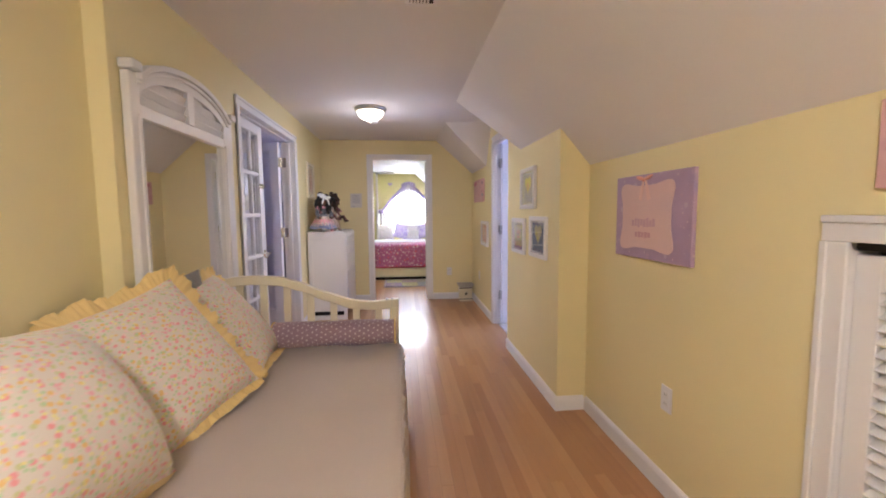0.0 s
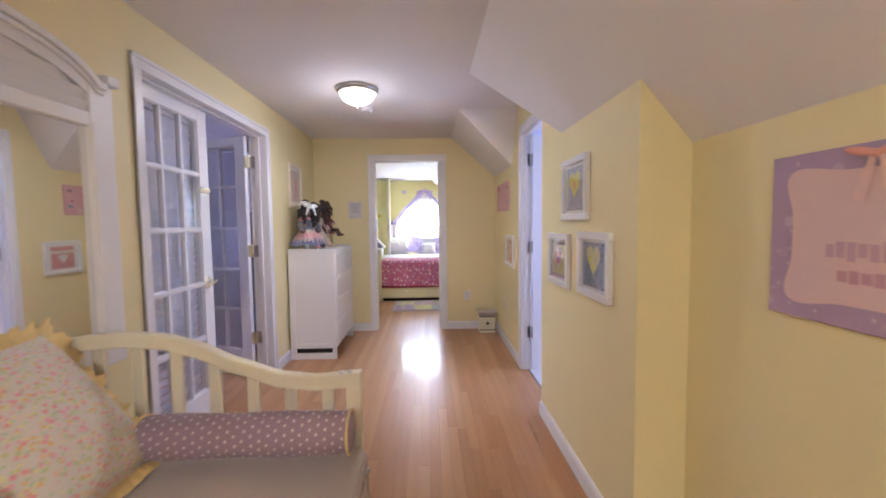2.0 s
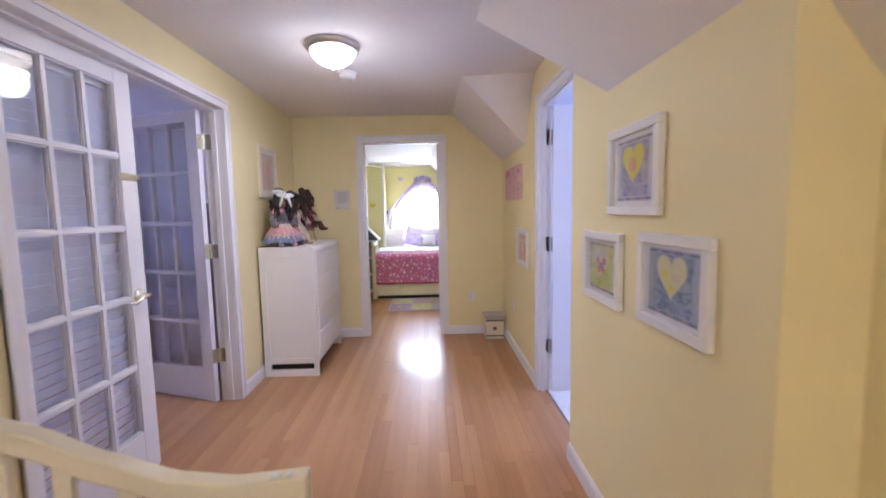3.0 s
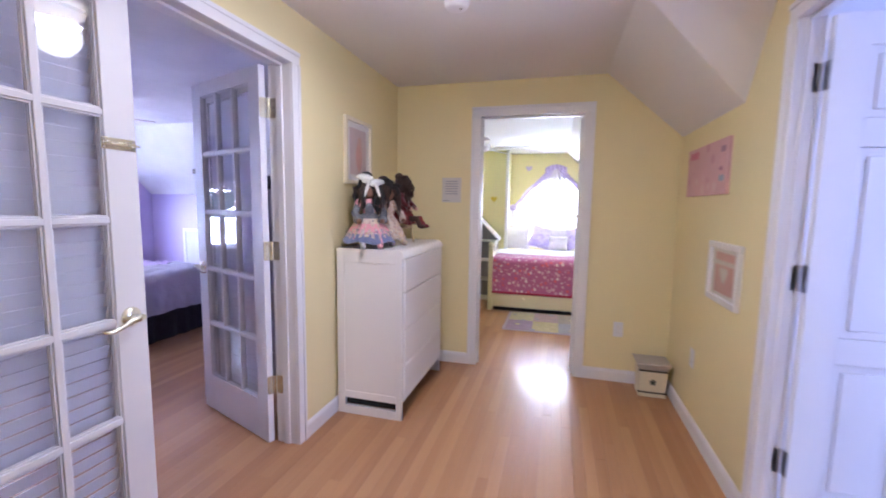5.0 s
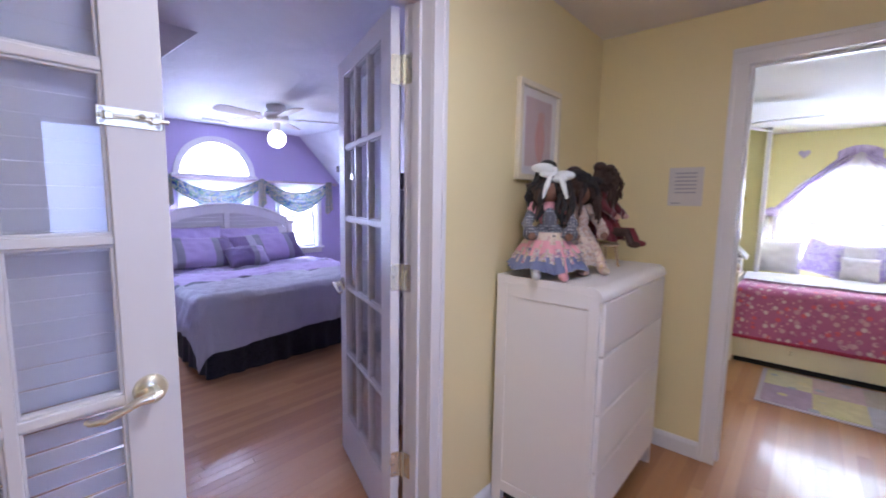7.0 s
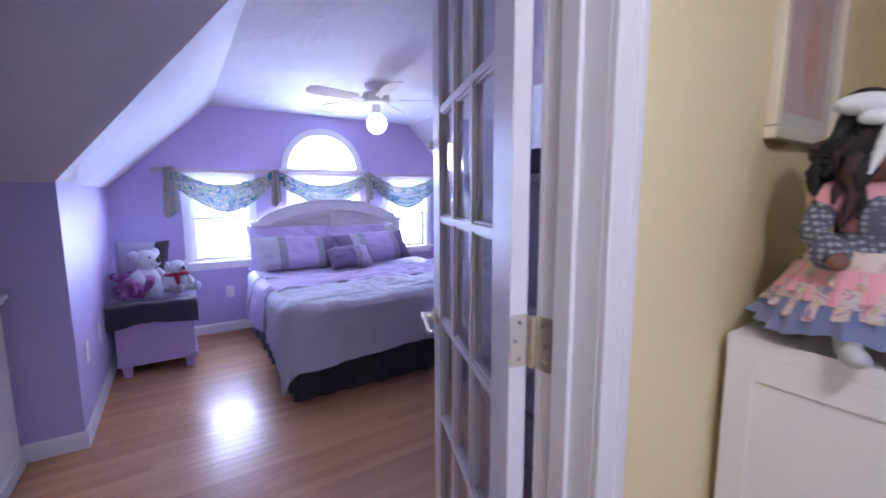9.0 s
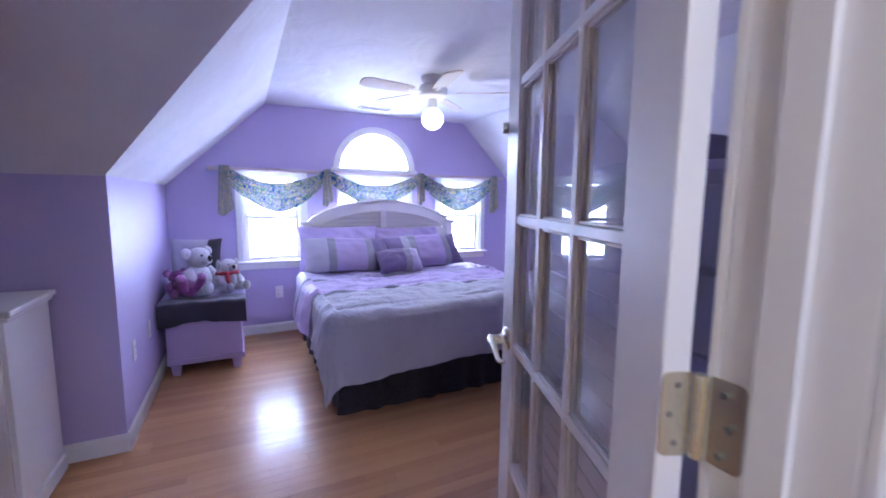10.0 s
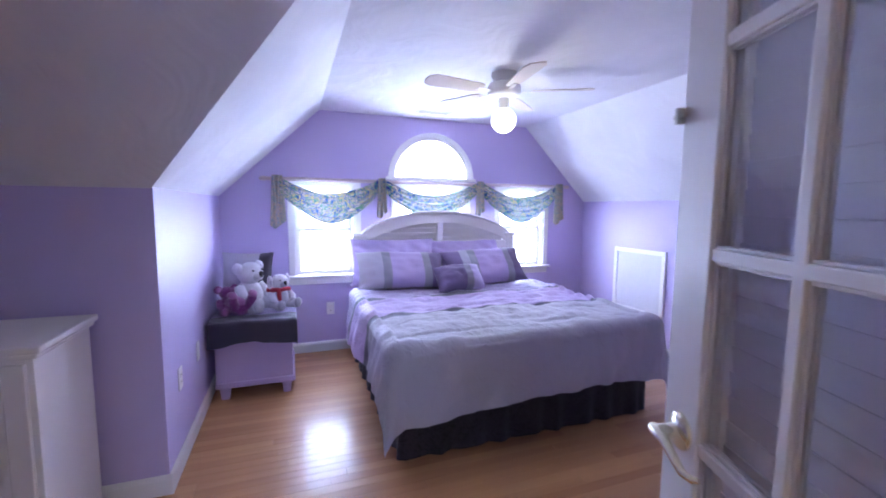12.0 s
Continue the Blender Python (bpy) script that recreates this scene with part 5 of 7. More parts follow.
# ---------- pictures ----------
def framed(m, w, h, art, label, fw=0.032, mat_col=None, deep=0.024, rim=None):
    """A framed picture; local x across, z up, front towards -y. art: function adding its painted pieces."""
    t = thing("framed_picture", label, "picture", m, "framed heart pictures" if art else "")
    for a in ((-w / 2, w / 2, h / 2 - fw, h / 2), (-w / 2, w / 2, -h / 2, -h / 2 + fw), (-w / 2, -w / 2 + fw, -h / 2 + fw, h / 2 - fw), (w / 2 - fw, w / 2, -h / 2 + fw, h / 2 - fw)):
        part("frame_side", board(a[0], a[1], -deep, 0, a[2], a[3]), rim or FURN, t, bevel=0.004)
    part("mount", board(-w / 2 + fw, w / 2 - fw, -0.008, -0.0045, -h / 2 + fw, h / 2 - fw), mat_col or WHITE, t)
    if art:
        art(t, w - 2 * fw, h - 2 * fw)
    g = part("glass", board(-w / 2 + fw - 0.002, w / 2 - fw + 0.002, -0.0155, -0.0135, -h / 2 + fw - 0.002, h / 2 - fw + 0.002), PANE, t)
    g.visible_shadow = False
    return t


def flat(c, rough=0.7):
    key = "print_%d_%d_%d" % tuple(int(99 * v) for v in c)
    return bpy.data.materials.get(key) or mat(key, c, rough, var=0.08, scale=12, fine=120, bump=0.05)


def heart(s, y, cz=0.0, n=36):
    m = Mesh()
    pts = []
    for i in range(n):
        a = 2 * math.pi * i / n
        pts.append((s * 16 * math.sin(a) ** 3 / 17, y, cz + s * (13 * math.cos(a) - 5 * math.cos(2 * a) - 2 * math.cos(3 * a) - math.cos(4 * a) + 2.5) / 17))
    return m.slab(pts, (0, 0.0008, 0))


def heart_art(ground, border, hrt, spots):
    def art(t, w, h):
        part("print_border", board(-w * 0.42, w * 0.42, -0.0095, -0.008, -h * 0.44, h * 0.44), flat(border), t)
        part("print_ground", board(-w * 0.34, w * 0.34, -0.0105, -0.0095, -h * 0.37, h * 0.37), swirl("washed_print", [tuple(v * 0.6 for v in ground), ground, tuple(0.4 * v + 0.36 for v in ground), ground], 28), t)
        part("print_heart", heart(w * 0.27, -0.0117, h * 0.07), flat(hrt), t)
        for i, (x, z, r, c) in enumerate(spots):
            part("print_spot", Mesh().lathe([(r * w, -0.0130), (r * w, -0.0121)], c=(x * w, 0, z * h + h * 0.05), n=14, axis=1), flat(c), t)
        for z in (-0.405, 0.405):
            part("print_line", board(-w * 0.41, w * 0.41, -0.0100, -0.0095, h * z - 0.002, h * z + 0.002), flat((0.05, 0.05, 0.08)), t)
            for k in range(7):
                x = (k - 3) * w * 0.11
                part("print_dash", board(x - w * 0.03, x + w * 0.03, -0.0103, -0.0100, h * z - 0.006, h * z + 0.006), flat((0.55, 0.32, 0.36) if k % 2 else (0.18, 0.22, 0.42)), t)
    return art


R = pose(0, 0, 0, 0, 0, -90)
YEL, BLU, PNK, GRN, VIO = (0.74, 0.66, 0.10), (0.14, 0.22, 0.42), (0.66, 0.14, 0.24), (0.60, 0.62, 0.10), (0.30, 0.26, 0.48)
framed(pose(HE, 3.81, 1.452) @ R, 0.355, 0.31, heart_art(VIO, (0.62, 0.60, 0.64), YEL, [(0, 0.02, 0.09, (0.72, 0.36, 0.20))]), "white framed print of a yellow heart on violet")
framed(pose(HE, 4.06, 1.08) @ R, 0.355, 0.29, heart_art(GRN, (0.64, 0.60, 0.50), (0.70, 0.66, 0.66), [(-0.1, 0.06, 0.055, PNK), (0.1, 0.06, 0.055, PNK), (0, -0.02, 0.045, BLU), (-0.06, -0.1, 0.05, PNK), (0.07, -0.09, 0.045, PNK)]), "white framed print of a spotted heart on lime")
framed(pose(HE, 3.565, 1.095) @ R, 0.36, 0.295, heart_art(BLU, (0.40, 0.46, 0.58), (0.74, 0.68, 0.40), [(-0.1, 0.06, 0.06, YEL), (0.1, 0.05, 0.05, (0.70, 0.62, 0.52)), (0, -0.1, 0.05, YEL)]), "white framed print of a pale heart on blue")


def pink_art(t, w, h):
    part("print_ground", board(-w * 0.36, w * 0.36, -0.0095, -0.008, -h * 0.42, h * 0.42), flat((0.62, 0.26, 0.28)), t)
    part("print_panel", board(-w * 0.36, w * 0.36, -0.0100, -0.0095, h * 0.16, h * 0.26), flat((0.70, 0.62, 0.60)), t)
    part("print_heart", heart(w * 0.16, -0.0105, -h * 0.06), flat((0.74, 0.66, 0.64)), t)


framed(pose(1.93, 5.78, 1.01) @ R, 0.40, 0.31, pink_art, "white framed pink print beside the bathroom door")


def left_art(t, w, h):
    part("print_ground", board(-w * 0.36, w * 0.36, -0.0095, -0.008, -h * 0.40, h * 0.40), flat((0.60, 0.46, 0.50)), t)
    part("print_figure", Mesh().ball((0.01, -0.0098, -0.03), (w * 0.14, 0.001, h * 0.26)), flat((0.62, 0.30, 0.30)), t, smooth=True)
    part("print_figure", Mesh().ball((0.02, -0.0098, h * 0.20), (w * 0.10, 0.001, h * 0.07)), flat((0.60, 0.34, 0.32)), t, smooth=True)


framed(pose(HW, 6.01, 1.675, 0, 0, 90), 0.38, 0.43, left_art, "cream framed pastel print above the dolls", 0.026, rim=CREAM)


def plank_sign(m, w, h, ground, panel_, label, writing):
    """A wrapped canvas sign with a scalloped plaque, bars of unreadable lettering and a ribbon bow."""
    t = thing("canvas_sign", label, "sign", m, "canvas signs")
    part("canvas", board(-w / 2, w / 2, -0.018, 0, -h / 2, h / 2), ground, t, bevel=0.003)
    if panel_:
        pts = []
        for i in range(64):
            a = 2 * math.pi * i / 64
            k = 1 - 0.15 * math.cos(4 * a) + 0.03 * math.cos(8 * a)
            sx = abs(math.cos(a)) ** 0.72 * (1 if math.cos(a) > 0 else -1)
            sz = abs(math.sin(a)) ** 0.72 * (1 if math.sin(a) > 0 else -1)
            pts.append((w * 0.375 * sx * k - 0.03, -0.0215, h * 0.42 * sz * k))
        part("plaque", Mesh().slab(pts, (0, 0.003, 0)), panel_, t, "pink scalloped plaque")
    for x, z, bw, bh, c in writing:
        part("letter_bar", board(x - bw / 2, x + bw / 2, -0.0224, -0.0215 if panel_ else -0.018, z - bh / 2, z + bh / 2), flat(c), t)
    if panel_:
        rb = mat("coral_ribbon", (0.78, 0.36, 0.28), 0.6)
        b = part("ribbon_bow", Mesh().ball((-0.062, -0.029, h * 0.455), (0.036, 0.006, 0.009), tilt=14).ball((0.002, -0.029, h * 0.455), (0.036, 0.006, 0.009), tilt=-14).ball((-0.03, -0.031, h * 0.435), 0.009), rb, t, "coral ribbon bow", smooth=True)
        for s in (-1, 1):
            part("ribbon_tail", Mesh().slab([(0.002 * s - 0.03, -0.028, h * 0.43), (0.014 * s - 0.03, -0.028, h * 0.43), (0.048 * s - 0.03, -0.025, h * 0.21), (0.022 * s - 0.03, -0.025, h * 0.19)], (0, 0.002, 0)), mat("pale_ribbon", (0.80, 0.55, 0.50), 0.6), b)


MAUVE = dots(dots(mat("mauve_painted_canvas", (0.45, 0.32, 0.47), 0.75, var=0.12, scale=7, fine=200, bump=0.3), [(0.55, 0.42, 0.55), (0.50, 0.34, 0.48)], 16, 0.22), [(0.62, 0.46, 0.56)], 30, 0.14, seed=2)
BLUSH = mat("blush_plaque_paint", (0.73, 0.52, 0.51), 0.7, var=0.05)
ROSE = dots(mat("rose_painted_canvas", (0.70, 0.42, 0.43), 0.75, var=0.1, scale=6, fine=200, bump=0.3), [(0.62, 0.32, 0.36), (0.74, 0.52, 0.50)], 9, 0.25)
bars = [(-0.125 + 0.024 * i, -0.03 + 0.004 * (i % 2), 0.019, 0.03 + 0.006 * (i % 3), (0.58, 0.36, 0.44)) for i in range(8)] + [(-0.095 + 0.026 * i, -0.085, 0.021, 0.024 + 0.005 * (i % 2), (0.58, 0.32, 0.38)) for i in range(5)]
plank_sign(pose(2.06, 2.535, 1.247) @ R, 0.585, 0.40, MAUVE, BLUSH, "mauve canvas name sign with pink plaque and ribbon", bars)
plank_sign(pose(2.06, 1.395, 1.43) @ R, 0.44, 0.21, ROSE, None, "rose pink canvas sign above the closet door", [(-0.1, 0.0, 0.10, 0.02, (0.72, 0.5, 0.5))])
plank_sign(pose(1.93, 6.16, 1.555) @ R, 0.66, 0.29, ROSE, None, "rose pink canvas sign with small painted flowers", [(0.27, 0.09, 0.05, 0.03, (0.42, 0.24, 0.30)), (0.27, -0.06, 0.05, 0.03, (0.30, 0.36, 0.46)), (0.25, -0.01, 0.03, 0.02, (0.48, 0.22, 0.28)), (-0.2, 0.1, 0.14, 0.04, (0.62, 0.2, 0.26))])
ws = thing("paper_sign", "small white paper notice on the end wall", "sign", pose(0.254, FAR, 1.455))
part("sheet", board(-0.08, 0.08, -0.006, 0, -0.1, 0.1), mat("white_card", (0.66, 0.62, 0.58), 0.8), ws)
for i in range(6):
    part("text_bar", board(-0.05, 0.05, -0.0068, -0.006, 0.066 - i * 0.02, 0.074 - i * 0.02), flat((0.40, 0.38, 0.42)), ws)
part("text_bar", board(-0.065, -0.02, -0.0068, -0.006, -0.088, -0.083), flat((0.30, 0.28, 0.30)), ws)


def keepsake_box():
    """The small white box with a flared lid and dark lines in the hall's corner."""
    t = thing("wooden_box", "small white painted box with flared lid on the floor", "box", pose(1.80, 6.60, 0))
    w, d, h = 0.085, 0.075, 0.19
    part("body", Mesh().add([(-w, -d, 0.02), (w, -d, 0.02), (w, d, 0.02), (-w, d, 0.02), (-w - 0.008, -d - 0.008, h), (w + 0.008, -d - 0.008, h), (w + 0.008, d + 0.008, h), (-w - 0.008, d + 0.008, h)],
         [(0, 3, 2, 1), (4, 5, 6, 7), (0, 1, 5, 4), (1, 2, 6, 5), (2, 3, 7, 6), (3, 0, 4, 7)]), CREAM, t, bevel=0.003)
    part("lid", Mesh().add([(-w - 0.004, -d - 0.004, h + 0.004), (w + 0.004, -d - 0.004, h + 0.004), (w + 0.004, d + 0.004, h + 0.004), (-w - 0.004, d + 0.004, h + 0.004), (-w - 0.03, -d - 0.03, h + 0.055), (w + 0.03, -d - 0.03, h + 0.055), (w + 0.03, d + 0.03, h + 0.055), (-w - 0.03, d + 0.03, h + 0.055)],
         [(0, 3, 2, 1), (4, 5, 6, 7), (0, 1, 5, 4), (1, 2, 6, 5), (2, 3, 7, 6), (3, 0, 4, 7)]), mat("greyed_white_paint", (0.52, 0.46, 0.42), 0.6, var=0.2, fine=30), t, bevel=0.003)
    for z in (h - 0.004, 0.03):
        part("dark_line", board(-w - 0.009, w + 0.009, -d - 0.0105, -d + 0.01, z, z + 0.007), DARK, t)
    rosette = Mesh().ball((0, -d - 0.012, 0.11), 0.010)
    for i in range(5):
        a = math.pi / 2 + i * 2 * math.pi / 5
        rosette.ball((0.015 * math.cos(a), -d - 0.008, 0.11 + 0.015 * math.sin(a)), (0.008, 0.004, 0.008), 8, 6)
    part("knob", rosette, mat("dark_green_iron", (0.05, 0.06, 0.045), 0.6), t, "dark flower-shaped knob", smooth=True)
    part("base", board(-w - 0.006, w + 0.006, -d - 0.006, d + 0.006, 0, 0.022), CREAM, t, bevel=0.003)


keepsake_box()
# ---------- purple bedroom ----------
DUVET = bands(mat("grey_lilac_sateen", (0.40, 0.37, 0.46), 0.62, var=0.07, scale=5, fine=20, bump=0.5, bdist=0.014, sheen=0.1, twist=0.8), 0,
              [(-3.0, (0.40, 0.34, 0.52)), (-1.04, (0.17, 0.16, 0.21)), (-0.99, (0.50, 0.39, 0.62)), (-0.57, (0.15, 0.145, 0.185)), (-0.51, (0.42, 0.40, 0.46))])
SKIRT = swirl("dark_damask_skirt", [(0.008, 0.006, 0.010), (0.028, 0.020, 0.032), (0.006, 0.005, 0.008)], 22)
LAV = mat("lavender_cotton", (0.50, 0.40, 0.66), 0.8, var=0.05, fine=250, bump=0.25, sheen=0.2)
PLUM = mat("plum_grey_satin", (0.17, 0.13, 0.21), 0.6, var=0.06, fine=250, bump=0.25, sheen=0.3)


def banded(name, base, stops):
    return bands(mat(name, base, 0.7, var=0.05, fine=250, bump=0.25, sheen=0.3), 0, stops)


def bed():
    t = thing("bed", "made queen bed with white arched louvred headboard", "bed", pose(-2.50, 6.16, 0))
    # headboard
    hbx, hw = -1.765, 0.77
    hb = part("headboard", Mesh(), FURN, t)
    for s in (-1, 1):
        part("post", Mesh().box(hbx - 0.03, hbx + 0.03, s * hw - 0.04, s * hw + 0.04, 0, 1.06), FURN, hb, bevel=0.005)
        part("post_cap", Mesh().box(hbx - 0.045, hbx + 0.045, s * hw - 0.065, s * hw + 0.065, 1.06, 1.095), FURN, hb, bevel=0.008)

    def arch(y):
        return 1.085 + 0.205 * max(0, 1 - (abs(y) / (hw - 0.02)) ** 2) ** 0.8
    ys = [-hw + 0.02 + (2 * hw - 0.04) * i / 44 for i in range(45)]
    rail = Mesh().ribbon([(hbx - 0.02, a, arch(a)) for a in ys], [(hbx - 0.02, a, arch(a) - 0.10) for a in ys], (0.042, 0, 0))
    cap = Mesh().ribbon([(hbx - 0.035, a, arch(a) + 0.022) for a in ys], [(hbx - 0.035, a, arch(a)) for a in ys], (0.075, 0, 0))
    part("arch_rail", rail, FURN, hb, bevel=0.003)
    part("cornice", cap, FURN, hb, bevel=0.006)
    part("panel", Mesh().box(hbx - 0.012, hbx + 0.0, -hw + 0.04, hw - 0.04, 0.45, 1.02), FURN, hb)
    inner = [y for y in ys if arch(y) > 1.12]
    part("crest_panel", Mesh().ribbon([(hbx - 0.016, y, arch(y) - 0.06) for y in inner], [(hbx - 0.016, y, 1.0) for y in inner], (0.008, 0, 0)), FURN, hb)
    part("bottom_rail", Mesh().box(hbx - 0.018, hbx + 0.018, -hw + 0.04, hw - 0.04, 0.94, 1.01), FURN, hb, bevel=0.004)
    part("mullion", Mesh().box(hbx - 0.018, hbx + 0.024, -0.03, 0.03, 1.0, arch(0) - 0.09), FURN, hb, bevel=0.003)
    for i in range(4):
        z = 1.035 + i * 0.045
        lim = min(hw - 0.05, max([abs(y) for y in ys if arch(y) - 0.085 > z] + [0.0]))
        for s in (-1, 1):
            if lim > 0.12:
                part("louvre", Mesh().box(-0.003, 0.003, min(0.03 * s, lim * s), max(0.03 * s, lim * s), -0.024, 0.024), FURN, hb, m=pose(hbx + 0.004, 0, z, 0, 24, 0), bevel=0.002)
    part("mattress", Mesh().box(-1.74, -0.02, -0.82, 0.82, 0.34, 0.62), LAV, t, bevel=0.05)
    part("box_spring", Mesh().box(-1.74, -0.03, -0.80, 0.80, 0.12, 0.335), PLUM, t, bevel=0.01)

    def skirt(u, v):
        per = [(-1.74, -0.83), (0.0, -0.83), (0.0, 0.83), (-1.74, 0.83)]
        lens = [1.74, 1.66, 1.74]
        s = u * sum(lens)
        i = 0
        while i < 2 and s > lens[i]:
            s -= lens[i]
            i += 1
        f = s / lens[i]
        x, y = per[i][0] + (per[i + 1][0] - per[i][0]) * f, per[i][1] + (per[i + 1][1] - per[i][1]) * f
        n = [(0, -1), (1, 0), (0, 1)][i]
        k = (0.010 * math.sin(u * 170) + 0.007 * math.sin(u * 263 + 2)) * v + 0.015 * v
        return (x + n[0] * k, y + n[1] * k, 0.36 - 0.352 * v)
    part("bed_skirt", Mesh().sheet(skirt, 260, 6), SKIRT, t, "dark plum damask bed skirt", smooth=True)

    dv = thing("duvet", "rumpled grey and lilac banded comforter", "duvet", pose(-2.50, 6.16, 0))
    L, W, dropx, dropy, top, r = 1.46, 0.84, 0.43, 0.36, 0.655, 0.08

    def fn(u, v):
        s, q = u * (L + dropx), (2 * v - 1) * (W + dropy)
        dx, dy = max(0, s - L), max(0, abs(q) - W)
        d = math.hypot(dx, dy)
        sg = 1 if q > 0 else -1
        bx, by = -L + min(s, L), sg * min(abs(q), W)
        if d < 1e-6:
            out, down = 0, 0
        elif d < r * math.pi / 2:
            a = d / r
            out, down = r * math.sin(a), r * (1 - math.cos(a))
        else:
            e = d - r * math.pi / 2
            out, down = r + 0.16 * e, r + 0.985 * e
        ux, uy = (dx / d, sg * dy / d) if d > 1e-6 else (0, 0)
        k = min(1, d / 0.3)
        along = by if dx > dy else bx
        fold = k * (0.022 * math.sin(along * 6 + 0.8) + 0.02 * noise.noise(Vector((along * 5, 3.0, d * 2))) + 0.008 * noise.noise(Vector((along * 16, 1.0, d * 5)))) if d > 1e-6 else 0
        p = Vector((bx * 3.2, by * 3.2, 0.4))
        wr = 0.020 * noise.noise(p) + 0.012 * noise.noise(p * 2.6) + 0.006 * noise.noise(p * 6.1)
        wr += 0.014 * noise.noise(Vector((bx * 17, by * 4.5, 2.0))) * (1.4 if bx < -0.5 else 0.6)
        fold += (0.012 * noise.noise(Vector((s * 9, q * 9, 5.0))) + 0.016 * noise.noise(Vector((along * 9 + d * 5, 7.0, d * 2.2)))) * k if d > 1e-6 else 0
        wr += 0.011 * abs(noise.noise(Vector((bx * 8, by * 2.2, 9.0)))) - 0.012 * math.exp(-((bx + 0.54) / 0.03) ** 2) - 0.012 * math.exp(-((bx + 1.015) / 0.03) ** 2)
        quilt = -0.008 * (abs(math.sin(s * 11.5)) < 0.12) * (d < 0.05)
        z = top - down + (wr + quilt) * (1 if d < 0.08 else 0.4) - 0.02 * ((by / W) ** 4) * (d < 1e-6)
        hem = 0.03 * math.sin(along * 3.1 + 1.0) * k
        return (bx + ux * (out + fold), by + uy * (out + fold), max(0.03, z + hem * (1 if dx > 0.2 else 0.4)))
    part("cover", Mesh().sheet(fn, 170, 170), DUVET, dv, smooth=True)
    part("sheet_fold", Mesh().sheet(lambda u, v: (-1.74 + 0.34 * u, -0.86 + 1.72 * v, 0.64 + 0.012 * noise.noise(Vector((u * 3, v * 6, 2)))), 14, 50), LAV, dv, "lavender sheet", smooth=True)


bed()
S1 = cushion(0.76, 0.47, 0.15, crease=0.03, sag=0.04)
for y, tr, back in ((5.66, 84, 30), (6.42, 93, 36)):
    single("pillow_sham", S1, LAV, "lavender cotton pillow sham against the headboard", "pillow", m=lean(-3.98, y, 0.645, tr, back), smooth=True, group="bed pillows")
B1 = banded("banded_pillow_left", (0.50, 0.47, 0.55), [(-0.19, (0.28, 0.28, 0.32)), (-0.12, (0.46, 0.36, 0.60)), (0.16, (0.28, 0.27, 0.32)), (0.23, (0.16, 0.11, 0.22))])
B2 = banded("banded_pillow_right", (0.20, 0.14, 0.28), [(-0.24, (0.48, 0.46, 0.54)), (-0.17, (0.28, 0.28, 0.32)), (-0.10, (0.44, 0.34, 0.58)), (0.18, (0.26, 0.25, 0.30)), (0.25, (0.13, 0.09, 0.18))])
B3 = banded("banded_pillow_small", (0.17, 0.12, 0.24), [(0.03, (0.26, 0.25, 0.30)), (0.09, (0.46, 0.38, 0.58))])
for nm, mtl, y, w, h, x, back, lb in (("throw_pillow", B1, 5.70, 0.80, 0.37, -3.78, 42, "grey and lavender banded satin pillow on the bed"), ("throw_pillow", B2, 6.48, 0.80, 0.37, -3.78, 40, "plum and lavender banded satin pillow on the bed"), ("throw_pillow", B3, 6.13, 0.42, 0.25, -3.57, 46, "small plum accent pillow in front of the others")):
    single(nm, cushion(w, h, 0.21, crease=0.012), mtl, lb, "pillow", m=lean(x, y, 0.665, 90, back, 2 if mtl == B1 else -2), smooth=True, group="bed pillows")


SWAG = swirl("blue_green_print_voile", [(0.03, 0.06, 0.26), (0.10, 0.28, 0.24), (0.60, 0.50, 0.24), (0.05, 0.14, 0.38), (0.66, 0.56, 0.46), (0.12, 0.30, 0.18), (0.56, 0.52, 0.56), (0.04, 0.09, 0.30)], 13, sheer=0.07, crisp=True)
TAIL = swirl("beige_print_voile", [(0.44, 0.36, 0.28), (0.28, 0.34, 0.34), (0.52, 0.42, 0.30), (0.22, 0.28, 0.40)], 14, sheer=0.1)


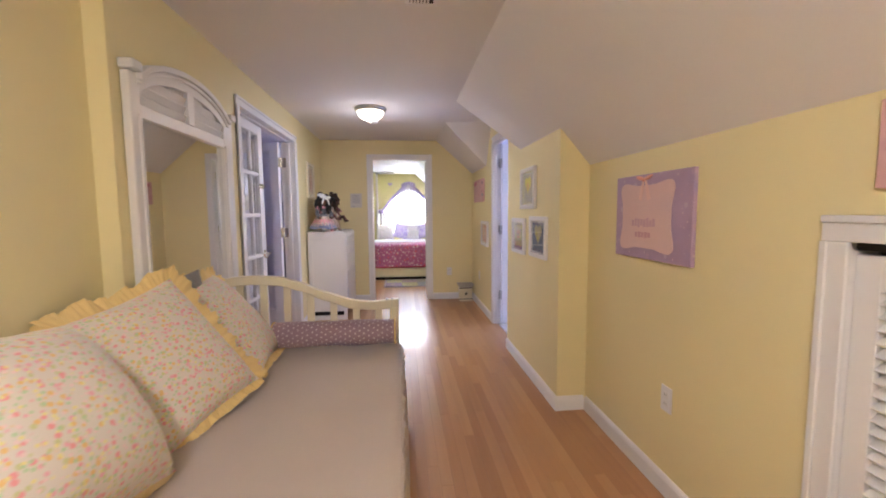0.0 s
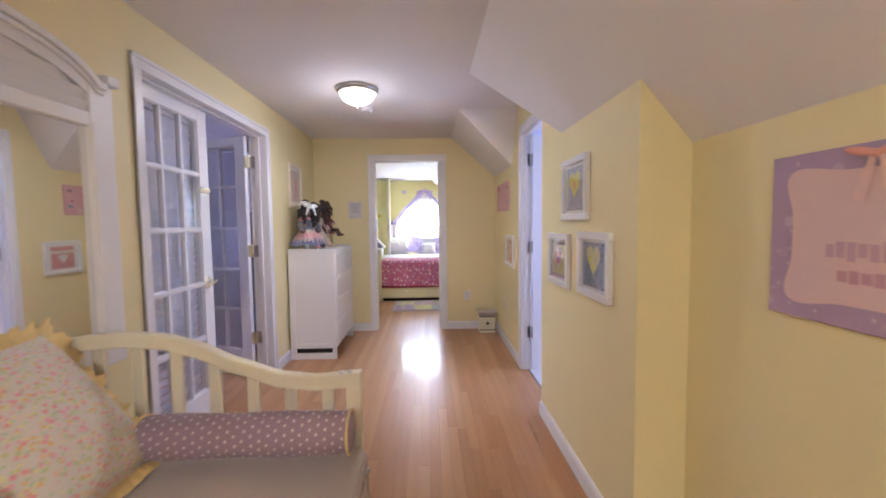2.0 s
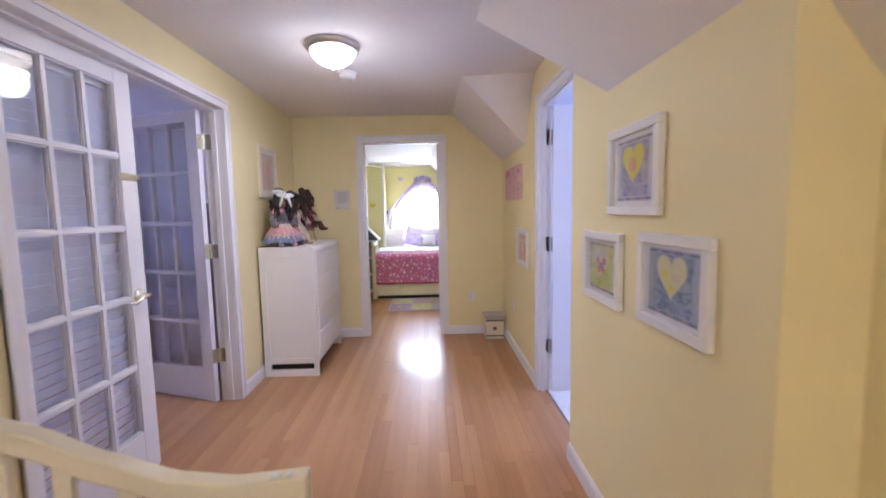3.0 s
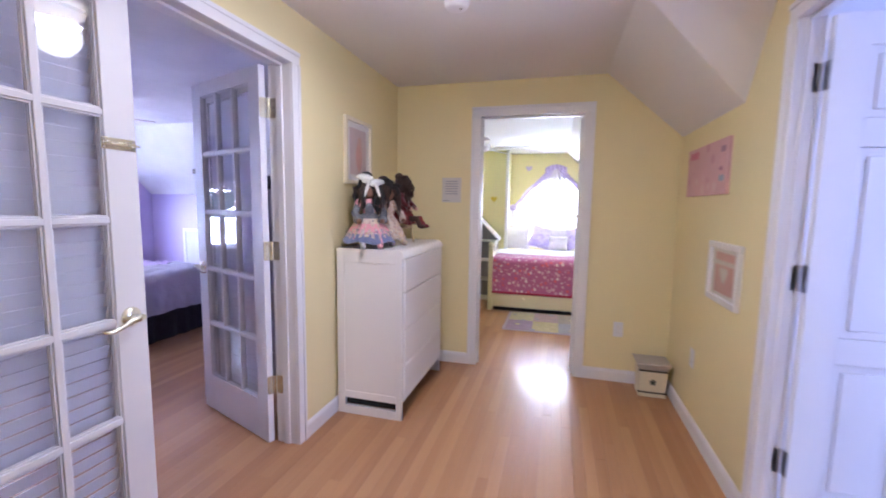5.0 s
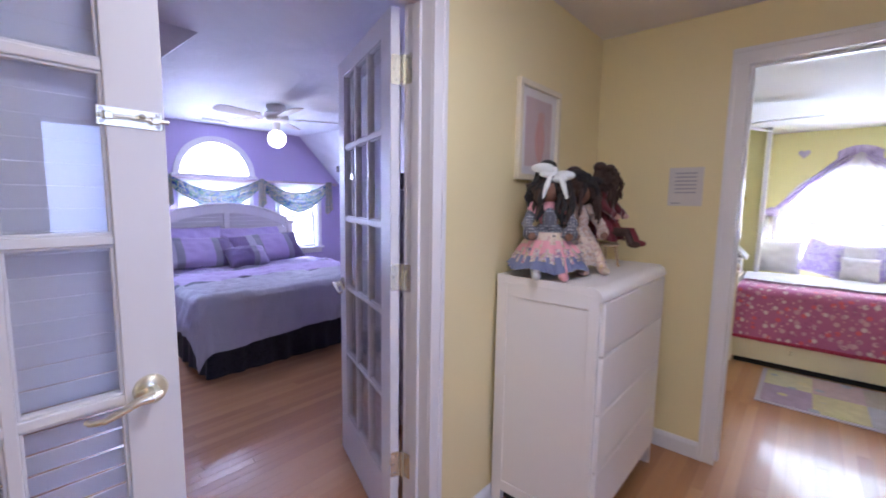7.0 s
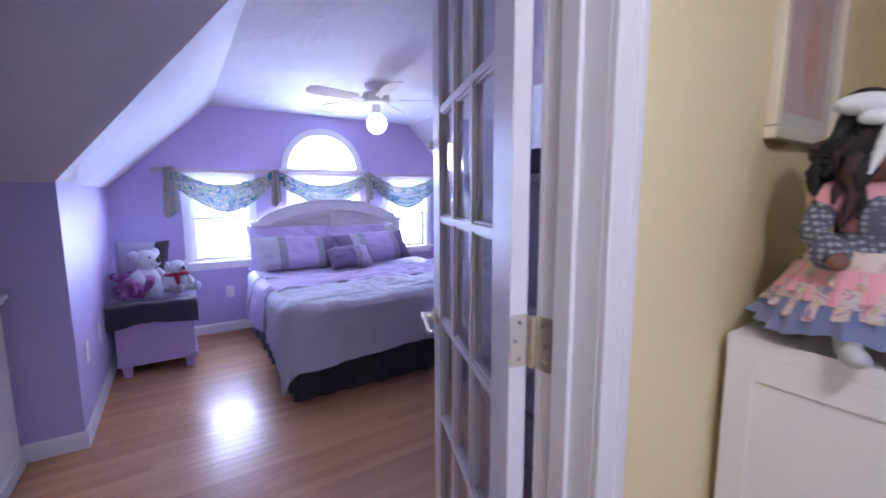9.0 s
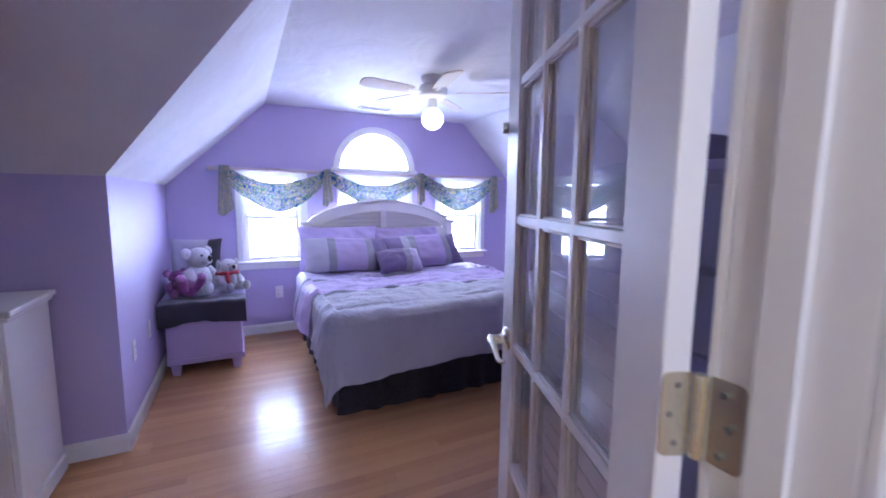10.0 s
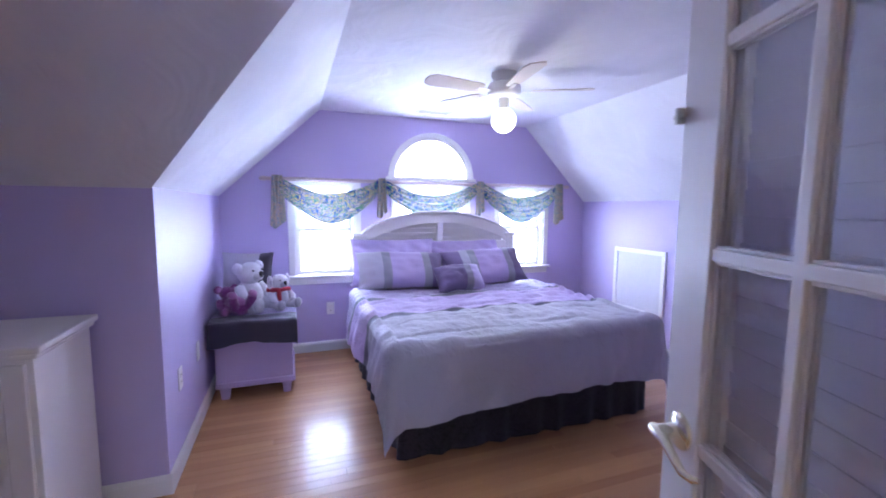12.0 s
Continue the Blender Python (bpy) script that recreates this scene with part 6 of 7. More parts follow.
def valance():
    t = thing("swag_valance", "blue and green print swag valance on a white rod", "curtain", pose(-4.335, 0, 1.575))
    pole = mat("pale_wood_rod", (0.62, 0.50, 0.52), 0.4)
    part("rod", Mesh().tube([(0, 4.62, 0), (0, 6.13, -0.002), (0, 7.65, 0)], 0.016, 12), pole, t, "pale curtain rod")
    for y in (4.60, 7.67):
        part("finial", Mesh().ball((0, y, 0), (0.02, 0.035, 0.02)), pole, t, smooth=True)
    for y in (4.72, 5.63, 6.60, 7.56):
        part("bracket", Mesh().box(-0.054, 0.012, y - 0.012, y + 0.012, -0.02, 0.02), WHITE, t, bevel=0.003)
    for y0, y1, drop in ((4.70, 5.60, 0.42), (5.62, 6.60, 0.38), (6.62, 7.55, 0.42)):
        def fn(u, v, y0=y0, y1=y1, drop=drop):
            c = math.sin(math.pi * u) ** 0.55
            topz = 0.03 - 0.15 * math.sin(math.pi * u) ** 0.9
            fold = math.sin(v * 30 + 2.5 * math.sin(math.pi * u) + 1.5 * math.cos(math.pi * u))
            z = topz - v * (0.085 + (drop - 0.23) * c) + 0.006 * fold * c
            x = 0.020 + 0.014 * c * math.sin(math.pi * min(1, v * 0.8)) + 0.009 * fold * (0.3 + 0.7 * c)
            return (x, y0 + (y1 - y0) * (u + 0.035 * math.sin(2 * math.pi * u) * v), z)
        part("swag", Mesh().sheet(fn, 56, 40), SWAG, t, smooth=True)
    for y, ln, w in ((4.71, 0.46, 0.06), (5.61, 0.38, 0.045), (6.61, 0.37, 0.045), (7.55, 0.45, 0.055)):
        def fn(u, v, y=y, ln=ln, w=w):
            return (0.03 + 0.014 * math.sin(u * 14), y + (u - 0.5) * 2 * w * (0.7 + 0.4 * v), 0.03 - v * (ln - 0.10 * abs(u - 0.3)))
        part("tail", Mesh().sheet(fn, 16, 12), TAIL, t, "beige printed tail", smooth=True)


valance()


def ceiling_fan(x, y, z, label, blades, turn, lit=True):
    t = thing("ceiling_fan", label, "ceiling fan", pose(x, y, z))
    part("canopy", Mesh().lathe([(0.085, 0), (0.085, -0.02), (0.06, -0.05), (0.05, -0.06)], n=28), FURN, t, smooth=True)
    part("motor_housing", Mesh().lathe([(0.05, -0.055), (0.095, -0.065), (0.105, -0.085), (0.105, -0.125), (0.085, -0.145), (0.04, -0.15)], n=32), FURN, t, smooth=True)
    for i in range(5):
        a = turn + 72 * i
        b = part("blade", Mesh().slab([(0.17, -0.045, 0), (0.20, -0.055, 0), (0.50, -0.068, 0), (0.545, -0.045, 0), (0.555, 0, 0), (0.545, 0.045, 0), (0.50, 0.068, 0), (0.20, 0.055, 0), (0.17, 0.045, 0)], (0, 0, 0.006)), blades, t, m=pose(0, 0, -0.115, 0, 0, a) @ pose(0, 0, 0, 11, 0, 0))
        part("blade_arm", Mesh().box(0.09, 0.20, -0.014, 0.014, -0.006, -0.0005), FURN, b, bevel=0.002)
    if lit:
        part("lamp_socket", Mesh().lathe([(0.032, -0.15), (0.034, -0.16), (0.03, -0.215), (0.036, -0.222)], n=20), FURN, t, smooth=True)
        g = part("globe", Mesh().ball((0, 0, -0.29), 0.078, 24, 16), BULB, t, "lit white globe bulb", smooth=True)
        g.visible_shadow = False
        part("pull_chain", Mesh().tube([(0.036, 0.0, -0.2), (0.04, 0.0, -0.24), (0.04, 0, -0.26)], 0.0015, 6), STEEL, t)


ceiling_fan(-2.907, 6.11, PZ, "white ceiling fan with tan blades and lit globe", mat("tan_fan_blade", (0.62, 0.54, 0.46), 0.5, var=0.1), 62)


def toy_chest():
    paint = mat("lilac_painted_wood", (0.44, 0.34, 0.56), 0.4, var=0.05, fine=60)
    t = thing("toy_chest", "lilac painted wooden toy chest on feet", "chest", pose(-4.12, 4.30, 0))
    W, D = 0.55, 0.50
    part("body", board(0, W, 0, D, 0.10, 0.50), paint, t, bevel=0.004)
    part("base_moulding", board(-0.01, W + 0.014, -0.004, D + 0.012, 0.085, 0.125), paint, t, bevel=0.006)
    part("lid", board(-0.005, W + 0.018, -0.004, D + 0.016, 0.502, 0.53), paint, t, bevel=0.006)
    for x in (0.03, W - 0.06):
        for y in (0.02, D - 0.08):
            part("foot", Mesh().add([(x, y, 0.085), (x + 0.06, y, 0.085), (x + 0.06, y + 0.07, 0.085), (x, y + 0.07, 0.085), (x + 0.008, y + 0.01, 0), (x + 0.052, y + 0.01, 0), (x + 0.052, y + 0.06, 0), (x + 0.008, y + 0.06, 0)], [(0, 1, 2, 3), (7, 6, 5, 4), (0, 4, 5, 1), (1, 5, 6, 2), (2, 6, 7, 3), (3, 7, 4, 0)]), paint, t, bevel=0.003)
    th = bands(mat("plum_fleece_throw", (0.26, 0.20, 0.38), 0.95, var=0.08, fine=150, bump=0.5, sheen=0.4), 0, [(0.40, (0.035, 0.028, 0.045))])

    def fn(u, v):
        s, q = u * 0.78 - 0.05, v * 0.62 - 0.05
        dx, dy = max(0, s - 0.55), max(0, q - 0.50)
        wr = 0.010 * noise.noise(Vector((s * 9, q * 9, 1))) + 0.006 * noise.noise(Vector((s * 21, q * 19, 4)))
        x = min(s, 0.555) + min(dx, 0.03) * 0.6 + 0.02 + 0.012 * math.sin(q * 19) * min(1, dx / 0.1)
        y = min(q, 0.505) + min(dy, 0.03) * 0.6 + 0.012
        z = 0.552 + wr - max(0, dx - 0.015) - max(0, dy - 0.015) * 0.9
        z += 0.02 * math.sin(q * 8) * min(1, dx / 0.1)
        return (x, y, z)
    tw = thing("fleece_throw", "lilac and dark plum fleece throw over the chest", "blanket", pose(-4.12, 4.30, 0))
    part("throw", Mesh().sheet(fn, 50, 44), th, tw, smooth=True)


toy_chest()


def plush(name, m, fur, light, dark, label, ears, s=1.0):
    """A seated stuffed animal, one plain mesh of fur lumps."""
    d = Mesh()
    d.ball((0, 0, 0.10), (0.085, 0.095, 0.11), 18, 12, 0)
    d.ball((0.055, 0, 0.10), (0.045, 0.06, 0.075), 12, 8, 1)
    d.ball((0.015, 0, 0.255), (0.08, 0.088, 0.078), 18, 12, 0)
    d.ball((0.075, 0, 0.24), (0.045, 0.042, 0.035), 12, 8, 1)
    d.ball((0.112, 0, 0.255), (0.014, 0.018, 0.024), 10, 6, 2)
    for k in (-1, 1):
        d.ball((0.08, 0.038 * k, 0.28), 0.008, 8, 6, 2)
        ez, er = {"round": (0.30, (0.025, 0.05, 0.05)), "fuzzy": (0.295, (0.03, 0.036, 0.04)), "long": (0.26, (0.03, 0.025, 0.07))}[ears]
        d.ball((0.0, 0.095 * k, ez), er, 12, 8, 0)
        d.ball((0.018, 0.096 * k, ez), (er[0] * 0.6, er[1] * 0.6, er[2] * 0.6), 10, 6, 1)
        d.tube([(0.0, 0.085 * k, 0.16), (0.06, 0.11 * k, 0.10), (0.10, 0.085 * k, 0.07)], [0.038, 0.036, 0.033], 10, 0)
        d.ball((0.105, 0.083 * k, 0.066), 0.034, 10, 7, 1)
        d.tube([(0.03, 0.06 * k, 0.04), (0.12, 0.085 * k, 0.042), (0.16, 0.09 * k, 0.05)], [0.045, 0.045, 0.042], 10, 0)
        d.ball((0.175, 0.092 * k, 0.058), (0.026, 0.042, 0.05), 10, 7, 1)
    single(name, d, [fur, light, dark], label, "stuffed toy", m=m @ Matrix.Scale(s, 4), smooth=True, group="stuffed toys on the chest")


def fur(name, c):
    return mat(name, c, 1.0, var=0.15, scale=20, fine=140, bump=0.9, bdist=0.01, sheen=0.5)


WF, GF, PF, PF2 = fur("white_plush", (0.66, 0.64, 0.68)), fur("grey_plush", (0.42, 0.41, 0.46)), fur("magenta_plush", (0.22, 0.03, 0.20)), fur("pink_plush", (0.40, 0.14, 0.36))
plush("koala_plush", pose(-3.88, 4.50, 0.562, 0, 0, 50), WF, WF, DARK, "large white koala plush sitting on the throw", "fuzzy", 1.08)
plush("dog_plush", pose(-3.87, 4.71, 0.562, 0, 0, 35), WF, GF, DARK, "white dog plush with red scarf and drooping ears", "long", 0.78)
plush("bear_plush", pose(-3.68, 4.47, 0.566, 0, 0, 20) @ pose(0, 0, 0.02, 0, -62, 0), PF, PF2, DARK, "small magenta teddy bear plush lying back", "round", 0.74)
plush("bear_plush", pose(-3.78, 4.36, 0.562, 0, 0, 30), PF, PF2, DARK, "magenta teddy bear plush against the wall", "round", 0.60)
single("red_scarf", Mesh().tube([(0.075 * math.cos(a * 0.45), 0.075 * math.sin(a * 0.45), 0.008 * math.sin(a)) for a in range(15)], 0.016, 8).tube([(0.075, 0.0, 0), (0.10, 0.005, -0.04), (0.105, 0.01, -0.08)], [0.018, 0.016, 0.012], 8), mat("red_knit", (0.36, 0.03, 0.05), 0.9), "small red knitted scarf around the plush dog", "scarf", m=pose(-3.865, 4.71, 0.708), smooth=True)
single("chest_cushion", cushion(0.40, 0.38, 0.13), bands(mat("pale_grey_cushion", (0.48, 0.46, 0.54), 0.85, var=0.05, fine=250, bump=0.3, sheen=0.2), 0, [(0.10, (0.05, 0.04, 0.06))]), "pale grey and plum cushion against the wall", "pillow", m=lean(-4.03, 4.47, 0.60, 74, 8), smooth=True)


def white_cabinet():
    t = thing("cabinet", "low white cabinet with moulded top beside the knee wall", "cabinet", pose(-2.575, 3.06, 0))
    W, D, H = 0.405, 0.96, 0.885
    part("body", board(0, W, 0.012, D - 0.012, 0.07, H - 0.03), FURN, t, bevel=0.003)
    part("top", board(-0.005, W + 0.03, -0.02, D + 0.02, H - 0.025, H), FURN, t, bevel=0.006)
    part("top_moulding", board(-0.003, W + 0.016, -0.006, D + 0.006, H - 0.045, H - 0.025), FURN, t, bevel=0.006)
    part("plinth", board(0, W + 0.014, 0.0, D + 0.002, 0, 0.075), FURN, t, bevel=0.008)
    for y0, y1 in ((0.03, D / 2 - 0.003), (D / 2 + 0.003, D - 0.03)):
        m = Mesh().box(W, W + 0.018, y0, y0 + 0.06, 0.09, H - 0.06).box(W, W + 0.018, y1 - 0.06, y1, 0.09, H - 0.06).box(W, W + 0.018, y0 + 0.06, y1 - 0.06, 0.09, 0.16).box(W, W + 0.018, y0 + 0.06, y1 - 0.06, H - 0.13, H - 0.06)
        dr = part("door", m, FURN, t, bevel=0.003)
        part("panel", board(W - 0.002, W + 0.008, y0 + 0.06, y1 - 0.06, 0.16, H - 0.13), FURN, dr)
        part("knob", Mesh().ball((W + 0.03, (y1 - 0.03) if y0 < 0.1 else (y0 + 0.03), 0.55), 0.014), BRASS, dr, smooth=True)


white_cabinet()


def tall_chest():
    """The tall chest behind the open leaf, its white greyed for shade, with a black box on top."""
    # grey-lilac base colour carries the shade on white paint
    g = mat("shade_greyed_white_wood", (0.34, 0.32, 0.38), 0.45, var=0.05)
    t = thing("tall_chest", "tall white chest coloured grey for shade behind the open door", "dresser", pose(-1.20, 5.86, 0))
    W, D, H = 0.80, 0.45, 1.42
    part("body", board(0, W, 0.02, D, 0.0, H - 0.03), g, t, bevel=0.004)
    part("top", board(-0.015, W + 0.015, 0.0, D, H - 0.028, H), g, t, bevel=0.006)
    z = H - 0.06
    for i in range(6):
        d = part("drawer", board(0.03, W - 0.03, 0.0, 0.019, z - 0.205, z), g, t, bevel=0.006)
        for x in (0.22, W - 0.22):
            part("knob", Mesh().ball((x, -0.014, z - 0.10), 0.015), STEEL, d, smooth=True)
        z -= 0.22
    b = thing("black_box", "black electronic box on the tall chest", "box", pose(-1.17, 5.92, H))
    part("case", board(0, 0.30, 0, 0.26, 0.008, 0.10), mat("black_plastic", (0.02, 0.02, 0.022), 0.4), b, bevel=0.005)
    for x in (0.03, 0.26):
        part("foot", Mesh().lathe([(0.012, 0), (0.012, 0.008)], c=(x, 0.05, 0), n=10), DARK, b)


tall_chest()
kp = thing("access_panel", "white framed access panel in the knee wall", "panel", pose(-3.54, KN2, 0))
part("panel", board(-0.27, 0.27, -0.010, -0.0005, 0.38, 0.92), mat("pale_panel_paint", (0.62, 0.60, 0.66), 0.5), kp)
for a in ((-0.31, 0.31, 0.92, 0.96), (-0.31, 0.31, 0.34, 0.38), (-0.31, -0.27, 0.38, 0.92), (0.27, 0.31, 0.38, 0.92)):
    part("frame_side", board(a[0], a[1], -0.02, -0.0005, a[2], a[3]), WHITE, kp, bevel=0.003)


# ---------- yellow bedroom ----------
PINKB = dots(dots(mat("raspberry_quilt", (0.46, 0.13, 0.29), 0.9, var=0.1, fine=200, bump=0.3, sheen=0.2), [(0.74, 0.58, 0.64), (0.66, 0.40, 0.50), (0.66, 0.12, 0.18), (0.60, 0.34, 0.46)], 19, 0.34), [(0.70, 0.36, 0.46), (0.36, 0.10, 0.24)], 30, 0.26, seed=4)
WHT = mat("white_bed_linen", (0.72, 0.68, 0.74), 0.9, var=0.05, fine=220, bump=0.3, sheen=0.2)
PALEP = swirl("pale_lilac_print", [(0.66, 0.58, 0.78), (0.54, 0.44, 0.72), (0.74, 0.70, 0.78), (0.60, 0.52, 0.74)], 14, sheer=0.25)


def captains_bed():
    t = thing("trundle_bed", "cream painted captain's bed with a trundle drawer", "bed", pose(0.28, 8.62, 0))
    part("side_panel", board(0.05, 1.66, 0.0, 0.03, 0.05, 0.42), CREAM, t, bevel=0.003)
    part("trundle", board(0.07, 1.64, -0.018, 0.0, 0.06, 0.27), CREAM, t, bevel=0.004)
    for x in (0.45, 1.25):
        part("knob", Mesh().ball((x, -0.03, 0.17), 0.02), CREAM, t, smooth=True)
    part("plinth", board(0.07, 1.64, 0.03, 0.95, 0.0, 0.05), DARK, t)
    for x in (0.0, 1.66):
        e = part("end_panel", board(x + 0.01, x + 0.04, 0.05, 0.95, 0.08, 0.72), CREAM, t, bevel=0.004)
        for y in (0.0, 0.95):
            part("post", board(x - 0.005, x + 0.055, y - 0.02, y + 0.045, 0, 0.80), CREAM, e, bevel=0.006)
            part("post_knob", Mesh().ball((x + 0.025, y + 0.012, 0.835), 0.04), CREAM, e, smooth=True)
    part("mattress", board(0.05, 1.66, 0.03, 0.96, 0.42, 0.66), WHT, t, bevel=0.04)
    q = thing("quilt", "raspberry pink quilt with pale spots, hanging down", "bedspread", pose(0.28, 8.62, 0))

    def fn(u, v):
        s = v * 1.30
        x = 0.055 + 1.60 * u
        if s < 0.84:
            y, z = 0.90 - s, 0.685
        elif s < 0.90:
            a = (s - 0.84) / 0.06 * math.pi / 2
            y, z = 0.06 - 0.08 * math.sin(a), 0.685 - 0.05 * (1 - math.cos(a))
        else:
            y, z = -0.02 - 0.05 * (s - 0.90) + 0.012 * math.sin(x * 14) * (s - 0.9) / 0.4, 0.635 - (s - 0.90)
        return (x, y - (0.012 if s > 0.86 else 0), z + 0.008 * noise.noise(Vector((x * 6, y * 6, 0))))
    part("cover", Mesh().sheet(fn, 70, 50), PINKB, q, smooth=True)
    part("hem", board(0.055, 1.655, -0.068, -0.048, 0.235, 0.262), mat("dark_pink_hem", (0.38, 0.03, 0.09), 0.9), q, bevel=0.006)
    th = thing("folded_blanket", "pale lilac blanket folded along the bed", "blanket", pose(0.28, 8.62, 0))
    part("blanket", Mesh().sheet(lambda u, v: (0.06 + 1.6 * u, 0.30 + 0.58 * v, 0.70 + 0.03 * math.sin(math.pi * v) + 0.012 * noise.noise(Vector((u * 9, v * 5, 3)))), 50, 20), WHT, th, smooth=True)


captains_bed()
for i, (x, w, mt_, lb) in enumerate(((0.52, 0.42, WHT, "plain white bed pillow under the window"), (0.86, 0.36, PALEP, "pale lilac print pillow under the window"), (1.12, 0.34, WHT, "small white round-cornered pillow"), (1.36, 0.36, PALEP, "pale lilac print pillow under the window"), (1.68, 0.42, WHT, "plain white bed pillow under the window"))):
    single("bed_pillow", cushion(w, 0.34, 0.14), mt_, lb, "pillow", m=pose(x, 9.43, 0.735 if i % 2 else 0.715, 0, 0, 0) @ pose(0, 0, 0, -18, (0, 14, 0, -14, 0)[i], 0), smooth=True, group="pillows under the window")
single("heart_pillow", cushion(0.26, 0.22, 0.12), WHT, "small pale round pillow on the bed", "pillow", m=pose(1.12, 9.30, 0.72) @ pose(0, 0, 0, -22, 0, 0), smooth=True)


def swag_curtain():
    c = swirl("lilac_floral_voile", [(0.52, 0.42, 0.66), (0.60, 0.50, 0.74), (0.46, 0.36, 0.60), (0.64, 0.56, 0.72)], 16, sheer=0.12)
    lace = swirl("white_lace_voile", [(0.74, 0.70, 0.72), (0.66, 0.60, 0.66), (0.76, 0.74, 0.70)], 24, sheer=0.35)
    t = thing("swag_curtain", "lilac floral curtain draped from a centre peak", "curtain", pose(GC, GY - 0.06, 0))
    part("crown", Mesh().sheet(lambda u, v: ((u - 0.5) * 0.30, -0.035 - 0.018 * math.sin(u * 34) * v, 1.935 - 0.05 * abs(2 * u - 1) ** 2 - v * (0.075 + 0.012 * math.sin(u * 21))), 60, 6), c, t, "gathered lilac crown", smooth=True)
    part("lace_panel", Mesh().sheet(lambda u, v: ((u - 0.5) * (0.08 + 0.46 * v), -0.012 - 0.012 * math.sin(u * 40) * v, 1.88 - (0.23 - 0.05 * math.sin(math.pi * u)) * v), 50, 12), lace, t, "white lace panel", smooth=True)
    for s in (-1, 1):
        def fn(u, v, s=s):
            x = s * (0.04 + 0.55 * u)
            z = 1.92 - 0.58 * u ** 1.08 - v * (0.10 - 0.03 * u + 0.015 * math.sin(u * 20))
            return (x, -0.025 - 0.018 * math.sin(v * 15 + u * 5), z)
        part("drape", Mesh().sheet(fn, 40, 14), c, t, smooth=True)
        part("tieback", Mesh().ball((s * 0.59, -0.03, 1.31), (0.06, 0.04, 0.05)), c, t, smooth=True)

        def tail(u, v, s=s):
            return (s * (0.61 + 0.13 * (u - 0.5) * (1 + 0.8 * v)), -0.03 + 0.02 * math.sin(u * 16), 1.30 - (0.30 + 0.04 * math.sin(u * 9)) * v)
        part("tail", Mesh().sheet(tail, 24, 12), lace, t, smooth=True)


swag_curtain()


def dollhouse_shelf():
    t = thing("dollhouse_bookcase", "white wooden dollhouse bookcase with sloped roof", "bookcase", pose(-0.20, 9.02, 0))
    W, D, H = 0.50, 0.24, 0.86
    for x in (0, W - 0.02):
        part("side", board(x, x + 0.02, 0, D, 0, H), FURN, t, bevel=0.002)
    for z in (0.03, 0.30, 0.57, 0.84):
        part("shelf", board(0.02, W - 0.02, 0.003, D, z, z + 0.018), FURN, t, bevel=0.002)
    part("back", board(0.02, W - 0.02, D - 0.008, D, 0.03, H), flat((0.30, 0.28, 0.32)), t)
    for s in (0, 1):
        x0, x1 = (W / 2, W + 0.04) if s else (W / 2, -0.04)
        part("roof", Mesh().slab([(x0, -0.02, H + 0.30), (x1, -0.02, H - 0.0), (x1, -0.02, H + 0.028), (x0, -0.02, H + 0.328)], (0, D + 0.02, 0)), FURN, t)
    part("gable_back", Mesh().slab([(0.0, D - 0.01, H), (W, D - 0.01, H), (W / 2, D - 0.01, H + 0.29)], (0, 0.008, 0)), flat((0.30, 0.28, 0.32)), t)


dollhouse_shelf()
ceiling_fan(0.22, 8.2, GZ, "white ceiling fan in the yellow bedroom", FURN, -4, lit=False)
tr = thing("trim", "white painted corner trim beside the window bay", "trim", kind="structure")
part("corner_trim", board(0.385, 0.425, 9.26, 9.30, 0.095, 2.1), WHITE, tr, bevel=0.004)
hs = heart(0.05, 0)
single("heart_sticker", hs, flat((0.72, 0.56, 0.05)), "small yellow heart wall sticker", "wall decoration", m=pose(0.22, 9.298, 1.42))
single("heart_sticker", hs, flat((0.58, 0.50, 0.66)), "small lilac heart wall sticker", "wall decoration", m=pose(0.66, GY - 0.0015, 1.88))
rg = thing("rug", "small pastel patterned rug beside the bed", "rug", pose(1.02, 8.20, 0))
for i in range(3):
    for j in range(2):
        c = [(0.44, 0.34, 0.50), (0.50, 0.44, 0.40), (0.62, 0.56, 0.34), (0.62, 0.58, 0.40), (0.46, 0.46, 0.52), (0.56, 0.42, 0.46)][(i * 2 + j * 3) % 6]
        pm = mat("rug_wool", c, 1.0, var=0.15, scale=14, fine=160, bump=0.8, bdist=0.006)
        part("patch", board(-0.42 + 0.28 * i, -0.14 + 0.28 * i, -0.36 + 0.36 * j, 0.36 * j, 0.001, 0.014), dots(pm, [(0.40, 0.42, 0.52), (0.66, 0.60, 0.36)], 7, 0.22), rg, bevel=0.005)
part("border", Mesh().box(-0.45, 0.45, -0.39, 0.39, 0.0005, 0.008), flat((0.52, 0.46, 0.58)), rg)
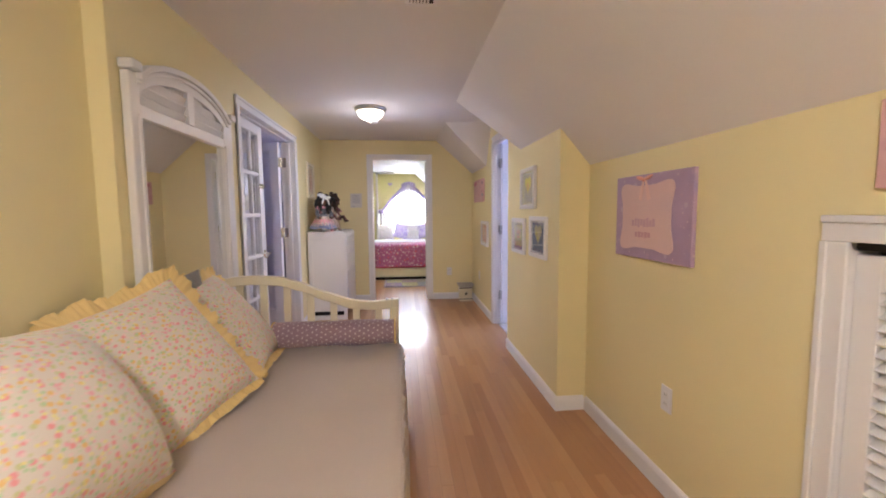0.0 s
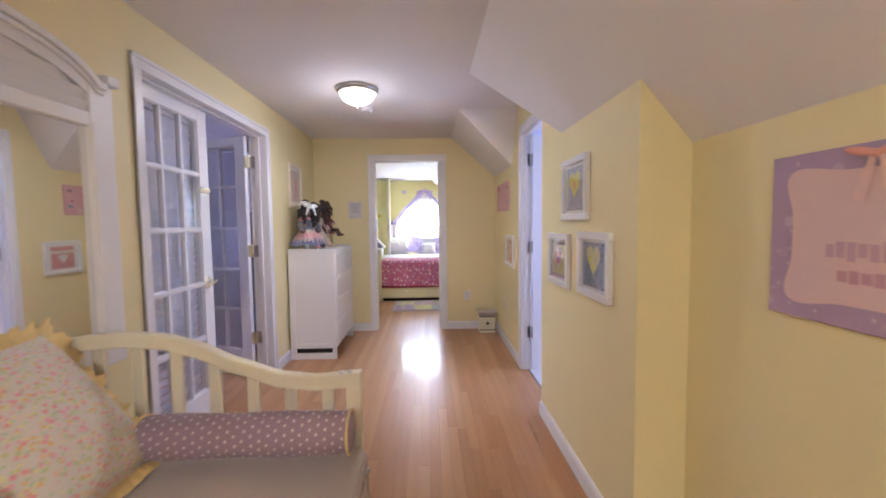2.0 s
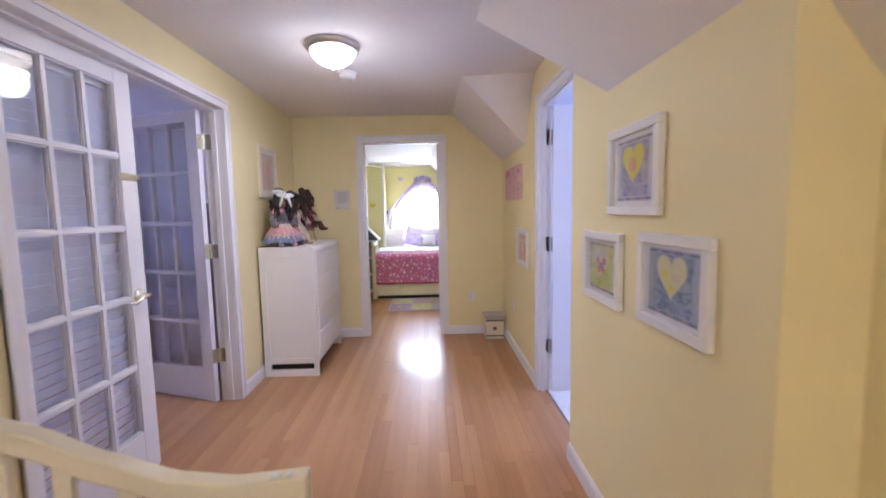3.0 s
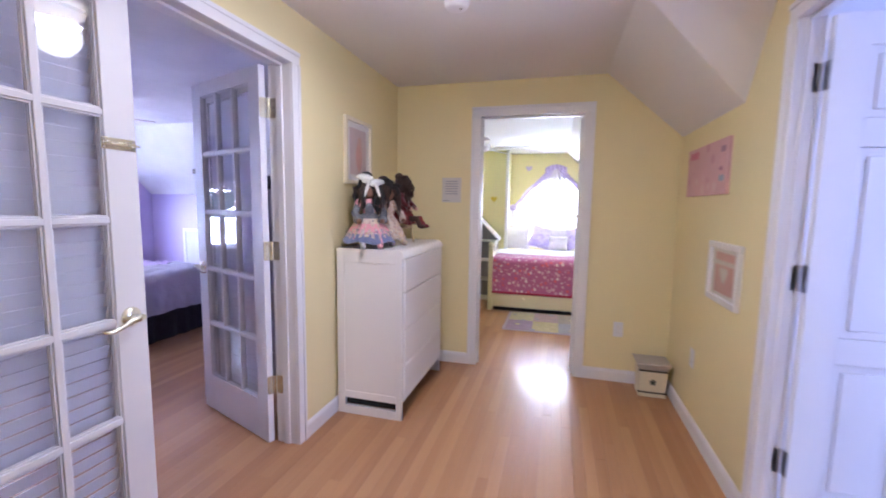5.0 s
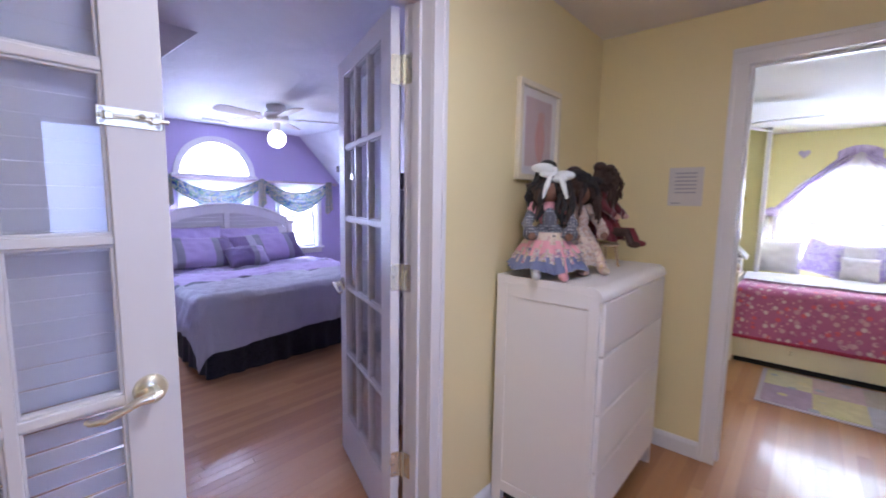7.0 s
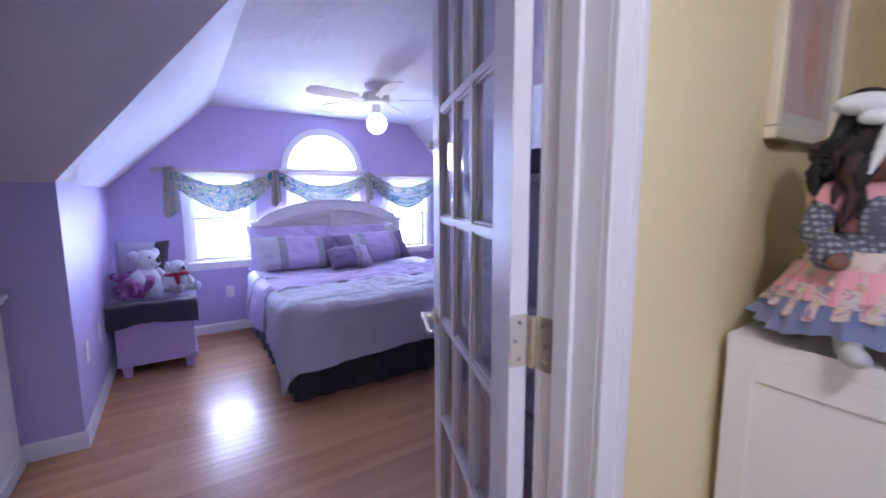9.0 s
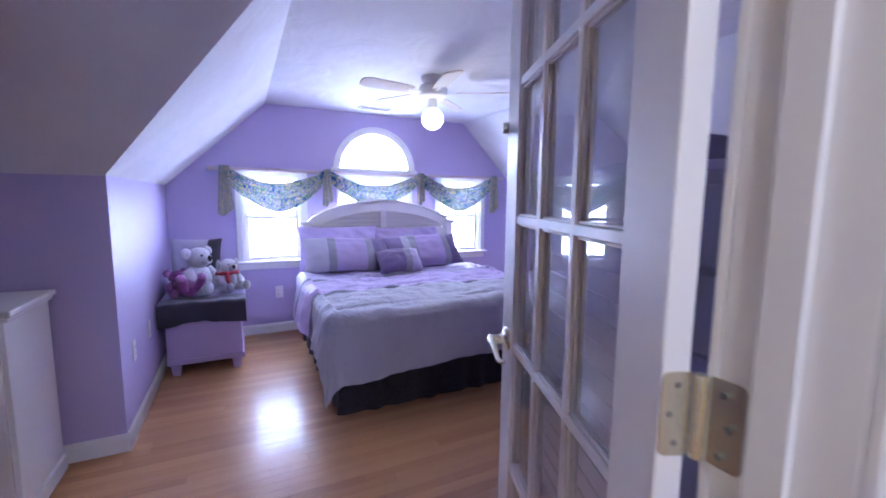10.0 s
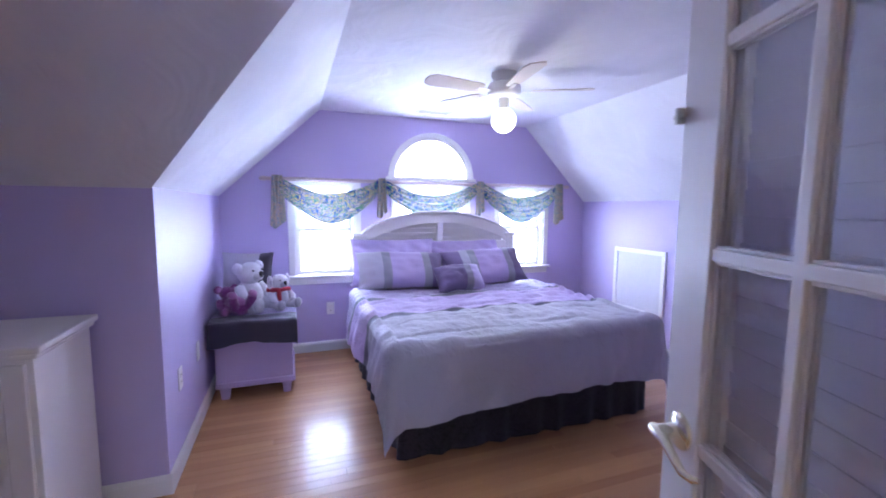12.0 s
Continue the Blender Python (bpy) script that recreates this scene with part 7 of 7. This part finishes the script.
# ---------- floors ----------
def floor_boards():
    """Oak strips along y; the boards of the hall and the bedroom's middle are single parts, the rest joined."""
    rnd = random.Random(7)
    base = Mesh().box(-0.36, 1.985, -0.75, 9.85, -0.06, -0.012).box(1.985, 2.16, -0.75, 4.0, -0.06, -0.012)
    base.box(-2.66, -0.36, 2.44, 8.02, -0.06, -0.012).box(-4.5, -2.66, 4.2, 8.02, -0.06, -0.012)
    floor = single("floor", base, SUB, "honey oak strip floor with glossy finish", "floor", "structure")
    W, L = 0.0572, (0.80, 1.35, 1.95)

    def plank(mesh, x, y, ln):
        g, e, t = 0.0002, 0.0009, 0.0005
        x0, x1, y0, y1 = x + g, x + W - g, y + g, y + ln - g
        v = [(x0, y0, -0.012), (x1, y0, -0.012), (x1, y1, -0.012), (x0, y1, -0.012), (x0, y0, -t), (x1, y0, -t), (x1, y1, -t), (x0, y1, -t),
             (x0 + e, y0 + e, 0), (x1 - e, y0 + e, 0), (x1 - e, y1 - e, 0), (x0 + e, y1 - e, 0)]
        mesh.add(v, [(8, 9, 10, 11), (4, 5, 9, 8), (5, 6, 10, 9), (6, 7, 11, 10), (7, 4, 8, 11), (0, 1, 5, 4), (1, 2, 6, 5), (2, 3, 7, 6), (3, 0, 4, 7)])
    shared = [Mesh() for _ in L]
    datas = []
    for mm, ln in zip(shared, L):
        plank(mm, 0, 0, ln)
        datas.append(mm.data("plank", OAK))
    rest, count = Mesh(), 0
    rows = int(6.78 / W) + 1
    for r in range(rows):
        x = -4.6 + r * W
        if x + W > 2.16:
            break
        y0, y1 = (4.2, 8.02) if x < -2.66 else (2.44, 8.02) if x < -0.36 else (-0.75, 9.85) if x + W < 1.99 else (-0.75, 4.0)
        y = y0 - rnd.random() * 0.5
        while y < y1:
            k = rnd.choice((0, 1, 1, 2))
            ln = L[k]
            hall = -0.2 < x < 1.86 and 2.9 < y < 6.5
            bed = -2.3 < x < -0.5 and 4.2 < y < 5.4
            if (hall or bed) and count < 300:
                ob = new("plank", datas[k])
                ob.parent, ob.location = floor, (x, y, 0)
                count += 1
            else:
                a, b = max(y, y0), min(y + ln, y1)
                if b - a > 0.02:
                    plank(rest, x, a, b - a)
            y += ln
    tagged(part("planks", rest.data("planks", OAK_JOINED), None, floor), "honey oak floor strips", kind="stuff")


TILE = mat("white_floor_tile", (0.78, 0.77, 0.80), 0.25, var=0.04, bump=0.05)


def tile_floor():
    fl = single("floor_bathroom", Mesh().box(1.99, 3.7, 4.1, 6.5, -0.06, -0.006), mat("grey_grout", (0.45, 0.44, 0.46), 0.9), "white ceramic tiled bathroom floor", "floor", "structure")
    t = Mesh().box(0.002, 0.298, 0.002, 0.298, -0.006, 0.004)
    d = t.data("tile", TILE, 0.002)
    for i in range(6):
        for j in range(8):
            ob = new("tile", d)
            ob.parent, ob.location = fl, (1.99 + 0.3 * i - (0.09 if i else 0.0) + (0.0), 4.11 + 0.3 * j, 0)
            if i == 0:
                ob.scale = (0.7, 1, 1)


floor_boards()
tile_floor()
